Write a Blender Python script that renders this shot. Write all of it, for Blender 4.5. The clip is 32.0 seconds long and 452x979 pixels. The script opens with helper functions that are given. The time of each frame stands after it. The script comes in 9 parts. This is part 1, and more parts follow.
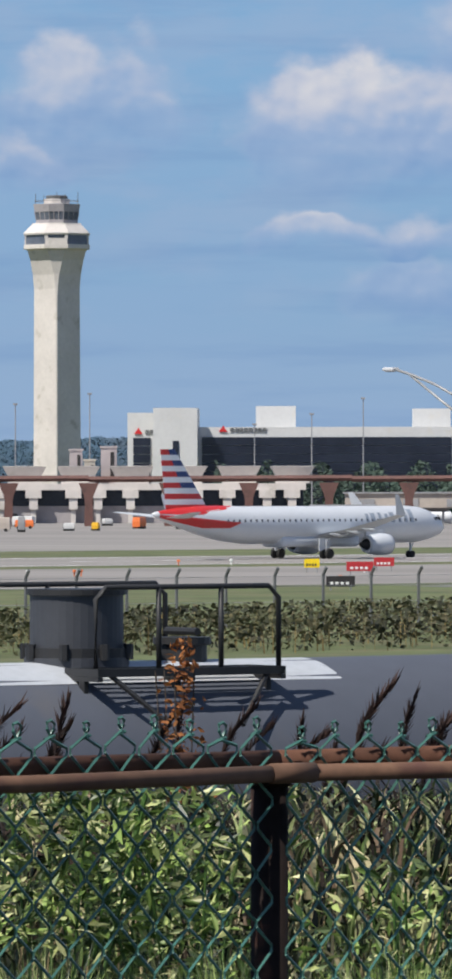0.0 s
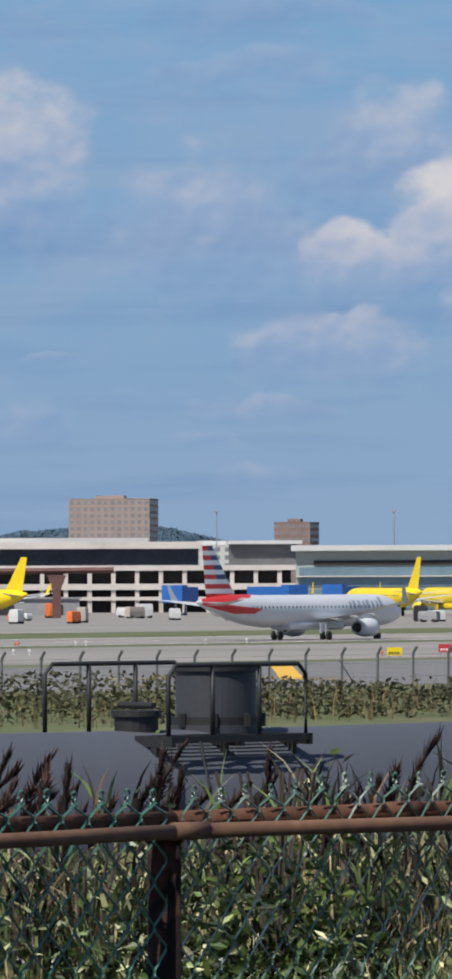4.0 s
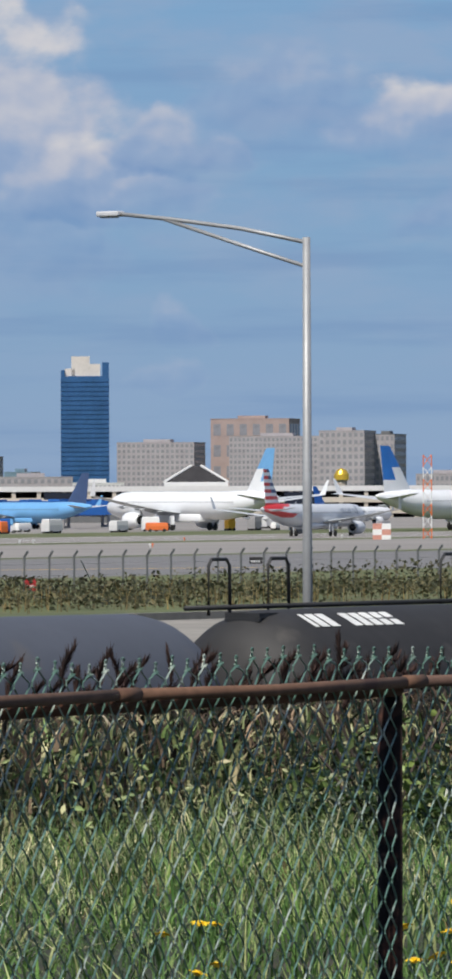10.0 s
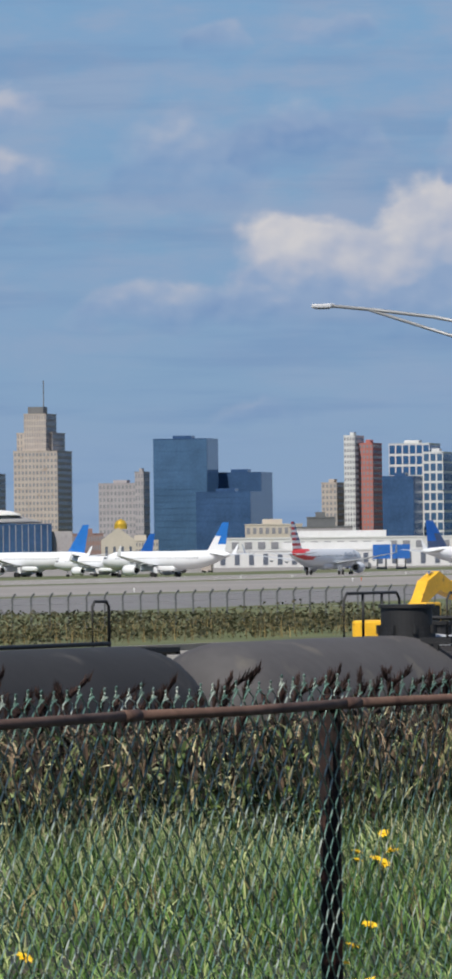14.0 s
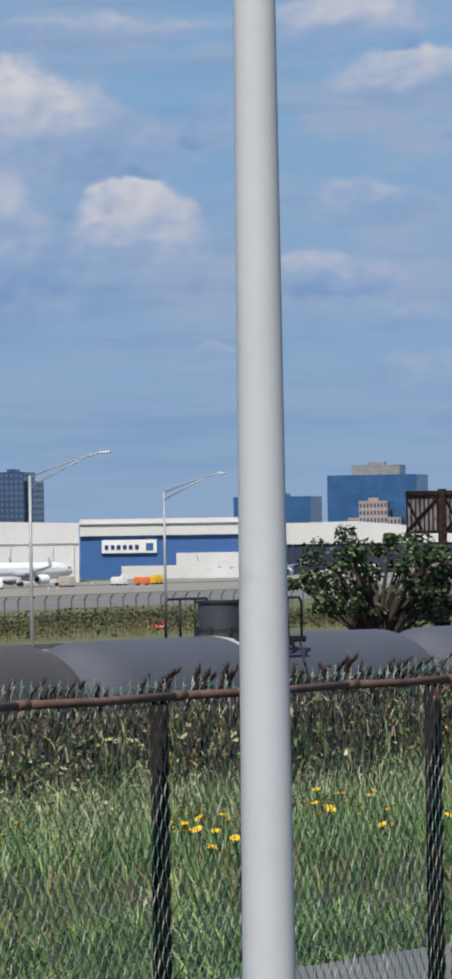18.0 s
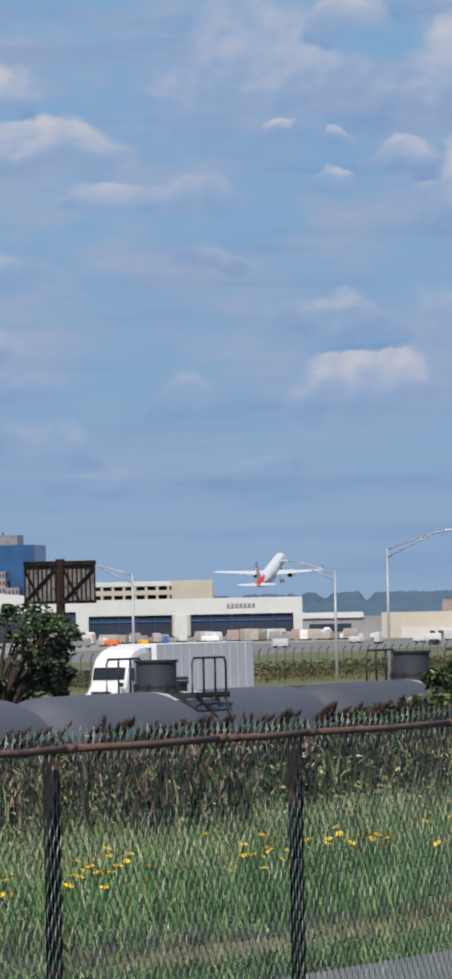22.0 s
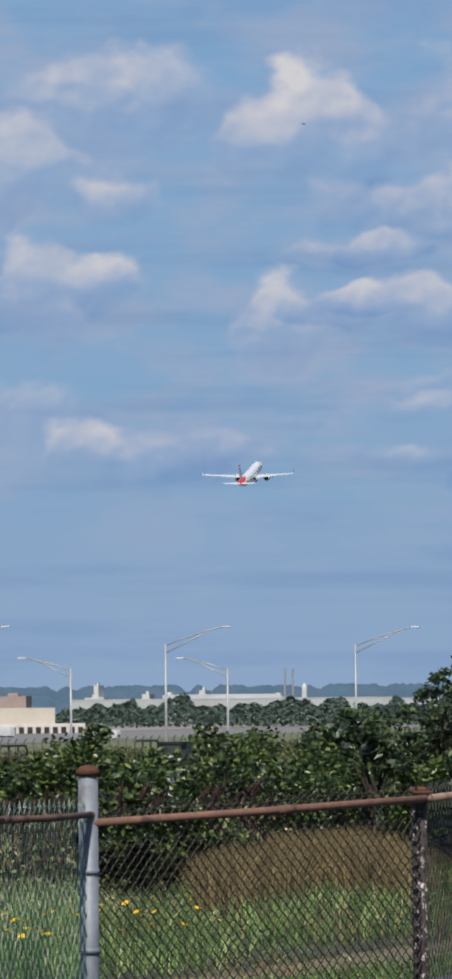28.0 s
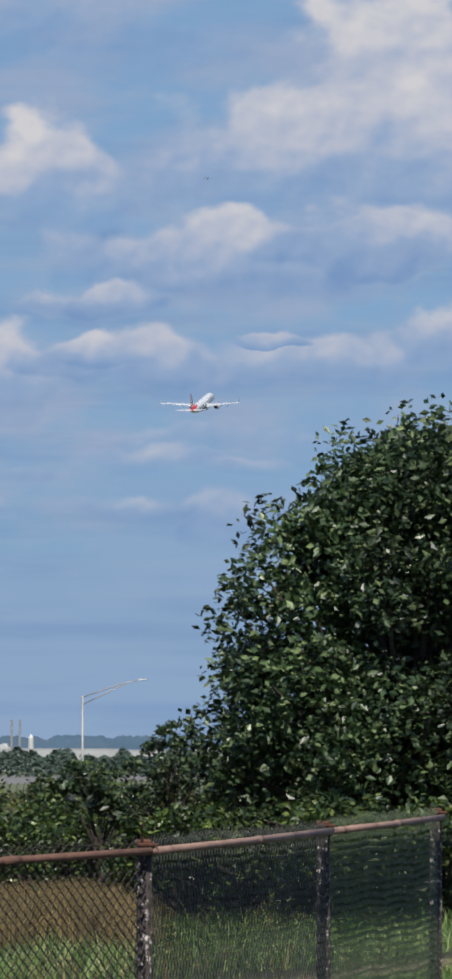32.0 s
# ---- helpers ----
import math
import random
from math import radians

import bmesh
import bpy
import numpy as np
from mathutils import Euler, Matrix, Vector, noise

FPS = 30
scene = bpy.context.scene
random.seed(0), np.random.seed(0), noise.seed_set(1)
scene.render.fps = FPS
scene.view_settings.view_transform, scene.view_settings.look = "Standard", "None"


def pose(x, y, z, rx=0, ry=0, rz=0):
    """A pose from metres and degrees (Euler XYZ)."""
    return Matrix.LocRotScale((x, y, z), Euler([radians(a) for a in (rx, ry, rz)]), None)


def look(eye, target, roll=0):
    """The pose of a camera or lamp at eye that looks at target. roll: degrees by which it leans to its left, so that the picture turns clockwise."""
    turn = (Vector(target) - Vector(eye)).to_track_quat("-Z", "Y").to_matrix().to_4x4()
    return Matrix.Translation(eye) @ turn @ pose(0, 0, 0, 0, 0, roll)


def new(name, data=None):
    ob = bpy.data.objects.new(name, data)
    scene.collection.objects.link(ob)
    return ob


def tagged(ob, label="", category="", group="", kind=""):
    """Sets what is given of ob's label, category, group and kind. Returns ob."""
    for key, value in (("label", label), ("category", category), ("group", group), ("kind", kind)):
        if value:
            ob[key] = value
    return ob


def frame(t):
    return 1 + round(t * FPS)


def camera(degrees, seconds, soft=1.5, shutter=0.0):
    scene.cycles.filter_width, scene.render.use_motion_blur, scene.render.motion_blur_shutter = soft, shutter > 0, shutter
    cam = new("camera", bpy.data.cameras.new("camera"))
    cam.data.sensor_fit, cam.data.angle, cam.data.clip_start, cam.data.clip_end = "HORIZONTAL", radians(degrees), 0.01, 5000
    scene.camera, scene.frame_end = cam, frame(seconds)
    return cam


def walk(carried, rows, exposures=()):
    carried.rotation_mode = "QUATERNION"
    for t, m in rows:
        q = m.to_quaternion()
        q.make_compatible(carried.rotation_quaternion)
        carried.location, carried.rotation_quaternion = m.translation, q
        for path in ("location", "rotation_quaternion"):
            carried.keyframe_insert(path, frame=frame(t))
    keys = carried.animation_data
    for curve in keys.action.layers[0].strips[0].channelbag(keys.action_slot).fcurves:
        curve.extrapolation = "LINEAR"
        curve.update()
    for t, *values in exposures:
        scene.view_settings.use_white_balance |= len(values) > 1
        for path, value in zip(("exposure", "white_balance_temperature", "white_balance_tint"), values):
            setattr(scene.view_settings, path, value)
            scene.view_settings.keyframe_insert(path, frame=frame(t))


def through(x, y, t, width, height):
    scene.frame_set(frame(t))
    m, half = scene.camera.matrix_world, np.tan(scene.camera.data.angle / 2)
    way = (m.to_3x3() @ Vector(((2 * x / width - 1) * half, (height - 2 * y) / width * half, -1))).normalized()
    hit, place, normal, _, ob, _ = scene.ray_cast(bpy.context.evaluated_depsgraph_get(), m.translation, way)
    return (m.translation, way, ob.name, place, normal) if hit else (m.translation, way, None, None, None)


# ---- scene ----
# Airport seen over a chain-link fence; z = 0 is the runway, the camera stands on higher ground.
EYE = 8.0
LINE = 37.0          # bearing of fence, railway, road and airfield fence, clockwise from +y


def sp(s, p, z=0.0):
    """A place from metres along the fence's bearing and metres across it, away from the camera."""
    c, k = math.cos(radians(LINE)), math.sin(radians(LINE))
    return Vector((s * k - p * c, s * c + p * k, z))


def at(az, d, z=0.0):
    """A place from a bearing in degrees, a distance and a height."""
    return Vector((d * math.sin(radians(az)), d * math.cos(radians(az)), z))


def aim(az, d, z, turn=0.0):
    """A pose at a bearing and distance whose local +y points away from the camera, turned clockwise."""
    v = at(az, d, z)
    return pose(v.x, v.y, v.z, 0, 0, -(az + turn))


def along(s, p, z, turn=0.0):
    """A pose whose local +x runs along the fence's bearing."""
    v = sp(s, p, z)
    return pose(v.x, v.y, v.z, 0, 0, 90 - LINE - turn)


# seconds, bearing, tilt up, lean of the picture to the left
PATH = [
    (0.0, -20.000, -0.033, 0.09), (0.5, -18.621, 0.265, -0.10), (1.0, -17.309, 0.445, 0.01), (1.5, -15.893, 0.634, -0.08),
    (2.0, -14.603, 0.652, 0.02), (2.5, -13.420, 0.729, 0.06), (4.5, -8.836, 0.802, 0.22), (5.0, -7.759, 0.851, 0.19),
    (5.5, -6.467, 0.611, 0.21), (6.0, -5.346, 0.491, 0.15), (6.5, -4.342, 0.499, 0.08), (7.0, -3.257, 0.343, -0.12),
    (7.5, -2.365, 0.206, -0.22), (8.0, -1.599, 0.235, -0.12), (8.5, -0.729, 0.228, -0.08), (9.0, 0.046, 0.045, -0.04),
    (9.5, 0.902, -0.023, 0.08), (10.0, 1.840, 0.018, 0.19), (10.5, 2.754, 0.110, 0.25), (11.0, 3.564, 0.197, 0.14),
    (11.5, 4.267, 0.206, 0.09), (12.0, 4.959, 0.321, 0.18), (12.5, 5.545, 0.383, 0.34), (13.0, 6.121, 0.354, 0.46),
    (13.5, 6.747, 0.407, 0.57), (14.0, 7.497, 0.443, 0.69), (14.5, 8.224, 0.345, 0.79), (15.0, 8.998, 0.206, 0.75),
    (15.5, 9.630, 0.164, 0.78), (17.5, 12.086, 0.369, 1.01), (18.0, 12.643, 0.529, 0.88), (18.5, 13.226, 0.615, 0.88),
    (19.0, 13.728, 0.571, 0.90), (19.5, 14.155, 0.609, 1.07), (20.0, 14.561, 0.628, 1.12), (20.5, 14.891, 0.627, 1.16),
    (21.0, 15.161, 0.758, 1.14), (21.5, 15.536, 0.934, 1.11), (22.0, 15.993, 1.088, 1.11), (22.5, 16.386, 1.173, 0.96),
    (23.0, 16.686, 1.244, 0.82), (23.5, 17.096, 1.296, 0.72), (24.0, 17.521, 1.355, 0.60), (24.5, 17.854, 1.581, 0.46),
    (25.0, 18.214, 1.754, 0.43), (25.5, 18.468, 1.748, 0.30), (26.0, 18.733, 1.724, 0.43), (26.5, 19.119, 1.802, 0.51),
    (28.5, 20.022, 1.917, 0.62), (29.0, 20.223, 2.072, 0.62), (29.5, 20.686, 2.305, 0.43), (30.0, 21.105, 2.376, 0.29),
    (30.5, 21.301, 2.339, 0.26), (31.0, 21.566, 2.222, 0.20), (31.5, 21.848, 2.112, 0.05), (32.0, 22.239, 2.320, -0.07),
]

cam = camera(3.949, 32.0, soft=3.8)
walk(cam, [(t, Matrix.Translation((0, 0, EYE)) @ pose(0, 0, 0, 0, 0, -a) @ pose(0, 0, 0, 90 + e)
            @ pose(0, 0, 0, 0, 0, -r)) for t, a, e, r in PATH],
     exposures=[(0.0, 0.14), (1.0, 0.0), (8.0, 0.0), (14.0, -0.07), (19.0, 0.01), (32.0, -0.02)])

# ---- light ----
SUN_AZ, SUN_EL = 207.0, 53.0
sun = new("sun", bpy.data.lights.new("sun", "SUN"))
sun.data.energy, sun.data.angle, sun.data.color = 5.0, radians(0.53), (1.0, 0.95, 0.87)
sun.matrix_world = look(at(SUN_AZ, 100, 100 * math.tan(radians(SUN_EL))), (0, 0, 0))

world = bpy.data.worlds.new("sky")
scene.world = world
world.use_nodes = True
wn, wl = world.node_tree.nodes, world.node_tree.links
wn.clear()


def wnode(kind, **values):
    n = wn.new(kind)
    for key, value in values.items():
        n.inputs[key].default_value = value
    return n


def wmath(op, a, b=0.0, c=0.0):
    n = wn.new("ShaderNodeMath")
    n.operation = op
    for i, v in enumerate((a, b, c)):
        if isinstance(v, (int, float)):
            n.inputs[i].default_value = v
        else:
            wl.new(v, n.inputs[i])
    return n.outputs[0]


def wmix(fac, a, b, mode="MIX"):
    n = wn.new("ShaderNodeMix")
    n.data_type, n.blend_type = "RGBA", mode
    for i, v in ((0, fac), (6, a), (7, b)):
        if isinstance(v, (int, float, tuple)):
            n.inputs[i].default_value = v
        else:
            wl.new(v, n.inputs[i])
    return n.outputs[2]


def wramp(fac, *stops):
    n = wn.new("ShaderNodeValToRGB")
    e = n.color_ramp.elements
    while len(e) < len(stops):
        e.new(0.5)
    for el, (pos, col) in zip(e, stops):
        el.position, el.color = pos, (*col, 1)
    wl.new(fac, n.inputs[0])
    return n.outputs[0]


sky = wn.new("ShaderNodeTexSky")
sky.sky_type, sky.sun_disc = "NISHITA", False
sky.sun_elevation, sky.sun_rotation = radians(SUN_EL), radians(SUN_AZ)
sky.air_density, sky.dust_density, sky.ozone_density = 1.0, 0.3, 4.0
coord = wn.new("ShaderNodeTexCoord")
xyz = wn.new("ShaderNodeSeparateXYZ")
wl.new(coord.outputs["Generated"], xyz.inputs[0])
bearing = wmath("MULTIPLY", wmath("ARCTAN2", xyz.outputs[0], xyz.outputs[1]), 57.2958)
rise = wmath("MULTIPLY", wmath("ARCSINE", xyz.outputs[2]), 57.2958)


def wnoise(vec, scale, detail, rough, shift=(0, 0, 0)):
    m = wn.new("ShaderNodeMapping")
    m.inputs["Location"].default_value = shift
    wl.new(vec, m.inputs["Vector"])
    n = wnode("ShaderNodeTexNoise", Scale=scale, Detail=detail, Roughness=rough)
    wl.new(m.outputs[0], n.inputs["Vector"])
    return n.outputs["Fac"]


def wplace(sx, sy, z):
    c = wn.new("ShaderNodeCombineXYZ")
    wl.new(wmath("MULTIPLY", bearing, sx), c.inputs[0])
    wl.new(wmath("MULTIPLY", rise, sy), c.inputs[1])
    c.inputs[2].default_value = z
    return c.outputs[0]


# fair-weather clouds, west to east: bearing, height of the base, half width, height, brightness; angles in degrees
CLOUDS_a = [(-21.75, 2.66, 0.49, 0.41, 0.5), (-21.15, 3.15, 0.71, 0.87, 0.75), (-19.19, 2.14, 0.49, 0.25, 0.8), (-18.75, 2.88, 1.04, 0.93, 0.9),
    (-18.43, 1.57, 0.49, 0.44, 0.35), (-18.43, 2.06, 0.38, 0.33, 0.7), (-18.22, 2.82, 0.49, 0.65, 0.5), (-18.11, 2.05, 0.49, 0.27, 0.5),
    (-17.78, 1.56, 0.87, 0.33, 0.3), (-17.46, 3.25, 1.09, 1.09, 0.55)]
CLOUDS_b = [(-16.53, 1.02, 0.33, 0.27, 0.4), (-15.82, 3.04, 1.04, 1.36, 0.95), (-13.81, 1.81, 1.04, 0.55, 0.7), (-13.76, 3.15, 1.8, 1.34, 0.85),
    (-13.21, 1.32, 0.27, 0.22, 0.4), (-13.07, 2.41, 0.27, 0.33, 0.8)]
CLOUDS_c = [(-12.23, 3.42, 0.33, 0.27, 0.7), (-12.17, 2.93, 0.55, 0.44, 0.45), (-12.12, 3.15, 0.98, 1.31, 0.8), (-11.79, 1.24, 0.55, 0.38, 0.35),
    (-11.63, 1.84, 0.22, 0.11, 0.5), (-10.1, 1.18, 0.33, 0.14, 0.4), (-9.99, 2.68, 0.82, 1.09, 0.5), (-9.71, 4.37, 0.87, 0.27, 0.3),
    (-9.7, 4.84, 1.2, 0.27, 0.2), (-9.61, 0.77, 0.33, 0.25, 0.55), (-9.55, 1.43, 0.71, 0.19, 0.5), (-9.01, 1.86, 0.82, 0.49, 0.6),
    (-8.79, 2.54, 0.57, 0.52, 0.85), (-8.51, 3.39, 0.71, 0.93, 0.6)]
CLOUDS_d = [(-7.89, 2.62, 0.6, 0.95, 1), (-7.26, 2.26, 0.71, 0.44, 0.75), (-7.1, 2.37, 0.55, 0.71, 0.6), (-6.5, 1.9, 0.23, 0.11, 0.65),
    (-6.06, 2.26, 0.6, 0.98, 0.75), (-5.74, 1.89, 0.23, 0.12, 0.65)]
CLOUDS_e = [(-4.37, 2.75, 0.65, 0.41, 0.8), (-4.21, 1.46, 0.65, 0.38, 0.6), (-4.02, 1.26, 0.6, 0.55, 0.5), (-3.86, 2.29, 0.44, 0.3, 0.45),
    (-3.77, 2.25, 0.55, 0.33, 0.45), (-3.39, 2.47, 0.44, 1.09, 0.5), (-2.55, 2.3, 1.42, 1.69, 0.8), (-2.33, 1.76, 0.22, 0.22, 0.4),
    (-1.08, 2.74, 0.41, 0.68, 0.9)]
CLOUDS_f = [(-0.97, 2.41, 1.8, 1.96, 1), (0.73, 2.56, 0.76, 0.55, 0.8), (1.27, 0.98, 0.33, 0.16, 0.4), (1.33, 1.31, 0.27, 0.33, 0.35),
    (1.33, 2.94, 0.38, 0.44, 0.65), (1.77, 2.89, 0.33, 0.27, 0.5), (2.42, 3.21, 0.82, 0.71, 0.35), (3.58, 3.09, 0.71, 0.52, 0.9)]
CLOUDS_g = [(4.1, 2.33, 1.09, 0.33, 0.35), (4.53, 2.79, 0.33, 0.57, 0.95), (4.91, 1.81, 0.44, 0.33, 0.35), (4.92, 3.72, 0.82, 0.35, 1),
    (5.19, 2.9, 0.49, 0.71, 0.75), (5.68, 3.06, 0.38, 0.38, 0.5), (7.13, 1.95, 0.93, 0.35, 0.6), (7.14, 3.1, 0.71, 0.65, 0.45)]
CLOUDS_h = [(7.43, 4.27, 0.27, 0.25, 0.5), (7.83, 1.02, 0.44, 0.22, 0.4), (8.25, 3.53, 0.33, 0.38, 0.35), (8.29, 3.41, 0.65, 0.55, 0.45),
    (8.39, 2.03, 0.93, 0.87, 0.95), (8.47, 4.34, 0.44, 0.19, 0.5), (9.7, 2.12, 1.15, 1.06, 0.9), (10.53, 2.33, 0.6, 0.93, 0.5),
    (10.7, 3.34, 1.04, 0.95, 0.9), (10.74, 2.24, 0.71, 1.04, 0.55)]
CLOUDS_i = [(11.55, 4.46, 1.42, 0.22, 0.6), (11.8, 3.42, 0.71, 0.49, 0.5), (11.84, 2.41, 0.65, 0.9, 0.9), (12.48, 1.69, 0.33, 0.14, 0.45),
    (12.62, 3.65, 0.22, 0.27, 0.4), (13.44, 2.31, 0.44, 0.27, 0.55)]
CLOUDS_j = [(13.69, 2.05, 0.6, 0.52, 0.45), (13.75, 4.48, 0.63, 0.44, 0.85), (13.94, 2.9, 0.55, 0.35, 0.55), (13.99, 3.9, 0.33, 0.19, 0.5),
    (14.34, 3.93, 0.65, 0.46, 0.8), (14.36, 1.91, 0.33, 0.27, 0.4), (14.4, 1.36, 0.49, 0.33, 0.4), (14.89, 1.05, 0.65, 0.33, 0.4),
    (14.99, 3.61, 0.44, 0.21, 0.8)]
CLOUDS_k = [(15.55, 1.78, 0.27, 0.27, 0.4), (15.85, 3.02, 0.33, 0.25, 0.5), (15.86, 3.57, 0.49, 0.27, 0.65), (15.97, 3.05, 0.27, 0.17, 0.45),
    (16.2, 1.08, 0.65, 0.33, 0.4), (16.2, 1.16, 0.55, 0.27, 0.4), (16.43, 4.32, 0.98, 1.06, 0.6), (16.53, 4.14, 0.14, 0.14, 0.85),
    (16.92, 2.45, 0.65, 0.34, 0.5), (16.94, 2.51, 0.49, 0.27, 0.55), (16.99, 3.76, 0.17, 0.12, 0.75), (16.99, 4.08, 0.13, 0.13, 0.8)]
CLOUDS_l = [(17.15, 5.07, 0.33, 0.25, 0.7), (17.17, 1.82, 0.63, 0.57, 0.85), (17.46, 4.38, 0.65, 0.57, 0.5), (17.56, 3.89, 0.33, 0.26, 0.65),
    (17.59, 3.93, 0.33, 0.23, 0.6), (18.18, 2.38, 0.6, 0.52, 0.6), (18.19, 3.42, 0.57, 0.76, 0.8), (18.2, 4.51, 0.76, 0.6, 0.7)]
CLOUDS_m = [(18.61, 2.1, 0.33, 0.32, 0.75), (18.9, 4.34, 0.33, 0.28, 0.75), (18.91, 3.59, 0.27, 0.39, 0.9), (18.97, 5.07, 0.82, 0.63, 0.75),
    (19.32, 1.99, 0.49, 0.46, 0.6), (19.67, 2.05, 0.44, 0.35, 0.5), (20.37, 3.15, 0.33, 0.68, 0.9), (20.53, 2.41, 0.33, 0.16, 0.45)]
CLOUDS_n = [(20.66, 4.76, 0.57, 0.82, 1), (20.81, 6.08, 1.42, 0.65, 0.12), (20.82, 4.24, 0.27, 0.35, 0.55), (21.08, 3.91, 0.65, 0.21, 0.65),
    (21.09, 3.47, 0.3, 0.27, 0.9), (21.09, 3.88, 0.49, 0.25, 0.75), (21.16, 3.95, 0.55, 0.21, 0.75), (21.21, 3.38, 0.6, 0.37, 0.8),
    (21.36, 2.1, 0.49, 0.17, 0.55), (21.46, 3.3, 0.63, 0.43, 0.75), (21.68, 2.55, 0.49, 0.21, 0.5), (21.97, 2.75, 0.71, 0.17, 0.5),
    (22.09, 4.22, 1.04, 0.49, 0.75), (22.18, 1.93, 0.33, 0.33, 0.45), (22.44, 4.17, 1.2, 0.52, 0.75), (22.45, 2.45, 0.33, 0.17, 0.5),
    (22.63, 3.67, 0.27, 0.14, 0.85), (22.99, 3.3, 0.93, 0.44, 0.7), (23.21, 4.9, 1.47, 1.04, 0.85)]
CLOUDS_nz = [(23.75, 4.39, 0.87, 0.43, 0.75), (23.97, 5.13, 1.09, 1.8, 1), (24.19, 3.52, 0.33, 0.41, 0.85)]
CLOUDS = CLOUDS_a + CLOUDS_b + CLOUDS_c + CLOUDS_d + CLOUDS_e + CLOUDS_f + CLOUDS_g + CLOUDS_h + CLOUDS_i + CLOUDS_j + CLOUDS_k + CLOUDS_l + CLOUDS_m + CLOUDS_n + CLOUDS_nz


def wcells(vec, shift=(0, 0, 0)):
    """Rounded cauliflower heads at several sizes."""
    m = wn.new("ShaderNodeMapping")
    m.inputs["Location"].default_value = shift
    wl.new(vec, m.inputs["Vector"])
    n = wn.new("ShaderNodeTexVoronoi")
    n.feature, n.voronoi_dimensions, n.normalize = "SMOOTH_F1", "2D", True
    for key, value in (("Scale", 1.9), ("Detail", 1.6), ("Roughness", 0.42), ("Lacunarity", 2.3), ("Smoothness", 0.6)):
        n.inputs[key].default_value = value
    wl.new(m.outputs[0], n.inputs["Vector"])
    return n.outputs["Distance"]


def wstep(value, lo, hi):
    n = wn.new("ShaderNodeMapRange")
    n.interpolation_type = "SMOOTHSTEP"
    n.inputs["From Min"].default_value, n.inputs["From Max"].default_value = lo, hi
    wl.new(value, n.inputs["Value"])
    return n.outputs["Result"]


warp_a = wmath("MULTIPLY_ADD", wnoise(wplace(1.1, 1.3, 5.2), 1.0, 4.0, 0.5), 0.8, -0.4)
warp_b = wmath("MULTIPLY_ADD", wnoise(wplace(1.1, 1.5, 11.4), 1.2, 4.0, 0.5), 0.5, -0.25)
bearing_w, rise_w = wmath("ADD", bearing, warp_a), wmath("ADD", rise, warp_b)
place_w = wn.new("ShaderNodeCombineXYZ")
wl.new(wmath("MULTIPLY_ADD", warp_a, 0.35, bearing), place_w.inputs[0])
wl.new(wmath("MULTIPLY_ADD", warp_b, 0.5, wmath("MULTIPLY", rise, 1.25)), place_w.inputs[1])
cells = wcells(place_w.outputs[0])
cells_lit = wcells(place_w.outputs[0], (-0.05, 0.09, 0.0))
fluff = wnoise(wplace(1.0, 1.5, 3.7), 1.7, 6.0, 0.52)
billow = wmath("ADD", wmath("MULTIPLY_ADD", cells, -1.5, 0.52), wmath("MULTIPLY_ADD", fluff, 0.9, -0.45))
relief = wmath("MULTIPLY", wmath("SUBTRACT", cells, cells_lit), 0.75)
veil = wnoise(wplace(0.42, 1.9, 8.1), 1.0, 8.0, 0.58)
bank = wnoise(wplace(0.22, 0.7, 1.3), 1.0, 3.0, 0.5)
thin = wstep(wmath("MULTIPLY_ADD", veil, 0.85, wmath("MULTIPLY", bank, 0.3)), 0.42, 0.70)
streak = wstep(wnoise(wplace(0.30, 3.2, 21.0), 1.0, 6.0, 0.55), 0.46, 0.70)
gradient = wramp(xyz.outputs[2], (0.0, (0.245, 0.375, 0.60)), (0.03, (0.20, 0.365, 0.60)), (0.09, (0.188, 0.38, 0.63)), (0.16, (0.15, 0.31, 0.56)), (0.35, (0.065, 0.15, 0.33)), (0.8, (0.038, 0.095, 0.235)))
clear = wmix(0.88, wmix(1.0, sky.outputs[0], (0.09, 0.09, 0.09, 1), "MULTIPLY"), gradient)
high = wmath("SUBTRACT", 1.0, wmath("MINIMUM", wmath("MAXIMUM", wmath("MULTIPLY", xyz.outputs[2], 1.6), 0.0), 0.9))
# more thin cloud toward the east
easting = wmath("MULTIPLY_ADD", wstep(bearing, -2.0, 16.0), 0.55, 0.45)
clear = wmix(wmath("MULTIPLY", wmath("MULTIPLY", thin, wmath("MULTIPLY", high, easting)), 0.62), clear, (0.27, 0.395, 0.605, 1))
heap = wstep(wnoise(wplace(0.75, 1.9, 31.0), 1.0, 7.0, 0.55), 0.40, 0.66)
clear = wmix(wmath("MULTIPLY", wmath("MULTIPLY", heap, wmath("MULTIPLY", easting, wstep(rise, 0.2, 3.0))), 0.75), clear, (0.36, 0.43, 0.59, 1))
clear = wmix(wmath("MULTIPLY", wmath("MULTIPLY", streak, high), 0.42), clear, (0.17, 0.295, 0.52, 1))


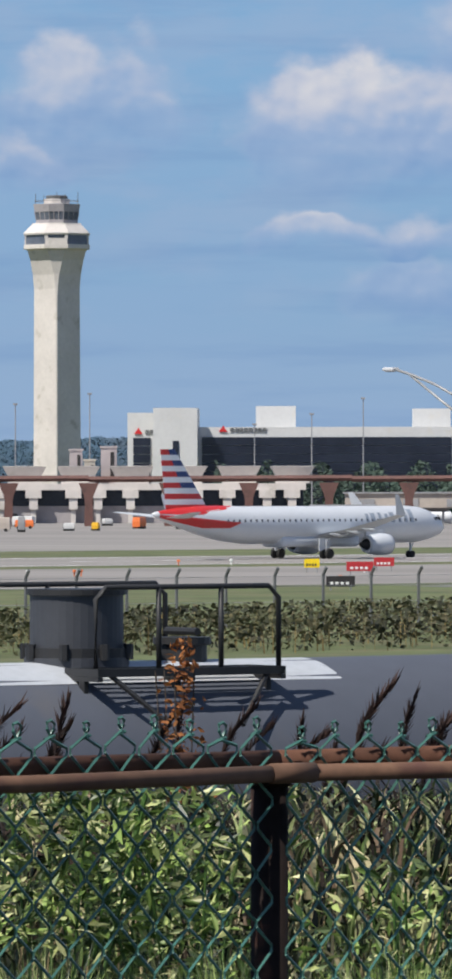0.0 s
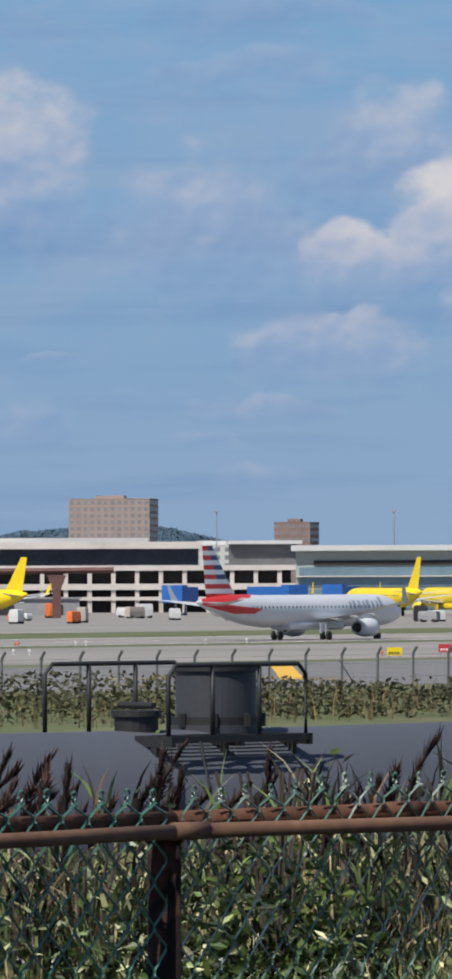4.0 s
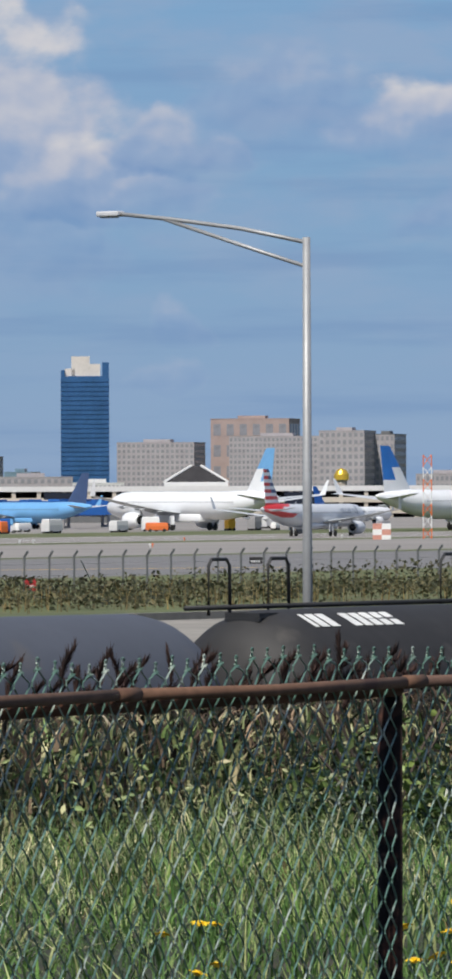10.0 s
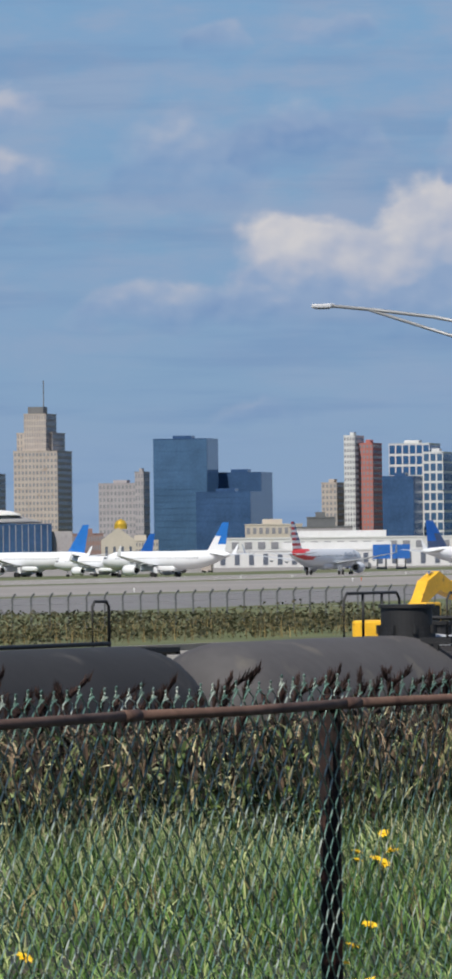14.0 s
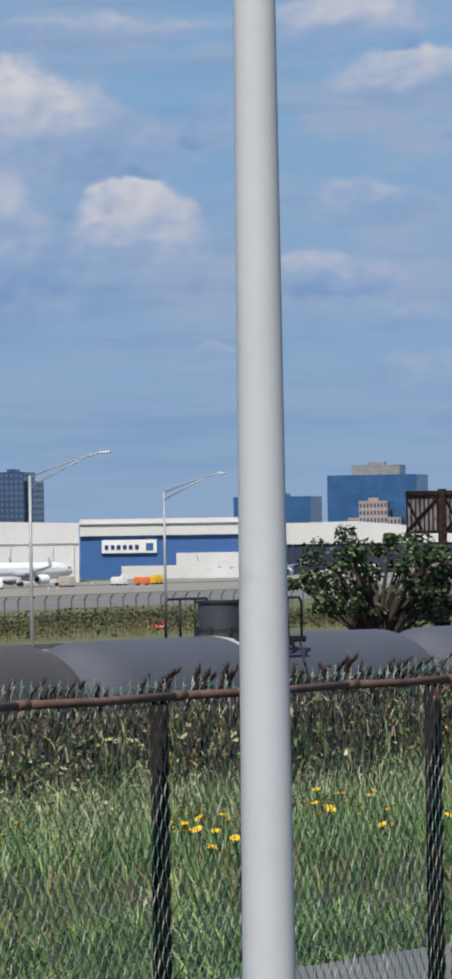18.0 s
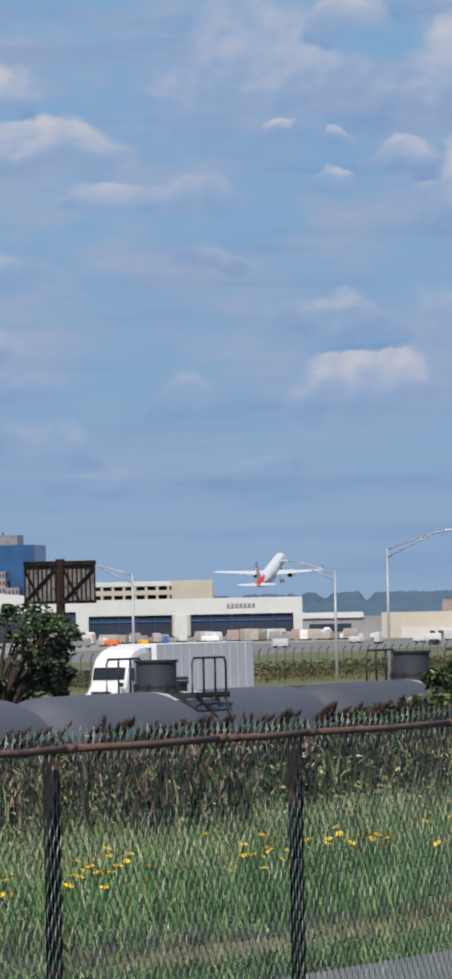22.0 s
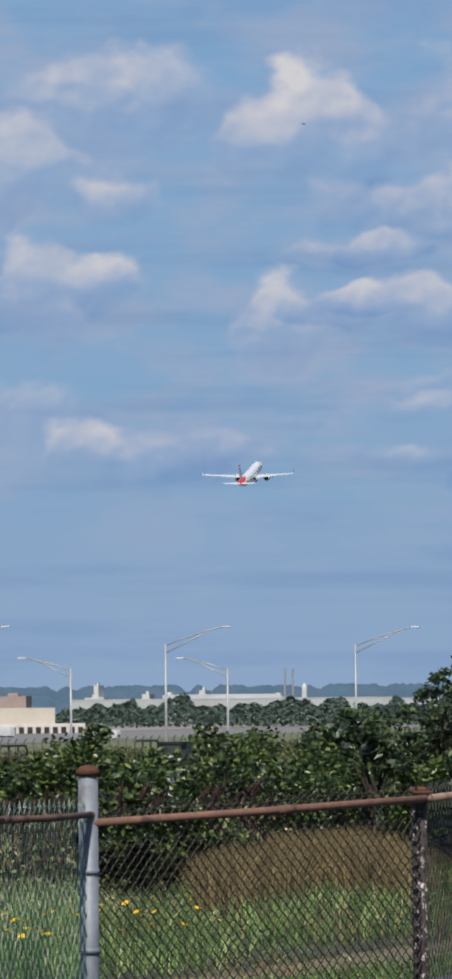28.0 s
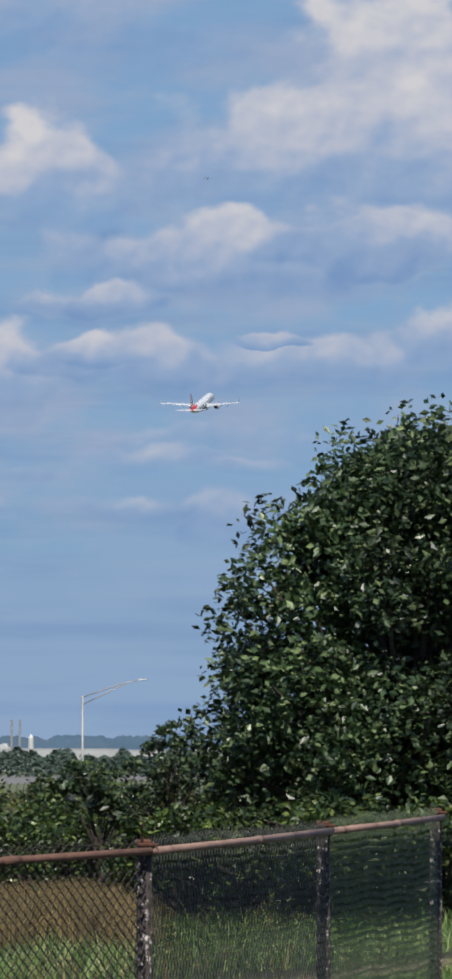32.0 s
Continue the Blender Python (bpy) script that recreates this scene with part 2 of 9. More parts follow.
def puff_group():
    """One cloud laid over those before it: a dome with a billowing edge and a flat, shaded base."""
    g = bpy.data.node_groups.new("puff", "ShaderNodeTree")
    for name in ("Bearing", "Rise", "Billow", "Cover", "Shade", "WideScale", "WideShift", "TallScale", "TallShift", "Edge", "Weight", "Gain", "Base"):
        g.interface.new_socket(name, in_out="INPUT", socket_type="NodeSocketFloat")
    for name in ("Cover", "Shade"):
        g.interface.new_socket(name, in_out="OUTPUT", socket_type="NodeSocketFloat")
    src, dst = g.nodes.new("NodeGroupInput"), g.nodes.new("NodeGroupOutput")
    i = src.outputs

    def put(node, slot, v):
        if isinstance(v, (int, float)):
            node.inputs[slot].default_value = v
        else:
            g.links.new(v, node.inputs[slot])

    def op(kind, a, b=0.0, c=0.0):
        n = g.nodes.new("ShaderNodeMath")
        n.operation = kind
        for k, v in enumerate((a, b, c)):
            put(n, k, v)
        return n.outputs[0]

    def blend(fac, a, b):
        n = g.nodes.new("ShaderNodeMix")
        n.data_type = "FLOAT"
        for k, v in ((0, fac), (2, a), (3, b)):
            put(n, k, v)
        return n.outputs[0]

    # the tiny share of the cloud before keeps the clouds in order
    u = op("MULTIPLY_ADD", op("MULTIPLY_ADD", i["Cover"], 1e-8, i["Bearing"]), i["WideScale"], i["WideShift"])
    v = op("MULTIPLY_ADD", op("MULTIPLY_ADD", i["Cover"], 1e-8, i["Rise"]), i["TallScale"], i["TallShift"])
    w = op("MAXIMUM", v, op("MULTIPLY", v, -2.4))
    d = op("SUBTRACT", i["Billow"], op("MULTIPLY_ADD", u, u, op("MULTIPLY", w, w)))
    n = g.nodes.new("ShaderNodeMapRange")
    n.interpolation_type = "SMOOTHSTEP"
    n.inputs["From Min"].default_value = -1.22
    put(n, "From Max", i["Edge"])
    put(n, "Value", d)
    c = n.outputs["Result"]
    thick = op("MINIMUM", op("MAXIMUM", op("MULTIPLY_ADD", v, 1.3, 0.62), 0.0), 1.0)
    g.links.new(blend(op("MULTIPLY", op("MULTIPLY", c, thick), i["Weight"]), i["Cover"], 1.0), dst.inputs["Cover"])
    g.links.new(blend(c, i["Shade"], op("MULTIPLY_ADD", v, i["Gain"], i["Base"])), dst.inputs["Shade"])
    return g


PUFF = puff_group()


def sector(lo, hi):
    """The sky between two bearings, with the clouds that reach into it, small ones before large ones."""
    cover, shade = None, None
    for b0, e0, hw, h, bright in sorted(CLOUDS, key=lambda c: -c[2] * c[3]):
        hw *= 1.3 if b0 > 18.8 else 1.12
        if b0 + hw * 1.35 + 0.45 < lo or b0 - hw * 1.35 - 0.45 > hi:
            continue
        n = wn.new("ShaderNodeGroup")
        n.node_tree = PUFF
        for key, value in (("WideScale", 1 / hw), ("WideShift", -b0 / hw), ("TallScale", 1 / h), ("TallShift", -e0 / h), ("Edge", -0.60 + 0.50 * (1 - bright)),
                           ("Weight", min(1.0, 0.45 + 0.6 * bright) * (0.62 + 0.38 * min(1.0, h / 0.4))), ("Gain", 0.16 + 0.46 * bright), ("Base", 0.04 + 0.24 * bright), ("Shade", 0.4)):
            n.inputs[key].default_value = value
        for key, value in (("Bearing", bearing_w), ("Rise", rise_w), ("Billow", billow)):
            wl.new(value, n.inputs[key])
        if cover is not None:
            wl.new(cover, n.inputs["Cover"])
            wl.new(shade, n.inputs["Shade"])
        cover, shade = n.outputs["Cover"], n.outputs["Shade"]
    light = wmath("ADD", wmath("ADD", shade, relief), wmath("MULTIPLY_ADD", fluff, 0.36, -0.18))
    cloud = wramp(light, (0.0, (0.19, 0.315, 0.555)), (0.34, (0.315, 0.42, 0.615)), (0.57, (0.50, 0.535, 0.645)), (0.82, (0.70, 0.68, 0.695)))
    final = wmix(wmath("MULTIPLY", cover, wmath("MULTIPLY", faint, 0.92)), clear, cloud)
    n = wnode("ShaderNodeBackground", Strength=0.95)
    wl.new(final, n.inputs[0])
    return n.outputs[0]


faint = wstep(rise, 0.2, 2.2)
faint = wmath("MULTIPLY_ADD", faint, 0.5, 0.5)
# beyond the outer bearings and high overhead only thin cloud
rest = wnode("ShaderNodeBackground", Strength=0.95)
wl.new(wmix(wmath("MULTIPLY", wstep(wmath("MULTIPLY_ADD", bank, 0.5, wmath("MULTIPLY", fluff, 0.5)), 0.48, 0.66), 0.3), clear, (0.45, 0.50, 0.62, 1)), rest.inputs[0])
CUTS = [-27.0, -16.8, -12.6, -8.2, -4.2, 0.2, 3.6, 7.0, 10.5, 13.6, 16.0, 18.2, 20.4, 29.0]
whole = rest.outputs[0]
for lo, hi in zip(CUTS, CUTS[1:]):
    inside = wmath("MULTIPLY", wmath("GREATER_THAN", bearing, lo), wmath("MULTIPLY", wmath("LESS_THAN", bearing, hi), wmath("LESS_THAN", rise, 11.0)))
    m = wn.new("ShaderNodeMixShader")
    wl.new(inside, m.inputs[0])
    wl.new(whole, m.inputs[1])
    wl.new(sector(lo, hi), m.inputs[2])
    whole = m.outputs[0]
wout = wn.new("ShaderNodeOutputWorld")
wl.new(whole, wout.inputs[0])

# ---- materials ----
MATS = {}


def mat(name, color, rough=0.7, metal=0.0, vary=0.12, scale=1.0, fine=0.0, bump=0.0, dirt=None, dirt_at=0.6, obj=0.0,
        spec=0.5, emit=0.0, stretch=(1, 1, 1), alpha=1.0):
    """A surface with colour varied at two scales, stains of a second colour, and fine relief; sizes in metres."""
    if name in MATS:
        return MATS[name]
    m = bpy.data.materials.new(name)
    m.use_nodes = True
    nt = m.node_tree
    b = nt.nodes["Principled BSDF"]
    b.inputs["Roughness"].default_value, b.inputs["Metallic"].default_value = rough, metal
    b.inputs["Specular IOR Level"].default_value = spec
    tc = nt.nodes.new("ShaderNodeTexCoord")
    mp = nt.nodes.new("ShaderNodeMapping")
    mp.inputs["Scale"].default_value = stretch
    nt.links.new(tc.outputs["Object"], mp.inputs["Vector"])

    def noise_node(sc, det):
        n = nt.nodes.new("ShaderNodeTexNoise")
        n.inputs["Scale"].default_value, n.inputs["Detail"].default_value = sc, det
        nt.links.new(mp.outputs[0], n.inputs["Vector"])
        return n.outputs["Fac"]

    def mixer(fac, a, c, mode="MIX"):
        n = nt.nodes.new("ShaderNodeMix")
        n.data_type, n.blend_type = "RGBA", mode
        for i, v in ((0, fac), (6, a), (7, c)):
            if isinstance(v, (float, int, tuple)):
                n.inputs[i].default_value = v
            else:
                nt.links.new(v, n.inputs[i])
        return n.outputs[2]

    def ramp(fac, lo, hi, a=(0, 0, 0), c=(1, 1, 1)):
        n = nt.nodes.new("ShaderNodeValToRGB")
        e = n.color_ramp.elements
        e[0].position, e[1].position, e[0].color, e[1].color = lo, hi, (*a, 1), (*c, 1)
        nt.links.new(fac, n.inputs[0])
        return n.outputs[0]

    base = (*color, 1)
    coarse = noise_node(1.0 / scale, 4.0)
    grain = noise_node(9.0 / scale, 6.0)
    out = mixer(1.0, base, ramp(coarse, 0.3, 0.7, (1 - vary,) * 3, (1 + vary,) * 3), "MULTIPLY")
    out = mixer(1.0, out, ramp(grain, 0.3, 0.7, (1 - vary * 0.6,) * 3, (1 + vary * 0.6,) * 3), "MULTIPLY")
    if dirt:
        out = mixer(ramp(noise_node(2.3 / scale, 8.0), dirt_at, dirt_at + 0.12), out, (*dirt, 1))
    if obj:
        oi = nt.nodes.new("ShaderNodeObjectInfo")
        out = mixer(1.0, out, ramp(oi.outputs["Random"], 0.0, 1.0, (1 - obj,) * 3, (1 + obj,) * 3), "MULTIPLY")
    nt.links.new(out, b.inputs["Base Color"])
    if bump:
        bn = nt.nodes.new("ShaderNodeBump")
        bn.inputs["Strength"].default_value, bn.inputs["Distance"].default_value = min(1.0, bump * 4), bump * scale
        nt.links.new(noise_node(6.0 / scale, 8.0), bn.inputs["Height"])
        nt.links.new(bn.outputs[0], b.inputs["Normal"])
    if emit:
        b.inputs["Emission Color"].default_value, b.inputs["Emission Strength"].default_value = base, emit
    MATS[name] = m
    return m


def leafy(name, a, b_, rough=0.55, through=0.25, scale=0.4, mids=()):
    """Foliage: colour varied leaf by leaf, with some light coming through."""
    if name in MATS:
        return MATS[name]
    m = bpy.data.materials.new(name)
    m.use_nodes = True
    nt = m.node_tree
    b = nt.nodes["Principled BSDF"]
    b.inputs["Roughness"].default_value = rough
    g = nt.nodes.new("ShaderNodeNewGeometry")
    r = nt.nodes.new("ShaderNodeValToRGB")
    r.color_ramp.elements[0].color, r.color_ramp.elements[1].color = (*a, 1), (*b_, 1)
    for pos, col in mids:
        r.color_ramp.elements.new(pos).color = (*col, 1)
    nt.links.new(g.outputs["Random Per Island"], r.inputs[0])
    tc = nt.nodes.new("ShaderNodeTexCoord")
    n = nt.nodes.new("ShaderNodeTexNoise")
    n.inputs["Scale"].default_value = scale
    nt.links.new(tc.outputs["Object"], n.inputs["Vector"])
    mx = nt.nodes.new("ShaderNodeMix")
    mx.data_type, mx.blend_type = "RGBA", "MULTIPLY"
    mx.inputs[0].default_value = 1.0
    r2 = nt.nodes.new("ShaderNodeValToRGB")
    r2.color_ramp.elements[0].position, r2.color_ramp.elements[1].position = 0.35, 0.65
    r2.color_ramp.elements[0].color, r2.color_ramp.elements[1].color = (0.5, 0.5, 0.5, 1), (1.3, 1.3, 1.2, 1)
    nt.links.new(n.outputs["Fac"], r2.inputs[0])
    nt.links.new(r.outputs[0], mx.inputs[6])
    nt.links.new(r2.outputs[0], mx.inputs[7])
    nt.links.new(mx.outputs[2], b.inputs["Base Color"])
    t = nt.nodes.new("ShaderNodeBsdfTranslucent")
    nt.links.new(mx.outputs[2], t.inputs[0])
    ms = nt.nodes.new("ShaderNodeMixShader")
    ms.inputs[0].default_value = through
    nt.links.new(b.outputs[0], ms.inputs[1])
    nt.links.new(t.outputs[0], ms.inputs[2])
    nt.links.new(ms.outputs[0], nt.nodes["Material Output"].inputs[0])
    MATS[name] = m
    return m


# ---- mesh tools ----
def part(name, bm, material, parent=None, label="", smooth=False, m=None, kind=""):
    """Links a bmesh as one mesh object, under a thing or part if given."""
    me = bpy.data.meshes.new(name)
    bm.to_mesh(me)
    bm.free()
    if smooth:
        for f in me.polygons:
            f.use_smooth = True
    for k in (material if isinstance(material, (list, tuple)) else [material]):
        me.materials.append(k)
    ob = new(name, me)
    if parent is not None:
        ob.parent = parent
    if m is not None:
        ob.matrix_basis = m
    if label or kind:
        tagged(ob, label, kind=kind)
    return ob


def thing(name, m, label, category, group="", kind=""):
    ob = new(name)
    ob.empty_display_size = 0.2
    ob.matrix_basis = m
    return tagged(ob, label, category, group, kind)


def box(bm, x0, x1, y0, y1, z0, z1, bevel=0.0, m=None, mi=0):
    vs = [bm.verts.new(Vector((x, y, z)) if m is None else m @ Vector((x, y, z))) for z in (z0, z1) for y in (y0, y1) for x in (x0, x1)]
    fs = [bm.faces.new([vs[i] for i in f]) for f in ((0, 2, 3, 1), (4, 5, 7, 6), (0, 1, 5, 4), (2, 6, 7, 3), (0, 4, 6, 2), (1, 3, 7, 5))]
    for f in fs:
        f.material_index = mi
    if bevel:
        es = list({e for f in fs for e in f.edges})
        bmesh.ops.bevel(bm, geom=es, offset=bevel, segments=2, affect="EDGES", profile=0.5)
    return fs


def loft(bm, rings, caps=True, mi=0, close=True):
    """Skins rings of points."""
    vr = [[bm.verts.new(p) for p in r] for r in rings]
    for a, b in zip(vr, vr[1:]):
        n = len(a)
        for i in range(n if close else n - 1):
            j = (i + 1) % n
            f = bm.faces.new((a[i], a[j], b[j], b[i]))
            f.material_index = mi
    if caps:
        for r, flip in ((vr[0], True), (vr[-1], False)):
            f = bm.faces.new(list(reversed(r)) if flip else r)
            f.material_index = mi
    return vr


def ring(c, r, n, axis="x", ry=None, start=0.0):
    """A ring of points round a centre."""
    ry = r if ry is None else ry
    out = []
    for i in range(n):
        a = 2 * math.pi * i / n + start
        u, v = r * math.cos(a), ry * math.sin(a)
        out.append(Vector(c) + (Vector((0, u, v)) if axis == "x" else Vector((u, 0, v)) if axis == "y" else Vector((u, v, 0))))
    return out


def tube(bm, pts, r, n=8, caps=True, mi=0):
    """A round bar along a line of points; r is one radius, or one for each point."""
    pts = [Vector(p) for p in pts]
    rs = r if isinstance(r, (list, tuple)) else [r] * len(pts)
    rings = []
    for i, p in enumerate(pts):
        d = (pts[min(i + 1, len(pts) - 1)] - pts[max(i - 1, 0)]).normalized()
        u = d.cross(Vector((0, 0, 1)))
        if u.length < 0.05:
            u = d.cross(Vector((1, 0, 0)))
        u.normalize()
        w = d.cross(u)
        rings.append([p + (u * math.cos(2 * math.pi * k / n) + w * math.sin(2 * math.pi * k / n)) * rs[i] for k in range(n)])
    loft(bm, rings, caps, mi)


def nb():
    return bmesh.new()

# ---- surfaces ----
M_soil = mat("grassy_soil", (0.026, 0.03, 0.013), 0.95, vary=0.4, scale=3.0, bump=0.05, dirt=(0.06, 0.045, 0.028), dirt_at=0.55)
M_turf = mat("airfield_turf", (0.095, 0.115, 0.042), 0.95, vary=0.3, scale=14.0, bump=0.03, dirt=(0.14, 0.125, 0.062), dirt_at=0.52, stretch=(1, 1, 1))
M_runway = mat("runway_concrete", (0.25, 0.23, 0.212), 0.85, vary=0.16, scale=30.0, dirt=(0.22, 0.21, 0.20), dirt_at=0.56, stretch=(0.12, 1, 1))
M_asphalt = mat("asphalt", (0.16, 0.155, 0.155), 0.9, vary=0.2, scale=5.0, dirt=(0.2, 0.19, 0.185), dirt_at=0.58, bump=0.01)
M_road = mat("road_concrete", (0.26, 0.24, 0.21), 0.9, vary=0.15, scale=6.0, dirt=(0.17, 0.16, 0.14), dirt_at=0.58)
M_path = mat("path_asphalt", (0.13, 0.13, 0.135), 0.9, vary=0.15, scale=0.6, bump=0.02, dirt=(0.18, 0.17, 0.16), dirt_at=0.6)
M_ballast = mat("ballast", (0.16, 0.15, 0.14), 0.95, vary=0.3, scale=0.5, bump=0.1)
M_paint_w = mat("white_paint", (0.75, 0.75, 0.73), 0.6, vary=0.06, scale=2.0, dirt=(0.45, 0.44, 0.42), dirt_at=0.66)
M_paint_y = mat("yellow_paint", (0.72, 0.42, 0.04), 0.6, vary=0.08, scale=2.0)
M_rust = mat("rusted_steel", (0.10, 0.045, 0.028), 0.85, vary=0.35, scale=0.25, bump=0.04, dirt=(0.15, 0.07, 0.045), dirt_at=0.56, spec=0.25)
M_rustrail = mat("weathered_rail", (0.14, 0.073, 0.045), 0.9, vary=0.3, scale=0.3, bump=0.02, dirt=(0.09, 0.04, 0.03), dirt_at=0.57)
M_darkpost = mat("dark_rusted_post", (0.014, 0.009, 0.008), 0.9, vary=0.4, scale=0.2, bump=0.04, dirt=(0.075, 0.032, 0.022), dirt_at=0.55, spec=0.2)
# one vinyl in two tones, the paler for sunlit wires; pale spots paint glints
M_vinyl = mat("green_vinyl", (0.055, 0.15, 0.122), 0.33, vary=0.3, scale=0.3, dirt=(0.22, 0.31, 0.26), dirt_at=0.62)
M_vinyl_lit = mat("sunlit_green_vinyl", (0.10, 0.185, 0.145), 0.38, vary=0.3, scale=0.3, dirt=(0.40, 0.45, 0.39), dirt_at=0.52)
M_wire = mat("weathered_wire", (0.022, 0.018, 0.016), 0.7, vary=0.3, scale=0.3)
M_galv = mat("galvanised_steel", (0.36, 0.39, 0.43), 0.5, 0.3, vary=0.14, scale=0.3, bump=0.01, dirt=(0.22, 0.2, 0.2), dirt_at=0.64)

PROFILE = [(-400, 5.6), (14, 5.6), (22, 5.35), (32, 5.0), (42, 4.3), (48, 2.6), (53, 1.3), (62, 1.3), (80, 1.6), (100, 2.0), (112, 2.15),
           (175, 2.15), (190, 1.7), (222, 0.5), (262, 0.0), (5200, 0.0)]


def ground_z(p):
    for (a, za), (b, zb) in zip(PROFILE, PROFILE[1:]):
        if p <= b:
            return za + (zb - za) * max(0.0, (p - a) / (b - a))
    return 0.0


def strip(bm, s0, s1, p0, p1, z, n=1, follow=False, mi=0):
    """A flat band along the fence's bearing."""
    prev = None
    for i in range(n + 1):
        s = s0 + (s1 - s0) * i / n
        row = [bm.verts.new(sp(s, p, ground_z(p) + z if follow else z)) for p in (p0, p1)]
        if prev:
            f = bm.faces.new((prev[0], row[0], row[1], prev[1]))
            f.material_index = mi
        prev = row


bm = nb()
ps = [-5000, -400, -60, 0, 6, 10, 14, 18, 22, 27, 32, 37, 42, 45, 48, 50.5, 53, 57, 62, 70, 80, 90, 100, 106, 112, 132, 152, 175, 182, 190, 206, 222, 240, 262, 300,
      420, 700, 1200, 2200, 3600, 5000]
ss = [-5000, -2000, -600, -150, -60, -20] + [i * 5 for i in range(0, 60)] + [320, 400, 600, 1000, 1700, 2600, 3700, 5000]
rows_v = [[bm.verts.new(sp(s, p, ground_z(p) + (0.10 * noise.noise(Vector((s * 0.11, p * 0.17, 0))) if 12 < p < 50 and 0 < s < 300 else 0))) for p in ps] for s in ss]
for a, b in zip(rows_v, rows_v[1:]):
    for j in range(len(ps) - 1):
        f = bm.faces.new((a[j], b[j], b[j + 1], a[j + 1]))
        f.material_index = 1 if ps[j] >= 206 else 0
        f.smooth = True
ground = part("ground", bm, [M_soil, M_turf], kind="structure", label="grassy ground running from the bank down to a flat airfield")

RUN = 30.0      # bearing of the runway
RP = 540.0      # its distance from the camera


def rw(s, p, z=0.0):
    """A place from metres along the runway's bearing and across it."""
    c, k = math.cos(radians(RUN)), math.sin(radians(RUN))
    return Vector((s * k - p * c, s * c + p * k, z))


def rstrip(name, s0, s1, p0, p1, z, material, label):
    bm = nb()
    vs = [bm.verts.new(rw(s, p, z)) for s, p in ((s0, p0), (s1, p0), (s1, p1), (s0, p1))]
    bm.faces.new(vs)
    return part(name, bm, material, kind="structure", label=label)


rstrip("runway", -900, 3000, RP - 30, RP + 32, 0.02, M_runway, "long pale concrete runway with worn markings")
rstrip("taxiway", -900, 2600, RP - 140, RP - 46, 0.016, M_runway, "pale concrete taxiway beside the runway")
rstrip("taxiway_outer", 345, 2600, RP - 238, RP - 150, 0.012, M_asphalt, "dark asphalt taxiway inside the airfield fence")
rstrip("apron", -900, 1900, RP + 90, RP + 900, 0.014, M_runway, "wide concrete apron before the terminals")
bm = nb()
for k in range(-20, 90):
    vs = [bm.verts.new(rw(s, p, 0.026)) for s, p in ((k * 36, RP - 0.5), (k * 36 + 20, RP - 0.5), (k * 36 + 20, RP + 0.5), (k * 36, RP + 0.5))]
    bm.faces.new(vs)
for p in (RP - 27, RP + 27):
    bm.faces.new([bm.verts.new(rw(s, q, 0.026)) for s, q in ((-900, p), (3000, p), (3000, p + 0.9), (-900, p + 0.9))])
part("runway_marking", bm, M_paint_w, kind="structure", label="white painted runway lines")
bm = nb()
for s0, p0, s1, p1 in ((395, RP - 215, 455, RP - 165), (520, RP - 165, 610, RP - 220), (690, RP - 215, 790, RP - 170), (380, RP - 196, 1400, RP - 196)):
    bm.faces.new([bm.verts.new(rw(s, p, 0.024)) for s, p in ((s0, p0), (s0 + 3.0, p0), (s1 + 3.0, p1 + 0.5), (s1, p1 + 0.5))])
part("taxiway_marking", bm, M_paint_y, kind="structure", label="yellow painted taxiway lines")
bm = nb()
strip(bm, -300, 1500, 112, 173, 2.19, 1)
part("road", bm, M_road, kind="structure", label="pale worn road behind the railway")
bm = nb()
for p in (174.0,):
    for k in range(-10, 60):
        fs = [sp(k * 20 + a, p + b, z) for z in (2.1, 2.5) for a, b in ((0, 0), (19.94, 0), (19.94, 0.5), (0, 0.5))]
        v = [bm.verts.new(q) for q in fs]
        for f in ((0, 1, 2, 3), (7, 6, 5, 4), (0, 4, 5, 1), (1, 5, 6, 2), (2, 6, 7, 3), (3, 7, 4, 0)):
            bm.faces.new([v[i] for i in f])
part("road_barrier", bm, M_road, kind="structure", label="low pale concrete barrier along the road")
bm = nb()
strip(bm, -200, 700, 53.5, 60.5, 1.42, 1)
part("ballast", bm, M_ballast, kind="structure", label="grey stone ballast of the railway")
bm = nb()
for p in (56.28, 57.72):
    tube(bm, [sp(-200, p, 1.68), sp(700, p, 1.68)], 0.06, 6)
part("rails", bm, M_rust, kind="structure", label="rusty steel running rails")
bm = nb()
strip(bm, 22, 120, 12.4, 14.8, 5.66, 24)
part("path", bm, M_path, kind="structure", label="narrow grey asphalt path behind the fence")

M_drypatch = mat("dry_bare_soil", (0.155, 0.118, 0.078), 0.95, vary=0.35, scale=0.8, bump=0.06, dirt=(0.075, 0.085, 0.035), dirt_at=0.50)


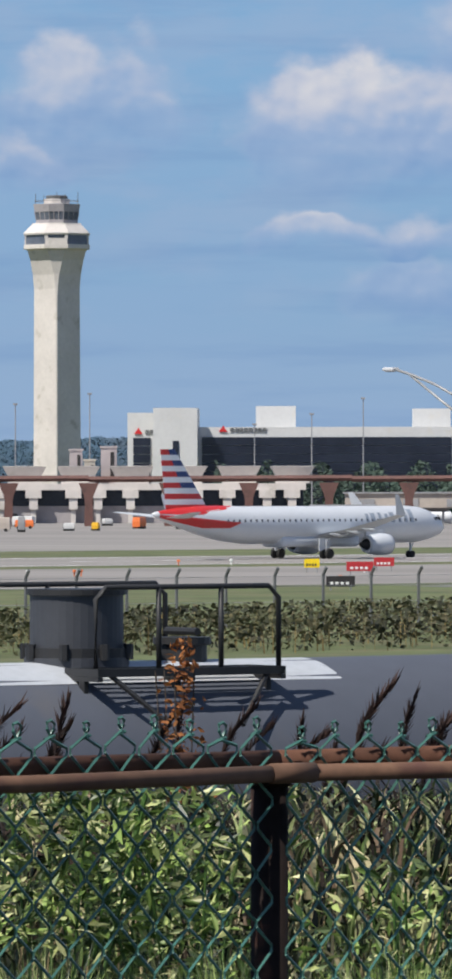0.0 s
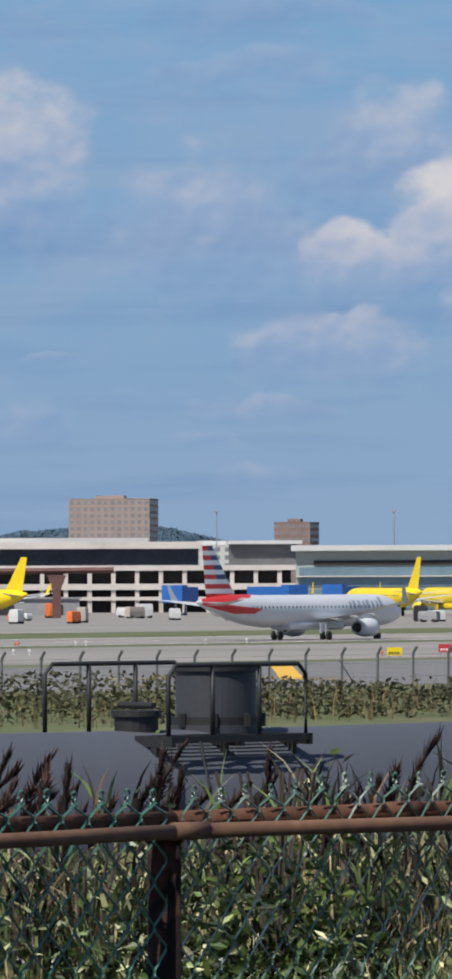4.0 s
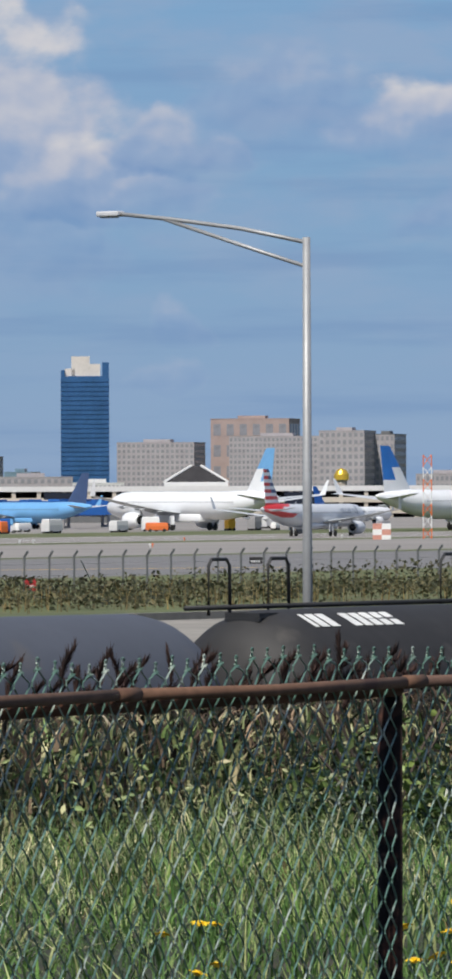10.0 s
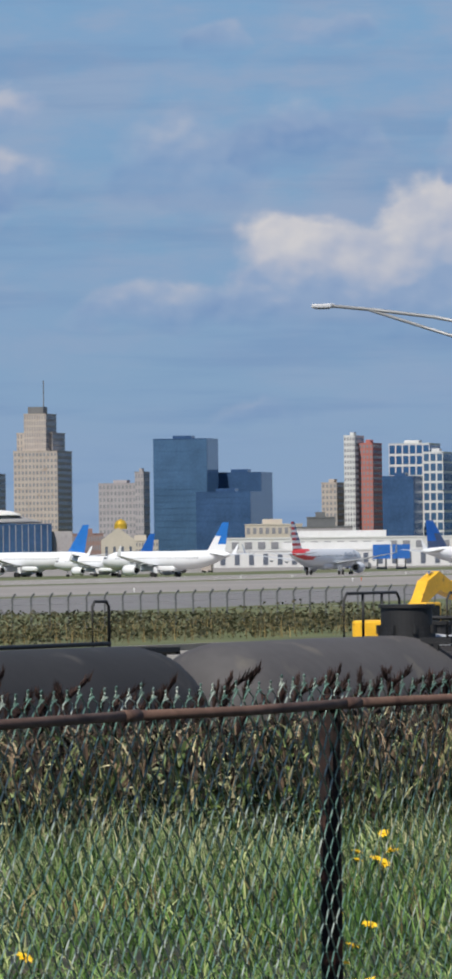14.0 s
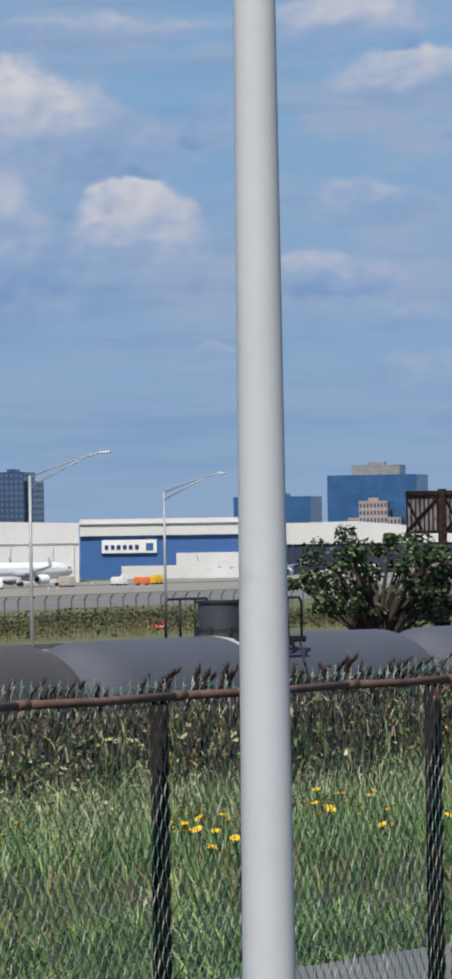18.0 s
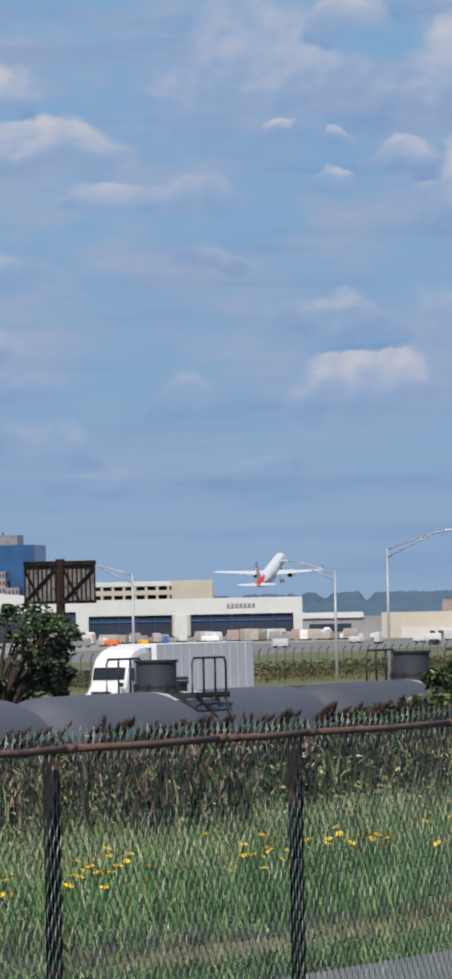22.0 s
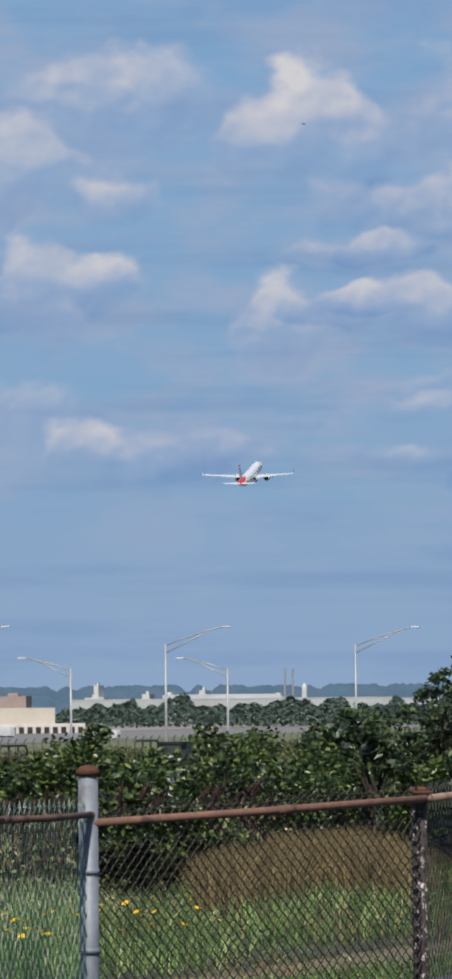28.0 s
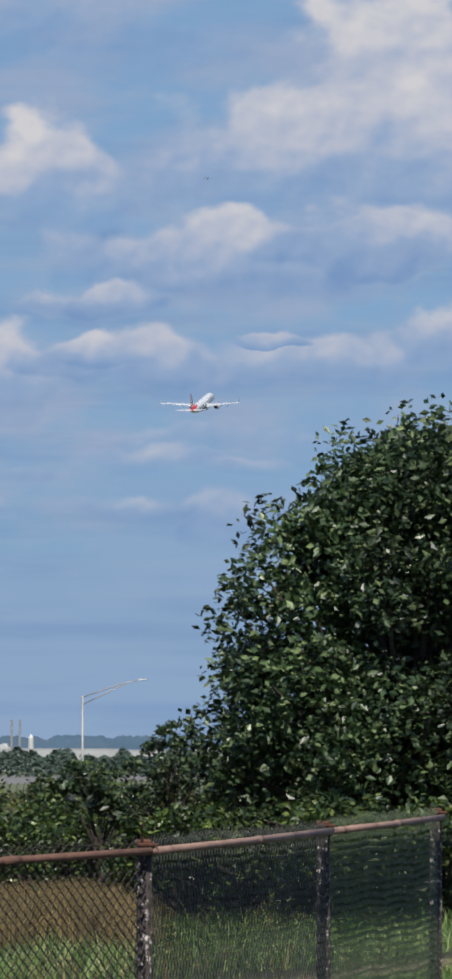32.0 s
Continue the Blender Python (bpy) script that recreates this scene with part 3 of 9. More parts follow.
def lawn_z(s, p):
    """Height of the uneven lawn, between the ground sheet's grid points."""
    s0 = math.floor(s / 5) * 5
    p0 = max(q for q in ps if q <= p)
    p1 = ps[ps.index(p0) + 1]
    u, w = (s - s0) / 5, (p - p0) / (p1 - p0)
    g = lambda a, b: ground_z(b) + 0.10 * noise.noise(Vector((a * 0.11, b * 0.17, 0)))
    return (g(s0, p0) * (1 - u) + g(s0 + 5, p0) * u) * (1 - w) + (g(s0, p1) * (1 - u) + g(s0 + 5, p1) * u) * w


bm = nb()
prev = None
for k in range(85):
    s = 42 + k * 0.5
    e = min(1.0, k / 8, (84 - k) / 14)
    near_, far_p = 17.2 - e * (0.9 + 0.5 * noise.noise(Vector((s * 0.9, 3, 0)))), 17.2 + e * (0.9 + 0.6 * noise.noise(Vector((s * 0.8, 9, 0))))
    row = [bm.verts.new(sp(s, near_ - 0.08, lawn_z(s, near_) - 0.08))] + [bm.verts.new(sp(s, q, lawn_z(s, q) + 0.022)) for q in (near_, (near_ + min(18.0, far_p)) / 2, min(18.0, far_p), max(far_p, min(18.0, far_p) + 0.01))]
    if prev:
        for j in range(4):
            bm.faces.new((prev[j], row[j], row[j + 1], prev[j + 1])).smooth = True
    prev = row
part("bare_strip", bm, M_drypatch, kind="structure", label="dry brown bare strip in the grass")

# ---- chain-link fence in front ----
FP, RAILZ, FRONT = 10.42, 7.46, -0.007
POSTS = [3.9, 6.9, 9.61, 12.29, 15.69, 19.2, 22.5, 25.2, 28.1]
TERMINAL = 31.4
M_rustdark = mat("dark_weathered_rail", (0.12, 0.068, 0.05), 0.85, vary=0.3, scale=0.3, bump=0.02, dirt=(0.06, 0.03, 0.025), dirt_at=0.57)
fence = thing("chain_link_fence", along(0, FP, 0), "chain-link fence with rusty pipe rails and green coated mesh", "fence")


def fence_mesh(s0, s1, top, pitch, r, seed):
    """Zigzag wires, each hooked to the next, with twisted ends over the rail."""
    bm = nb()
    rnd = random.Random(seed)
    half, rise = pitch / 2, pitch * 0.62
    n = int((top - 5.62) / rise)
    count = int((s1 - s0) / pitch)
    for k in range(count):
        x = s0 + k * pitch
        sag = 0.010 * math.sin(x * 1.3) + 0.006 * math.sin(x * 5.1)
        pts = []
        for j in range(n + 1):
            z = top - j * rise + sag
            pts.append(Vector((x + (0 if j % 2 else half) * 1.04 + rnd.uniform(-1, 1) * 0.0025, (-0.005 if j % 2 else 0.005), z + rnd.uniform(-1, 1) * 0.003)))
        c = pts[0] + Vector((0, 0, rnd.uniform(-0.008, 0.010)))
        twist = Vector((0, 0, rise * 0.13))
        pts = pts[:1] + [v for q in pts[1:] for v in (q + twist, q - twist)]
        # the end curls over into a small eye
        e = rnd.uniform(0.85, 1.2)
        hook = [c + Vector((q[0] * e, q[1], q[2] * e)) for q in ((0.004, 0.008, -0.016), (0.012, 0.006, -0.006), (0.0125, 0.004, 0.005), (0.004, 0.001, 0.011), (-0.006, -0.002, 0.008), (-0.007, -0.004, -0.003), (0.0, -0.004, -0.017))]
        tube(bm, hook + pts[1:], r, 4, False)
        # the next wire, hooked over the first
        pts2 = [Vector((2 * (x + half) - q.x, -q.y, q.z)) for q in pts[1:]]
        hook2 = [c + Vector((-0.008, 0.005, -0.024)), c + Vector((0.006, 0.007, -0.020)), c + Vector((0.006, -0.007, -0.017)), c + Vector((-0.004, -0.006, -0.021))]
        tube(bm, hook2 + pts2, r, 4, False)
    return bm


edges = POSTS + [TERMINAL]
for a, b in zip(edges, edges[1:]):
    # panels past the first take the paler vinyl with sunlight in its colour
    part("mesh_panel", fence_mesh(a, b, RAILZ + (0.078 if a < 17 else 0.055), 0.0762, 0.0034 if a < 9 else 0.0029 if a < 17 else 0.0022, int(a * 10)), M_vinyl if a < 9 else M_vinyl_lit, fence, "green vinyl-coated diamond mesh", kind="stuff")
for k, (a, b) in enumerate(zip(edges, edges[1:])):
    for j, (c, d) in enumerate(((a, (a + b) / 2 + 0.3), ((a + b) / 2 + 0.3, b))):
        bm = nb()
        dz = 0.012 * math.sin(k * 2.1 + j)
        tube(bm, [(c, -0.025, RAILZ + FRONT), (c + (d - c) * 0.5, -0.025, RAILZ + FRONT - 0.006), (d, -0.025, RAILZ + FRONT)], 0.0165, 12)
        tube(bm, [(d - 0.05, -0.025, RAILZ + FRONT), (d + 0.05, -0.025, RAILZ + FRONT)], 0.0195, 12)
        part("front_rail", bm, M_rustrail if k < 4 else M_rustdark, fence, "pale rust-brown pipe rail", smooth=True)
    if k < 4:
        bm = nb()
        drop = 0.055 if k == 3 else 0.0
        tube(bm, [(a, 0.03, RAILZ + 0.014), (a + 1.4, 0.03, RAILZ + 0.014 - drop), (b, 0.03, RAILZ + 0.014 - drop * 0.8)], 0.021, 12)
        for x in (a + 0.7, a + 2.2):
            z = RAILZ + 0.013 - drop * min(1.0, (x - a) / 1.4)
            tube(bm, [(x - 0.05, 0.03, z), (x + 0.05, 0.03, z)], 0.0245, 12)
        part("back_rail", bm, M_rust, fence, "dark red-brown rusted pipe rail", smooth=True)
for x in POSTS:
    bm = nb()
    tube(bm, [(x, 0.06, 5.3), (x + 0.004, 0.06, RAILZ - 0.02)], 0.0365, 16)
    tube(bm, [(x + 0.004, 0.06, RAILZ - 0.035), (x + 0.004, 0.06, RAILZ + 0.01), (x + 0.004, 0.06, RAILZ + 0.022)], [0.041, 0.041, 0.02], 16)
    part("post", bm, M_darkpost, fence, "dark rusted round post", smooth=True)
bm = nb()
tube(bm, [(TERMINAL, 0.0, 5.3), (TERMINAL, 0.0, RAILZ + 0.20)], 0.050, 18)
for z in (6.35, 6.75, 7.15):
    tube(bm, [(TERMINAL, 0.0, z), (TERMINAL, 0.0, z + 0.03)], 0.055, 18)
tp = part("terminal_post", bm, mat("dull_galvanised_steel", (0.20, 0.22, 0.25), 0.6, 0.2, vary=0.18, scale=0.3, bump=0.01, dirt=(0.12, 0.11, 0.11), dirt_at=0.6), fence, "thick galvanised corner post", smooth=True)
bm = nb()
tube(bm, [(TERMINAL, 0.0, RAILZ + 0.19), (TERMINAL, 0.0, RAILZ + 0.215), (TERMINAL, 0.0, RAILZ + 0.235), (TERMINAL, 0, RAILZ + 0.243)], [0.06, 0.06, 0.042, 0.012], 16)
part("cap", bm, M_rust, tp, "rust-brown dome cap", smooth=True)

# the fence turns at the corner post and runs on in bare wire
M_flaked = mat("flaking_post_paint", (0.035, 0.026, 0.024), 0.8, vary=0.35, scale=0.07, dirt=(0.52, 0.46, 0.43), dirt_at=0.56, bump=0.03)
M_tanrail = mat("tan_rusted_rail", (0.30, 0.19, 0.15), 0.75, vary=0.25, scale=0.3, bump=0.02, dirt=(0.12, 0.06, 0.05), dirt_at=0.6)
M_brownrail = mat("brown_rusted_rail", (0.17, 0.088, 0.062), 0.85, vary=0.3, scale=0.3, bump=0.02, dirt=(0.08, 0.04, 0.032), dirt_at=0.57)
turn_fence = thing("bare_wire_fence", pose(0, 0, 0), "bare weathered wire fence with a tan pipe rail", "fence")
corner = sp(TERMINAL, FP)
NODES = [(corner.x, corner.y, 7.44), (*at(21.56, 34.2).xy, 7.53), (*at(23.12, 39.0).xy, 7.58), (*at(24.1, 43.5).xy, 7.62)]
# paler wires for the later panels: the light on them is put into the colour
M_wirepale = mat("half_lit_zinc_wire", (0.055, 0.058, 0.048), 0.6, vary=0.25, scale=0.3)
M_wirelight = mat("sunlit_zinc_wire", (0.085, 0.115, 0.06), 0.6, vary=0.2, scale=0.3)
for q, ((xa, ya, za), (xb, yb, zb)) in enumerate(zip(NODES, NODES[1:])):
    run = math.hypot(xb - xa, yb - ya)
    m = Matrix.Translation((xa, ya, 0)) @ Matrix.Rotation(math.atan2(yb - ya, xb - xa), 4, "Z") @ Matrix(((1, 0, 0, 0), (0, 1, 0, 0), ((zb - za) / run, 0, 1, 0), (0, 0, 0, 1)))
    bm = fence_mesh(0.0, run, za + 0.03, 0.0508 if q == 0 else 0.0762, (0.0042, 0.0027, 0.0027)[q], int(run * 50))
    bmesh.ops.transform(bm, matrix=m, verts=bm.verts)
    part("mesh_panel", bm, (M_wire, M_wirepale, M_wirelight)[q], turn_fence, kind="stuff")
    bm = nb()
    tube(bm, [(0, -0.03, za - 0.03), (run / 2, -0.03, za - 0.034), (run, -0.03, za - 0.03)], 0.021, 12)
    tube(bm, [(run * 0.55, -0.03, za - 0.034), (run * 0.55 + 0.1, -0.03, za - 0.034)], 0.0245, 12)
    bmesh.ops.transform(bm, matrix=m, verts=bm.verts)
    part("top_rail", bm, M_tanrail if q else M_brownrail, turn_fence, "tan rusted pipe rail", smooth=True)
for x, y, z in NODES[1:]:
    bm = nb()
    tube(bm, [(x, y + 0.05, 5.3), (x, y + 0.05, z - 0.01)], 0.041, 14)
    po = part("post", bm, M_flaked, turn_fence, "dark post with flaking pale paint", smooth=True)
    bm = nb()
    tube(bm, [(x, y + 0.05, z - 0.02), (x, y + 0.05, z + 0.02), (x, y + 0.05, z + 0.03)], [0.043, 0.043, 0.03], 14)
    box(bm, x - 0.06, x + 0.05, y - 0.03, y + 0.03, z - 0.005, z + 0.01, 0.004)
    part("cap", bm, M_rust, po, "rusty metal cap and bracket")

# ---- tank train ----
M_tank = mat("grey_tank_paint", (0.068, 0.076, 0.098), 0.76, vary=0.07, scale=2.5, dirt=(0.085, 0.085, 0.095), dirt_at=0.62, bump=0.002, obj=0.12)
M_tank_b = mat("black_tank_paint", (0.022, 0.021, 0.021), 0.68, vary=0.2, scale=2.0, dirt=(0.06, 0.055, 0.05), dirt_at=0.62)
M_tank_d = mat("dusty_grey_tank_paint", (0.068, 0.064, 0.066), 0.76, vary=0.12, scale=2.0, dirt=(0.11, 0.1, 0.09), dirt_at=0.6)
M_black = mat("black_steel", (0.02, 0.02, 0.021), 0.55, vary=0.2, scale=0.6)
M_housing = mat("grey_housing", (0.046, 0.049, 0.058), 0.5, vary=0.12, scale=0.6)
M_pale = mat("pale_walk_paint", (0.42, 0.44, 0.47), 0.6, vary=0.1, scale=1.0)
M_yellow = mat("yellow_enamel", (0.75, 0.42, 0.02), 0.45, vary=0.12, scale=0.8, dirt=(0.35, 0.18, 0.02), dirt_at=0.62)
M_whiteletter = mat("white_lettering", (0.7, 0.7, 0.68), 0.6, vary=0.1, scale=0.4)
CARLEN, TRACKP, AXIS, TRAD = 18.07, 57.0, 4.68, 1.52


SLATS = {}


def tank_car(s, paint, label, marks=False, rack="short", dx=0.0, flip=False, saddle=0.0):
    car = thing("tank_car", along(s, TRACKP, 1.74), label, "tank wagon", "tank cars on the siding")
    bm = nb()
    half, zc = CARLEN / 2 - 0.25, AXIS - 1.74
    xs = [(-half, 0.0), (-half + 0.03, 0.42), (-half + 0.12, 0.8), (-half + 0.28, 1.12), (-half + 0.5, 1.34), (-half + 0.78, 1.46), (-half + 1.15, TRAD)]
    prof = xs + [(x, TRAD) for x in (-4.2, -4.15, 0, 4.15, 4.2)] + [(-x, r) for x, r in reversed(xs)]
    loft(bm, [ring((x, 0, zc), max(r, 0.02) + (0.012 if abs(abs(x) - 4.175) < 0.05 else 0), 40) for x, r in prof])
    part("tank", bm, paint, car, smooth=True)
    bm = nb()
    box(bm, -half + 0.6, half - 0.6, -1.1, 1.1, 0.85, 1.15, 0.03)
    for e in (-1, 1):
        box(bm, e * (half + 0.3) - 0.35, e * (half + 0.3) + 0.35, -1.35, 1.35, 0.95, 1.2, 0.02)
        box(bm, e * (half + 0.85) - 0.42, e * (half + 0.85) + 0.42, -0.12, 0.12, 0.72, 0.95, 0.02)
    part("underframe", bm, M_black, car)
    for e in (-1, 1):
        bm = nb()
        for w in (-0.9, 0.9):
            for y in (-0.75, 0.75):
                tube(bm, [(e * 6.1 + w, y - 0.06, 0.42), (e * 6.1 + w, y + 0.06, 0.42)], 0.42, 16)
            tube(bm, [(e * 6.1 + w, -1.0, 0.42), (e * 6.1 + w, 1.0, 0.42)], 0.08, 8)
        for y in (-0.95, 0.95):
            box(bm, e * 6.1 - 1.1, e * 6.1 + 1.1, y - 0.08, y + 0.08, 0.35, 0.68, 0.05)
        box(bm, e * 6.1 - 0.25, e * 6.1 + 0.25, -1.05, 1.05, 0.5, 0.86, 0.04)
        part("bogie", bm, M_rust, car)
    top = zc + TRAD
    # service platform
    fit = pose(dx, 0, 0, 0, 0, 180 if flip else 0)
    long_rack = rack == "long"
    x0, x1 = (-8.2, 8.9) if long_rack else (-1.1, 1.1)
    for y in (-0.85, 0.85) if not long_rack else (0.0,):
        bm = nb()
        for e in (-0.30, 0.30):
            box(bm, x0, x1, y + e - 0.02, y + e + 0.02, top - 0.12, top - 0.04)
        for x in (x0, x1):
            box(bm, x - 0.03, x + 0.03, y - 0.32, y + 0.32, top - 0.12, top - 0.04)
        deck = part("platform", bm, M_black, car, "black grated walkway", m=fit)
        for x in (x0, (x0 + x1) / 2, x1):
            bm = nb()
            box(bm, x - 0.03, x + 0.03, y - 0.32, y + 0.32, top - 0.17, top - 0.122)
            box(bm, x - 0.025, x + 0.025, y - 0.05, y + 0.05, top - 0.75, top - 0.17)
            part("bracket", bm, M_black, deck)
        if x1 - x0 not in SLATS:
            bm = nb()
            box(bm, x0, x1, -0.012, 0.012, -0.025, 0.025)
            me = bpy.data.meshes.new("slat")
            bm.to_mesh(me)
            bm.free()
            me.materials.append(M_black)
            SLATS[x1 - x0] = me
        for k in range(9):
            o = new("slat", SLATS[x1 - x0])
            o.parent, o.matrix_basis = deck, pose(0, y - 0.28 + k * 0.07, top - 0.075)
    for y in (-1.08, 1.08):
        bm = nb()
        pr = 0.028
        zt = top + 0.78
        xa, xb = (-1.1, 1.1)
        tube(bm, [(xa, y, top - 0.08), (xa, y, zt - 0.12), (xa + 0.12, y, zt), (xb - 0.12, y, zt), (xb, y, zt - 0.12), (xb, y, top - 0.08)], pr, 8)
        for x in (-0.35, 0.4):
            tube(bm, [(x, y, top - 0.08), (x, y, zt)], pr, 8)
        if long_rack and y > 0:
            for c in (-7.3, -5.7, 8.6):
                tube(bm, [(c - 0.28, y, top - 0.1), (c - 0.28, y, zt - 0.12), (c - 0.2, y, zt - 0.02), (c + 0.2, y, zt - 0.02), (c + 0.28, y, zt - 0.12), (c + 0.28, y, top - 0.1)], pr, 8)
            tube(bm, [(-8.2, y, top + 0.02), (8.9, y, top + 0.02)], 0.04, 8)
        part("handrail", bm, M_black, car, "black tube handrail", smooth=True, m=fit)
    bm = nb()
    xh = -0.66
    hz = 0.74 if paint is M_tank else 0.56
    if long_rack:
        box(bm, xh - 0.52, xh + 0.52, -0.5, 0.5, top + 0.06, top + hz - 0.04, 0.02)
        box(bm, xh - 0.58, xh + 0.58, -0.55, 0.55, top - 0.2, top + 0.08, 0.02)
    else:
        tube(bm, [(xh, 0, top - 0.2), (xh, 0, top + 0.05), (xh, 0, top + 0.055), (xh, 0, top + hz - 0.06), (xh, 0, top + hz - 0.02), (xh, 0, top + hz)],
             [0.54, 0.54, 0.48, 0.48, 0.51, 0.44], 40)
    hs = part("valve_housing", bm, M_housing if paint is M_tank else M_black, car, "squat box-shaped valve housing" if long_rack else "drum-shaped valve housing", smooth=False, m=fit)
    bm = nb()
    tube(bm, [(xh, 0, top - 0.02), (xh, 0, top + 0.15)], 0.53, 28)
    part("flange", bm, M_black, hs, "black bolted flange ring")
    bm = nb()
    if long_rack:
        box(bm, xh - 0.55, xh + 0.55, -0.53, 0.53, top + hz - 0.05, top + hz + 0.01)
    else:
        tube(bm, [(xh, 0, top + hz - 0.05), (xh, 0, top + hz + 0.01)], 0.52, 28)
    part("flange", bm, M_black, hs, "black lid ring")
    for a in range(8):
        c, k = math.cos(a * math.pi / 4), math.sin(a * math.pi / 4)
        bm = nb()
        tube(bm, [(xh + 0.545 * c, 0.545 * k, top + 0.03), (xh + 0.545 * c, 0.545 * k, top + 0.19)], 0.05, 6)
        part("bolt", bm, M_black, hs)
    bm = nb()
    tube(bm, [(0.62, 0, top - 0.1), (0.62, 0, top + 0.16), (0.62, 0, top + 0.17), (0.62, 0, top + 0.24)], [0.26, 0.26, 0.3, 0.3], 20)
    tube(bm, [(0.62, -0.3, top + 0.3), (0.62, 0.3, top + 0.3)], 0.04, 8)
    part("manway", bm, M_black, car, "black bolted manway cover", m=fit)
    for x in (-0.95, 0.95):
        bm = nb()
        tube(bm, [(x, -1.1, top - 0.1), (x * 0.45, -1.44, top - 0.62)], 0.03, 6)
        part("platform_brace", bm, M_black, car, m=fit)
    bm = nb()
    for x in (-0.3, 0.3):
        tube(bm, [(x + 1.1, 1.3, top - 0.1), (x + 1.1, 1.62, top - 1.2), (x + 1.1, 1.62, 1.0)], 0.02, 6)
    for k in range(9):
        z = top - 1.2 - k * 0.3
        tube(bm, [(0.8, 1.62, z), (1.4, 1.62, z)], 0.014, 6)
    part("ladder", bm, M_black, car, "black side ladder", m=fit)
    if saddle:
        bm = nb()
        # pale weathered saddle under the fittings
        n = 10
        a = [[Vector((x, (TRAD + 0.006) * math.sin(t), zc + (TRAD + 0.006) * math.cos(t))) for t in [(-0.52 + 1.04 * i / n) for i in range(n + 1)]] for x in (-saddle, saddle)]
        loft(bm, a, False, close=False)
        part("saddle_plate", bm, M_pale, car, "pale worn non-slip coating", m=fit)
    if marks:
        bm = nb()
        x = -7.5
        for k, w in enumerate((0.10, 0.2, 0.2, 0.26, 0.2, 0.2, 0.2, 0.2, 0.2)):
            if k != 3:
                m = Matrix.Translation((0, 0, zc)) @ Matrix.Rotation(radians(27), 4, "X")
                box(bm, x, x + w, -0.2, 0.2, TRAD - 0.004, TRAD + 0.006, m=m)
            x += w + 0.08
        part("car_marking", bm, M_whiteletter, car, "white stencilled bars")
    return car


S0 = 0.629 * TRACKP
for i in range(-1, 11):
    s = S0 + CARLEN * i + {1: -0.75, 2: -1.3, 3: -0.5}.get(i, 0.0)
    if i == 3:
        tank_car(s, M_tank_b, "black tank wagon with long roof walkway and handrails", True, "long", saddle=0.9)
    elif i == 4:
        tank_car(s, M_tank_d, "dusty dark grey tank wagon with roof platform", saddle=0.8)
    else:
        tank_car(s, M_tank, "grey tank wagon with black roof platform", dx={1: -0.7, 2: 1.0}.get(i, 0.0), flip=i == 1, saddle={0: 2.1, 1: 0.0, 2: 0.0}.get(i, 1.4))

# ---- airliners ----
M_fus = mat("silver_white_paint", (0.60, 0.62, 0.65), 0.3, vary=0.03, scale=3.0, dirt=(0.5, 0.51, 0.53), dirt_at=0.66)
M_white = mat("white_gloss_paint", (0.78, 0.79, 0.80), 0.3, vary=0.03, scale=3.0, dirt=(0.68, 0.68, 0.68), dirt_at=0.66)
M_red = mat("red_gloss_paint", (0.55, 0.03, 0.03), 0.35, vary=0.06, scale=2.0)
M_blue = mat("deep_blue_paint", (0.02, 0.045, 0.16), 0.35, vary=0.08, scale=2.0)
M_midblue = mat("bright_blue_paint", (0.02, 0.16, 0.52), 0.35, vary=0.08, scale=2.0)
M_navy = mat("navy_paint", (0.012, 0.02, 0.05), 0.35, vary=0.1, scale=2.0)
M_planeyellow = mat("lemon_yellow_paint", (0.80, 0.58, 0.01), 0.4, vary=0.05, scale=2.0)
M_glassdark = mat("dark_cabin_glass", (0.015, 0.018, 0.025), 0.12, vary=0.05, scale=1.0)
M_cabin = mat("grey_cabin_glass", (0.12, 0.13, 0.15), 0.25, vary=0.1, scale=1.0)
M_alu = mat("bare_aluminium", (0.48, 0.49, 0.51), 0.35, 0.6, vary=0.06, scale=1.5)
M_wing = mat("grey_wing_paint", (0.52, 0.54, 0.56), 0.4, vary=0.05, scale=2.0)
M_tyre = mat("black_tyre", (0.02, 0.02, 0.02), 0.85, vary=0.15, scale=0.3)


def wing_bm(root, tip, root_c, tip_c, thick, kink=None, n=10):
    """A tapered wing between two leading-edge points."""
    bm = nb()
    stations = [(root, root_c)] + ([kink] if kink else []) + [(tip, tip_c)]
    rings = []
    for k, (le, c) in enumerate(stations):
        t = thick * c * (1.0 if k == 0 else 0.8)
        up = [(0, 0), (0.05, 0.35), (0.2, 0.5), (0.45, 0.48), (0.75, 0.25), (1, 0.02)]
        r = [Vector(le) + Vector((-x * c, 0, z * t)) for x, z in up] + [Vector(le) + Vector((-x * c, 0, -z * t * 0.7)) for x, z in reversed(up[1:-1])]
        rings.append(r)
    loft(bm, rings)
    return bm


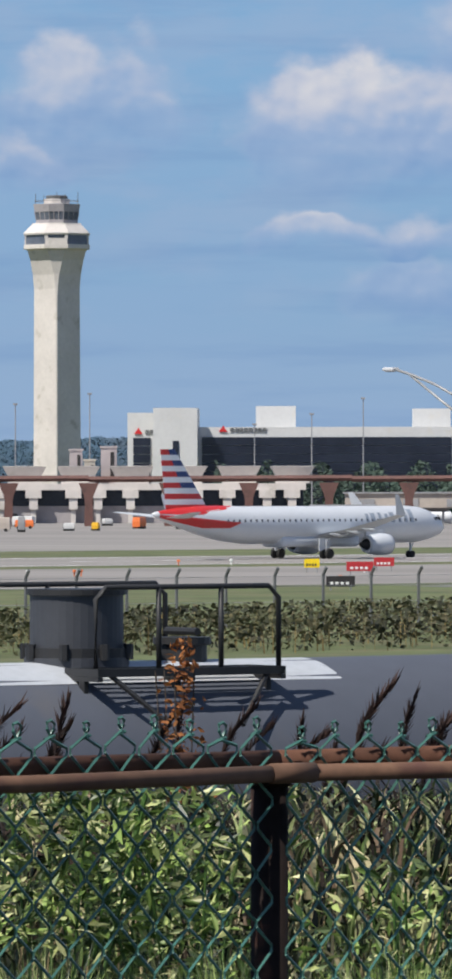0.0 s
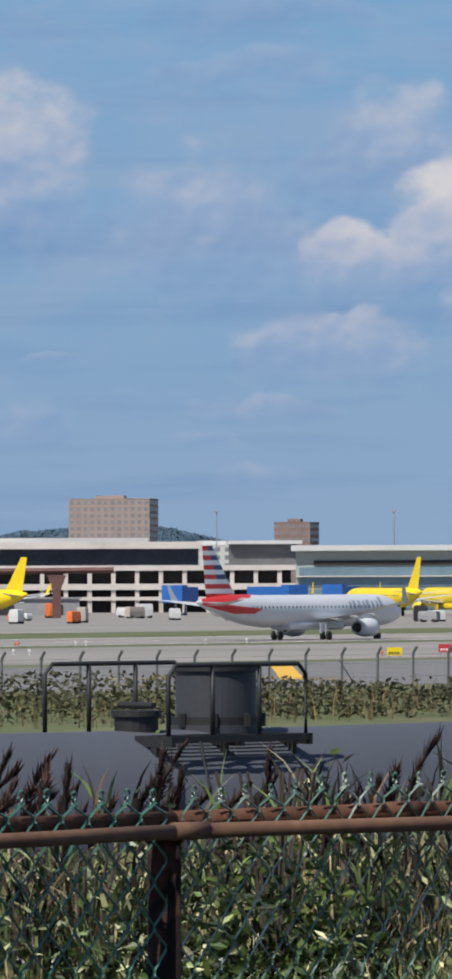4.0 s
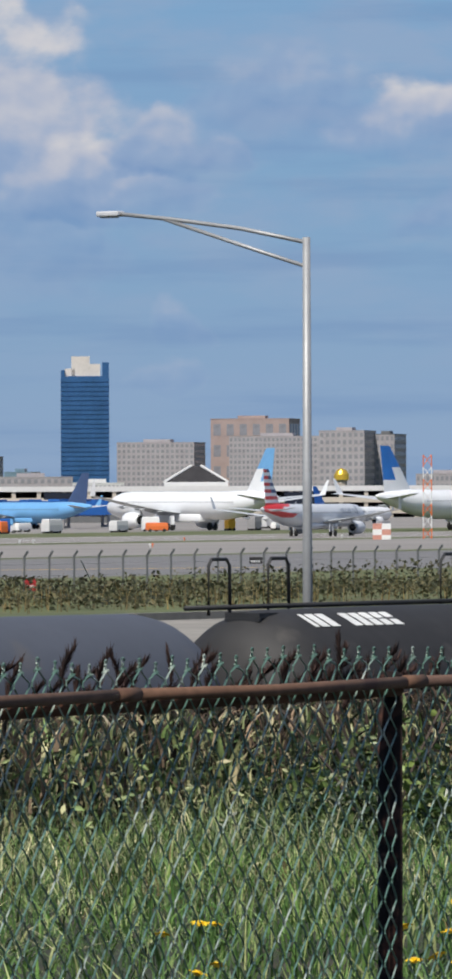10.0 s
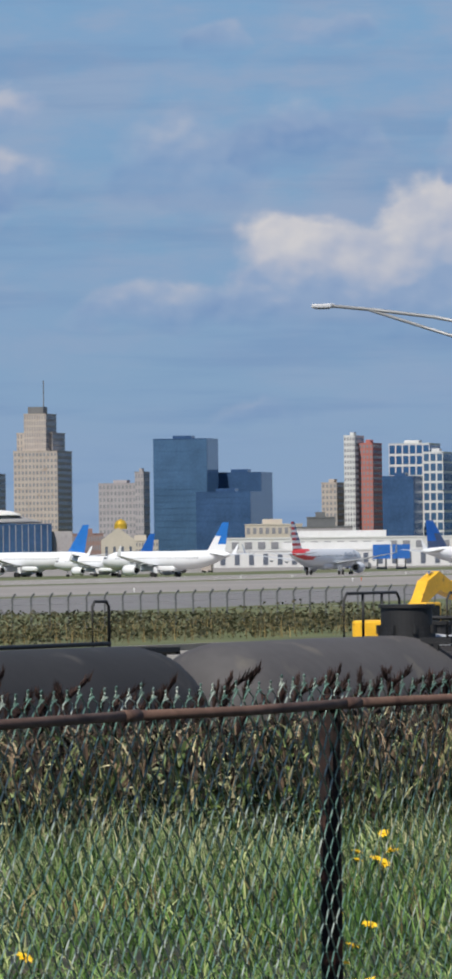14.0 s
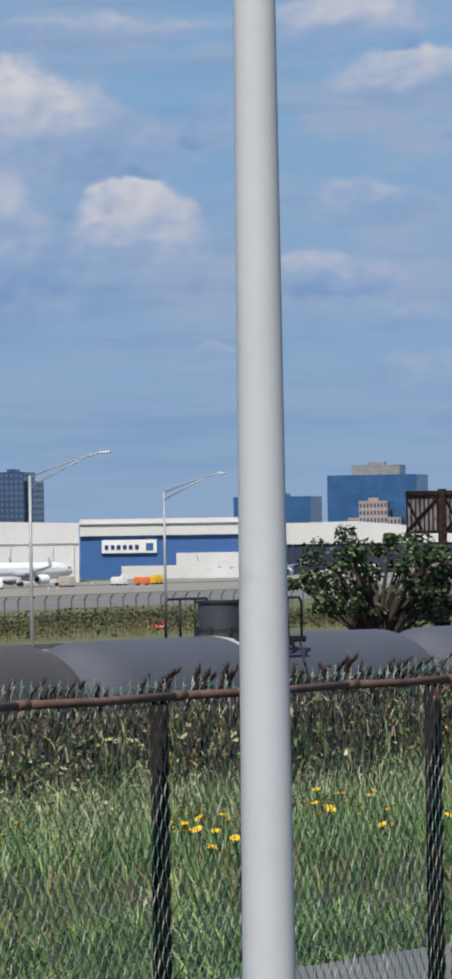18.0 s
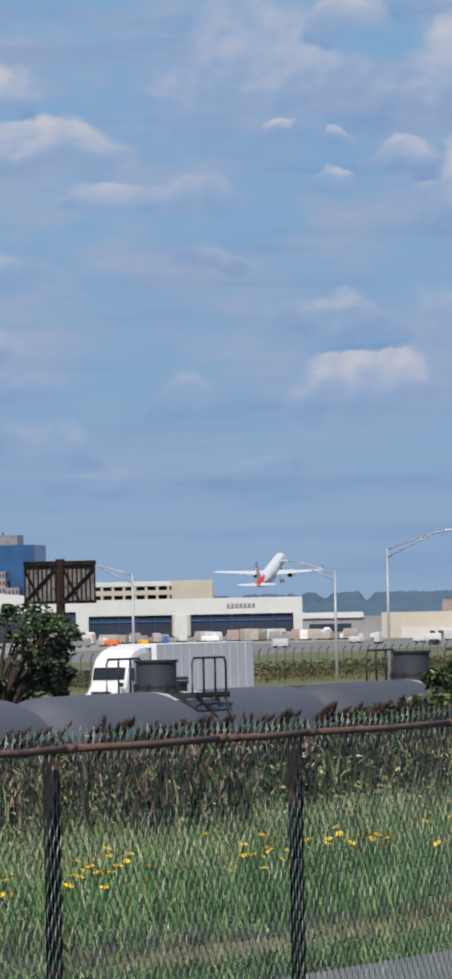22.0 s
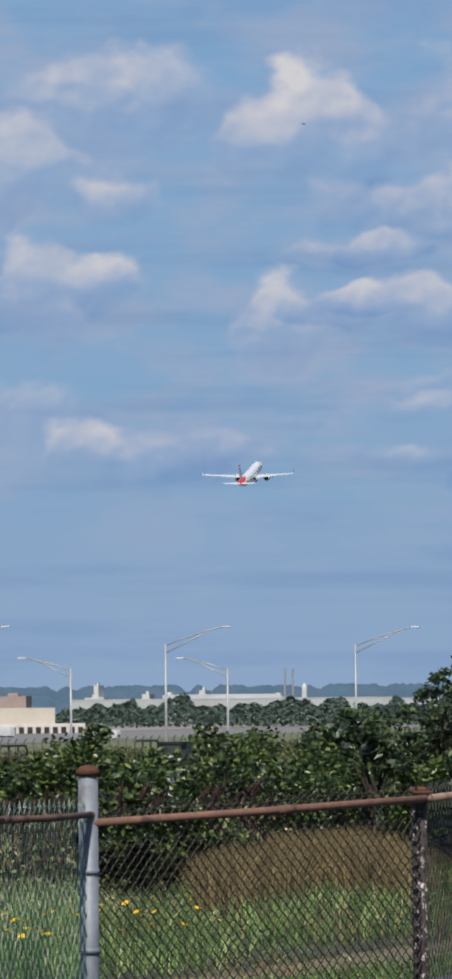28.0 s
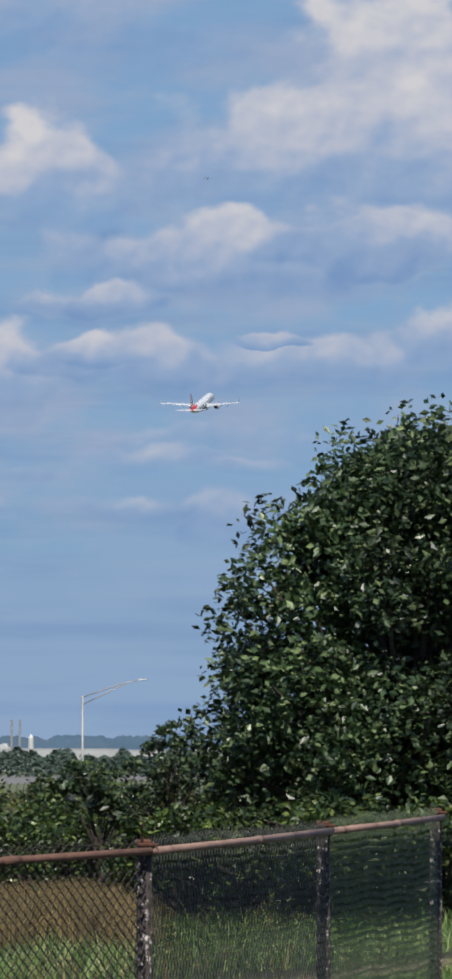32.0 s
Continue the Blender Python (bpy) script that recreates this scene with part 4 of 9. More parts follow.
def airliner(m, label, L=44.5, span=35.8, D=3.95, fus=None, fin="stripes", tailband=None, engine=None, group="", title=None, gear=True, blend=None, star=None):
    """A twin-jet airliner: nose at +x, wheels at z = 0."""
    fus = fus or M_white
    pl = thing("airliner", m, label, "airplane", group)
    k = D / 3.95
    zc, nose = 3.45 * k + 0.25, L * 0.485
    R = D / 2
    prof = [(0, 0.05, -0.45), (0.25, 0.42, -0.40), (0.8, 0.85, -0.30), (1.6, 1.22, -0.2), (2.7, 1.58, -0.09), (4.2, 1.88, -0.02), (6.0, R, 0)]
    prof = [(x * k, r * k if r < R else R, z * k) for x, r, z in prof]
    tail = [(0.70 * L, R, 0), (0.78 * L, R * 0.93, 0.12 * R), (0.86 * L, R * 0.74, 0.30 * R), (0.93 * L, R * 0.46, 0.48 * R), (0.985 * L, R * 0.2, 0.58 * R), (L, R * 0.08, 0.62 * R)]
    rings = prof + [(L * 0.3, R, 0), (L * 0.5, R, 0)] + tail
    bm = nb()
    n = 28
    loft(bm, [ring((nose - x, 0, zc + dz), r, n, "x", r * 1.04) for x, r, dz in rings])
    mats = [fus]
    if blend:
        mats.append(blend[1])
        for f in bm.faces:
            if f.calc_center_median().x < nose - blend[0] * L:
                f.material_index = 1
    fo = part("fuselage", bm, mats, pl, smooth=True)
    if tailband:
        # broad band swept round the rear body
        bm = nb()
        rr = [(x, r, dz) for x, r, dz in rings if 0.77 * L < x < 0.99 * L]
        rr = [(0.745 * L, R * 0.97, 0.07 * R)] + rr
        for a0, a1 in ((16, 84), (-40, 6)):
            for side in (0, 1):
                g = []
                for j, (x, r, dz) in enumerate(rr):
                    grow = min(1.0, 0.05 + 0.42 * j)
                    ang = [radians(a1 - (a1 - a0) * grow * (1 - i / 6)) for i in range(7)]
                    g.append([Vector((nose - x, (math.cos(t) if side else -math.cos(t)) * (r + 0.02), zc + dz + math.sin(t) * (r + 0.02) * 1.04)) for t in ang])
                loft(bm, g, False, close=False)
        part("tail_band", bm, tailband, fo, "red swept band")
    bm = nb()
    xw = nose - 6.2 * k
    while xw > nose - L * 0.80:
        for y in (-1, 1):
            a = radians(14)
            c = Vector((xw, y * R * math.cos(a) * 1.004, zc + R * math.sin(a) * 1.04))
            box(bm, c.x - 0.1, c.x + 0.1, c.y - 0.03, c.y + 0.03, c.z - 0.15, c.z + 0.15)
        xw -= 0.85
    part("cabin_windows", bm, M_cabin, fo, "row of small dark cabin windows")
    bm = nb()
    for y in (-1, 1):
        for j in range(3):
            x = nose - (1.55 + 0.55 * j) * k
            r = (1.16 + 0.16 * j) * k
            a = radians(40 - 6 * j)
            c = Vector((x, y * r * math.cos(a), zc - 0.16 * k + r * math.sin(a)))
            box(bm, c.x - 0.22 * k, c.x + 0.22 * k, c.y - 0.12, c.y + 0.12, c.z - 0.2 * k, c.z + 0.22 * k, 0.04)
    part("cockpit_windows", bm, M_glassdark, fo, "dark cockpit windows")
    hs, c0 = span / 2, 0.145 * L
    xr = nose - 0.335 * L
    sweep = math.tan(radians(27))
    for y in (-1, 1):
        z0 = zc - 0.42 * R * 2 * 0.72
        kk = (Vector((xr - sweep * hs * 0.36, y * hs * 0.36, z0 + hs * 0.36 * 0.10)), c0 * 0.62)
        tipp = Vector((xr - sweep * hs, y * hs, z0 + hs * 0.13))
        w = part("wing", wing_bm((xr, y * R * 0.6, z0), tipp, c0, c0 * 0.24, 0.13, kk), M_wing, pl, smooth=False)
        bm = wing_bm(tipp, tipp + Vector((-1.5 * k, y * 0.35 * k, 2.2 * k)), c0 * 0.24, c0 * 0.08, 0.1)
        part("winglet", bm, fus, w)
        for q in (0.3, 0.5, 0.68):
            yy = y * hs * q
            xx = xr - sweep * hs * q - c0 * (0.9 - 0.62 * q)
            zz = z0 + hs * q * 0.09 - 0.25
            bm = nb()
            tube(bm, [(xx + 2.0 * k, yy, zz), (xx + 0.8 * k, yy, zz - 0.18), (xx - 0.9 * k, yy, zz + 0.02)], [0.05, 0.22 * k, 0.04], 8)
            part("flap_fairing", bm, M_wing, w)
        ye, xe, ze, re = y * hs * 0.32, xr - sweep * hs * 0.32 + 2.6 * k, zc - R - 0.15 * k, 1.12 * k
        bm = nb()
        pr = [(0.0, 0.86), (0.12, 0.97), (0.7, 1.06), (1.8, 1.08), (3.0, 0.95), (3.6, 0.8), (3.6, 0.66), (0.6, 0.8), (0.3, 0.8)]
        loft(bm, [ring((xe + (0.9 - a) * k, ye, ze), r * re, 24) for a, r in pr], False)
        en = part("engine_nacelle", bm, engine or fus, pl, smooth=True)
        bm = nb()
        tube(bm, [(xe + 0.35 * k, ye, ze), (xe + 0.25 * k, ye, ze)], 0.82 * re, 24)
        part("fan", bm, M_tyre, en, "dark engine fan")
        bm = nb()
        tube(bm, [(xe - 2.6 * k, ye, ze), (xe - 3.5 * k, ye, ze)], [0.55 * re, 0.2 * re], 16)
        part("exhaust_cone", bm, M_tyre, en, "dark exhaust cone")
        bm = nb()
        loft(bm, [ring((xe + (0.9 - a) * k, ye, ze), r * re * 1.006, 24) for a, r in ((-0.01, 0.85), (0.12, 0.98), (0.3, 1.01))], False)
        part("inlet_lip", bm, M_alu, en, "bare metal inlet lip", smooth=True)
        bm = nb()
        box(bm, xe - 2.8 * k, xe + 0.1 * k, ye - 0.14 * k, ye + 0.14 * k, ze + re * 0.8, z0 + hs * 0.32 * 0.09 + 0.1, 0.05)
        part("pylon", bm, M_wing, en)
        th = 0.175 * span
        bm = wing_bm((nose - 0.885 * L, y * R * 0.2, zc + R * 0.42), (nose - 0.885 * L - th * 0.62, y * span * 0.174, zc + R * 0.42 + th * 0.1), 0.085 * L, 0.032 * L, 0.1)
        part("tailplane", bm, M_wing if fin != "plain_fus" else fus, pl)
    # fin in horizontal bands
    zb, zt = zc + R * 0.85, zc + R + 6.25 * k
    xb, xt = nose - 0.815 * L, nose - 0.815 * L - 5.0 * k
    cb, ct = 0.142 * L, 0.048 * L
    pal = [M_blue, M_white, M_red] if fin == "stripes" else list(fin) if isinstance(fin, tuple) else None
    bm = nb()
    lev = 11
    for j in range(lev):
        f0, f1 = j / lev, (j + 1) / lev
        for col in range(2):
            quad = []
            for f in (f0, f1):
                le = xb + (xt - xb) * f
                c = cb + (ct - cb) * f
                xs_ = (le, le - c * 0.12, le - c * 0.5) if col == 0 else (le - c * 0.5, le - c * 0.75, le - c)
                ws = (0.02, 0.20 * (1 - 0.5 * f) * k, 0.24 * (1 - 0.5 * f) * k) if col == 0 else (0.24 * (1 - 0.5 * f) * k, 0.14 * (1 - 0.5 * f) * k, 0.01)
                quad.append([Vector((x, w, zb + (zt - zb) * f)) for x, w in zip(xs_, ws)] + [Vector((x, -w, zb + (zt - zb) * f)) for x, w in reversed(list(zip(xs_, ws)))])
            mi = 0
            if isinstance(fin, tuple):
                mi = 1 if j >= (6 if col == 0 else 3) else 0
            if fin == "stripes":
                band = j % 2 == 0
                mi = (0 if band else 1) if col == 0 and j > 3 else (2 if band else 1)
            loft(bm, quad, j in (0, lev - 1), mi)
    bmesh.ops.remove_doubles(bm, verts=bm.verts, dist=0.002)
    part("fin", bm, pal or [fin], pl, "tail fin with red, white and blue stripes" if fin == "stripes" else "two-coloured tail fin" if pal else "")
    if star:
        bm = nb()
        cx, cz = (xb + xt) / 2 - (cb + ct) * 0.30, zb + (zt - zb) * 0.42
        for y in (-1, 1):
            pts = [Vector((cx + q * math.sin(a), y * 0.27 * k, cz + q * math.cos(a))) for a, q in ((radians(36 * i), (1.55 if i % 2 == 0 else 0.66) * k) for i in range(10))]
            loft(bm, [pts, [p + Vector((0, y * 0.04, 0)) for p in pts]])
        part("star", bm, star, pl, "pale five-pointed star on the fin")
    if title:
        x = nose - title[0] * L
        rnd = random.Random(7)
        for j in range(title[1]):
            h = title[2] * (1.25 if j == 0 else rnd.uniform(0.75, 1.0))
            w = title[2] * (0.34 if j % 3 else 0.5)
            xj = x - j * title[2] * 0.72
            for y in (-1, 1):
                bm = nb()
                g = []
                for a in (6, 6 + h * 9, 6 + h * 18, 6 + h * 27):
                    yy, zz = y * (R + 0.02) * math.cos(radians(a)), zc + (R + 0.02) * 1.04 * math.sin(radians(a))
                    g.append([Vector((xj - w, yy, zz)), Vector((xj, yy, zz))])
                loft(bm, g, False, close=False)
                part("title_bar", bm, title[3], fo)
    if gear:
        for x, y, r, s2 in ((nose - 5.1 * k, 0, 0.38, 0.25), (nose - 0.495 * L, 3.8 * k, 0.58, 0.46), (nose - 0.495 * L, -3.8 * k, 0.58, 0.46)):
            bm = nb()
            tube(bm, [(x, y, r * k), (x, y, zc - R * 0.8)], 0.13 * k, 10)
            tube(bm, [(x, y, r * k + 0.6), (x + 1.0 * k, y * 0.8, zc - R * 0.7)], 0.07 * k, 8)
            g = part("nose_gear" if y == 0 else "main_gear", bm, M_alu, pl)
            for e in (-1, 1):
                bm = nb()
                tube(bm, [(x, y + e * s2 * k - 0.18 * k, r * k), (x, y + e * s2 * k - 0.12 * k, r * k), (x, y + e * s2 * k + 0.12 * k, r * k), (x, y + e * s2 * k + 0.18 * k, r * k)],
                     [r * k * 0.8, r * k, r * k, r * k * 0.8], 20)
                part("wheel", bm, M_tyre, g, "black tyre")
            if y:
                bm = nb()
                box(bm, x - 0.8 * k, x + 0.8 * k, y - 0.05 - 0.35 * (1 if y > 0 else -1), y + 0.05 - 0.35 * (1 if y > 0 else -1), r * k * 1.5, zc - R * 0.75, 0.02)
                part("gear_door", bm, fus, g)
    bm = nb()
    box(bm, nose - 0.60 * L, nose - 0.33 * L, -R * 0.85, R * 0.85, zc - R * 1.22, zc - R * 0.6, 0.35)
    part("belly_fairing", bm, fus, pl, smooth=True)
    return pl


jet = airliner(pose(0, 500, 0), "silver twin-jet airliner with a red, white and blue striped tail", fus=M_fus, fin="stripes", tailband=M_red,
               title=(0.145, 8, 1.4, mat("grey_blue_lettering", (0.27, 0.31, 0.37), 0.4, vary=0.1)))

# ---- parked airliners ----
M_livblue = mat("royal_blue_paint", (0.012, 0.10, 0.40), 0.35, vary=0.1, scale=3.0)
M_sky = mat("light_blue_paint", (0.16, 0.38, 0.66), 0.35, vary=0.06, scale=3.0)
M_greytail = mat("slate_tail_paint", (0.05, 0.08, 0.17), 0.35, vary=0.1, scale=3.0)
M_bars = mat("slate_lettering", (0.10, 0.16, 0.32), 0.4, vary=0.1)


def parked(az, d, heading, label, L=40.0, span=35.0, D=3.95, **kw):
    v = at(az, d, 0)
    return airliner(pose(v.x, v.y, 0, 0, 0, 90 - heading), label, L=L, span=span, D=D, group="parked airliners", **kw)


YEL = "bright yellow airliner parked at a gate"
parked(-12.2, 1260, -50, YEL, 37.6, 34, fus=M_planeyellow, fin=M_planeyellow, engine=M_planeyellow)
parked(-8.55, 1330, -32, YEL, 37.6, 34, fus=M_planeyellow, fin=M_planeyellow, engine=M_planeyellow)
parked(-7.95, 1360, -28, YEL, 37.6, 34, fus=M_planeyellow, fin=M_planeyellow, engine=M_planeyellow)
parked(-18.45, 1210, 62, "small white regional jet parked under a canopy", 20, 18, 2.2, fin=M_fus)
WH = "white airliner with a blue tail parked at a gate"
parked(-6.55, 1290, 50, "white regional jet with a navy tail at a gate", 30, 26, 3.0, fin=M_greytail)
parked(-6.0, 1330, 60, "white regional jet with a navy tail at a gate", 30, 26, 3.0, fin=M_greytail)
parked(-4.45, 1250, 30, WH, 44, 36, fin=(M_white, M_midblue), title=(0.25, 6, 1.2, M_bars))
parked(-3.9, 1380, -35, WH, 40, 34, fin=M_livblue)
parked(-2.40, 1260, 197, "large white airliner with a blue and grey tail", 62, 58, 5.4, fin=(M_greytail, M_livblue))
parked(-2.55, 1420, -20, WH, 44, 36, fin=M_midblue)
parked(-2.26, 1335, -45, "white airliner with a black tail bearing a pale star", 50, 40, 4.6, fin=M_navy, star=M_white)
parked(-1.85, 1170, -60, "small white regional jet before larger airliners", 26, 21, 2.7, fin=M_white)
parked(0.05, 1420, -42, "light blue airliner with a navy tail", 44, 38, 4.0, fus=M_sky, fin=M_greytail, engine=M_sky)
parked(-0.75, 1450, 50, "light blue airliner parked at a gate", 38, 34, fus=M_sky, fin=M_livblue, engine=M_sky)
parked(1.52, 1350, -34, "white wide-body airliner with a blue-striped white tail", 60, 58, 5.6, fin=(M_white, M_sky))
parked(2.95, 1500, 40, "small white jet with a blue tail at a gate", 30, 27, 3.0, fin=M_livblue)
wb = parked(4.02, 1340, 42, "white wide-body airliner with a blue-topped tail and blue waves", 63, 60, 5.7, fin=(M_white, M_midblue), title=(0.34, 8, 0.9, M_bars))
for k, (x0, mt) in enumerate(((13.0, M_midblue), (15.6, M_livblue), (18.4, M_sky))):
    for side in (-1, 1):
        bm = nb()
        rows_ = []
        for j in range(9):
            a = radians(-46 + 13 * j)
            xx = 63 * 0.485 - x0 + 3.0 * math.sin(j * 0.75) - 0.55 * j
            wide = 1.15 * math.sin(math.pi * (j + 0.6) / 9.6)
            rows_.append([Vector((xx - wide, side * 2.88 * math.cos(a), 5.23 + 2.98 * math.sin(a))), Vector((xx + wide, side * 2.88 * math.cos(a), 5.23 + 2.98 * math.sin(a)))])
        loft(bm, rows_, False, close=False)
        part("wave_band", bm, mt, wb, "blue wave painted on the body")
parked(6.42, 1500, -40, "white airliner with a dark blue tail", 32, 28, 3.2, fin=M_livblue)
parked(6.95, 1450, -38, "white airliner with a bright blue tail", 40, 36, fin=(M_white, M_midblue))
parked(5.75, 1520, -42, "white airliner with a bright blue tail", 38, 34, fin=M_midblue)
parked(9.85, 1560, 55, "white airliner with a blue and grey tail by the hangars", 48, 40, 4.0, fin=(M_greytail, M_livblue))
parked(10.75, 1580, 58, "white airliner with a blue tail by the hangars", 42, 36, fin=M_livblue)
parked(10.4, 1640, 55, "white airliner with a blue tail by the hangars", 40, 36, fin=M_greytail)
# nothing is parked farther along

# ---- buildings ----
M_conc = mat("pale_concrete", (0.60, 0.555, 0.52), 0.9, vary=0.08, scale=12.0, dirt=(0.45, 0.41, 0.36), dirt_at=0.6)
M_concw = mat("white_concrete", (0.58, 0.58, 0.575), 0.9, vary=0.05, scale=10.0, dirt=(0.58, 0.56, 0.52), dirt_at=0.62)
M_tan = mat("tan_stone", (0.42, 0.365, 0.32), 0.9, vary=0.1, scale=10.0, dirt=(0.34, 0.28, 0.23), dirt_at=0.58)
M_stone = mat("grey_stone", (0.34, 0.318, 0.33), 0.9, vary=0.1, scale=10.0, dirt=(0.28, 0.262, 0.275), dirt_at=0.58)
M_brick = mat("red_brick", (0.25, 0.165, 0.15), 0.9, vary=0.12, scale=8.0, dirt=(0.2, 0.12, 0.10), dirt_at=0.58)
M_brickp = mat("rosy_brick", (0.35, 0.27, 0.25), 0.9, vary=0.1, scale=8.0)
M_cream = mat("cream_wall", (0.47, 0.425, 0.36), 0.9, vary=0.06, scale=8.0)
M_wall = mat("grey_green_panels", (0.36, 0.40, 0.37), 0.7, vary=0.05, scale=15.0, dirt=(0.31, 0.34, 0.32), dirt_at=0.6)
M_roof = mat("dark_roof", (0.13, 0.135, 0.14), 0.8, vary=0.12, scale=10.0)
M_archroof = mat("grey_vault_roof", (0.17, 0.17, 0.165), 0.7, vary=0.08, scale=12.0, dirt=(0.13, 0.13, 0.13), dirt_at=0.58)
M_bglass = mat("blue_curtain_glass", (0.04, 0.115, 0.26), 0.15, 0.2, vary=0.18, scale=14.0)
# bluer than plain navy: reflected sky is put into the base colour
M_dglass = mat("sky_tinted_navy_glass", (0.045, 0.095, 0.20), 0.15, 0.2, vary=0.2, scale=14.0)
M_gglass = mat("grey_blue_glass", (0.07, 0.14, 0.25), 0.15, 0.2, vary=0.15, scale=14.0)
M_pglass = mat("pale_blue_glass", (0.19, 0.28, 0.34), 0.2, 0.2, vary=0.15, scale=14.0)
# window glass lifted paler: haze and reflected sky are put into its colour
M_win = mat("hazed_dark_glass", (0.11, 0.125, 0.16), 0.2, vary=0.2, scale=4.0)
M_winl = mat("hazed_grey_glass", (0.24, 0.24, 0.265), 0.25, vary=0.15, scale=4.0)
M_hotelglass = mat("dark_hotel_glass", (0.018, 0.022, 0.035), 0.18, 0.1, vary=0.25, scale=6.0)
M_hangblue = mat("hangar_blue", (0.035, 0.11, 0.30), 0.6, vary=0.06, scale=10.0)
M_hangdark = mat("dark_hangar_opening", (0.02, 0.028, 0.05), 0.8, vary=0.2, scale=10.0)
# blue of distance haze is put into the hill colour
M_hill = mat("hazed_wooded_hill", (0.055, 0.105, 0.155), 0.95, vary=0.15, scale=60.0, dirt=(0.075, 0.115, 0.16), dirt_at=0.5)


def span_of(az0, az1, d):
    w = 2 * d * math.tan(radians((az1 - az0) / 2))
    return aim((az0 + az1) / 2, d, 0), w


def building(name, az0, az1, d, z1, depth, wall, label, category="building", floors=0, cols=0, glass=None, style="grid", roof=None, turn=0.0, z0=0.0,
             win=(0.55, 0.55), group="city buildings"):
    """A block whose face spans two bearings: walls, roof, storeys of windows."""
    if d > 3900 and not turn:
        turn = 11.0
        az1 -= min(0.35 * (az1 - az0), math.degrees(depth * math.sin(radians(turn)) / d))
    # far blocks default to the glass with haze and sky in its colour
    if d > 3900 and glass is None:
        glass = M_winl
    m, w = span_of(az0, az1, d)
    if turn:
        m = m @ pose(0, 0, 0, 0, 0, -turn)
    b = thing(name, m, label, category, group)
    bm = nb()
    box(bm, -w / 2, w / 2, 0, depth, z0 - 0.5, z1)
    part("wall", bm, wall, b)
    bm = nb()
    box(bm, -w / 2 - 0.15, w / 2 + 0.15, -0.15, depth + 0.15, z1, z1 + 0.5)
    box(bm, -w * 0.2, w * 0.15, depth * 0.3, depth * 0.6, z1 + 0.5, z1 + 2.5)
    part("roof", bm, roof or wall, b)
    if floors:
        h = (z1 - z0) / floors
        grid = nb()
        for f in range(floors):
            zb = z0 + h * f + h * (1 - win[1]) / 2
            if style == "band":
                bm = nb()
                box(bm, -w / 2 + w * 0.02, w / 2 - w * 0.02, -0.12, 0.1, zb, zb + h * win[1])
                part("window_band", bm, glass or M_win, b)
                bm = nb()
                box(bm, w / 2 - 0.1, w / 2 + 0.12, depth * 0.04, depth * 0.96, zb, zb + h * win[1])
                part("window_band", bm, glass or M_win, b)
            else:
                q = w / cols * win[0] / 2
                if f == 0 and floors * cols <= 100:
                    bm = nb()
                    box(bm, -q, q, -0.12, 0.1, 0, h * win[1])
                    pane = bpy.data.meshes.new("window")
                    bm.to_mesh(pane)
                    bm.free()
                    pane.materials.append(glass or M_win)
                for c in range(cols):
                    x = -w / 2 + w * (c + 0.5) / cols
                    if floors * cols <= 100:
                        ob = new("window", pane)
                        ob.parent, ob.location = b, (x, 0, zb)
                    else:
                        box(grid, x - q, x + q, -0.12, 0.1, zb, zb + h * win[1])
                nd = max(1, int(cols * depth / w))
                for c in range(nd):
                    y = depth * (c + 0.5) / nd
                    q = depth / nd * win[0] / 2
                    box(grid, w / 2 - 0.1, w / 2 + 0.12, y - q, y + q, zb, zb + h * win[1])
        if style == "band":
            grid.free()
        else:
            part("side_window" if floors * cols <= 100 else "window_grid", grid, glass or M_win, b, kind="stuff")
    return b


# far skyline
B = building
M_pinkgrey = mat("pale_pinkish_render", (0.40, 0.35, 0.35), 0.9, vary=0.06, scale=10.0)
B("apartment_block", -15.35, -14.30, 4200, 40, 30, M_pinkgrey, "long pinkish apartment block beyond the trees", floors=10, cols=18)
B("office_block", -3.75, -3.18, 4000, 40, 40, M_tan, "pale tan office block on the skyline", roof=M_concw)
B("plant_block", -3.6, -3.35, 4050, 45, 30, M_roof, "dark roof plant behind the tan block")
B("brick_tower_block", -2.38, -2.06, 4000, 33, 30, M_brickp, "rosy brick block with stepped roof", floors=8, cols=6)
B("brick_tower", -2.32, -2.18, 4010, 42.5, 20, M_brickp, "narrow rosy brick tower above a stepped block", floors=10, cols=3)
B("hospital_block", -4.32, -3.92, 4050, 34, 30, M_tan, "tan block with roof machinery", floors=8, cols=6)
B("brick_slab", -1.73, -1.26, 4100, 32, 40, M_stone, "dull purple-grey slab block", floors=9, cols=8)
B("blue_block", -1.34, -0.62, 4300, 40, 40, M_stone, "blue-grey block with an antenna mast", floors=10, cols=12)
B("cream_block", -1.14, -0.56, 4000, 31, 40, M_cream, "cream block with flat roof", floors=6, cols=10, glass=M_winl)
B("brown_block", -0.56, -0.10, 4080, 30, 40, M_stone, "grey-brown block with twin roof cupolas", floors=8, cols=8)
B("glass_office", -0.10, 0.22, 4000, 20, 30, M_pglass, "low pale blue glass office")
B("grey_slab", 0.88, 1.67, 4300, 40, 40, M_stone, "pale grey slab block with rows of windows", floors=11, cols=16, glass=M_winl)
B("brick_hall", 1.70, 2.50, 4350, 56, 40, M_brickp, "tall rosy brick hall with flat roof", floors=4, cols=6)
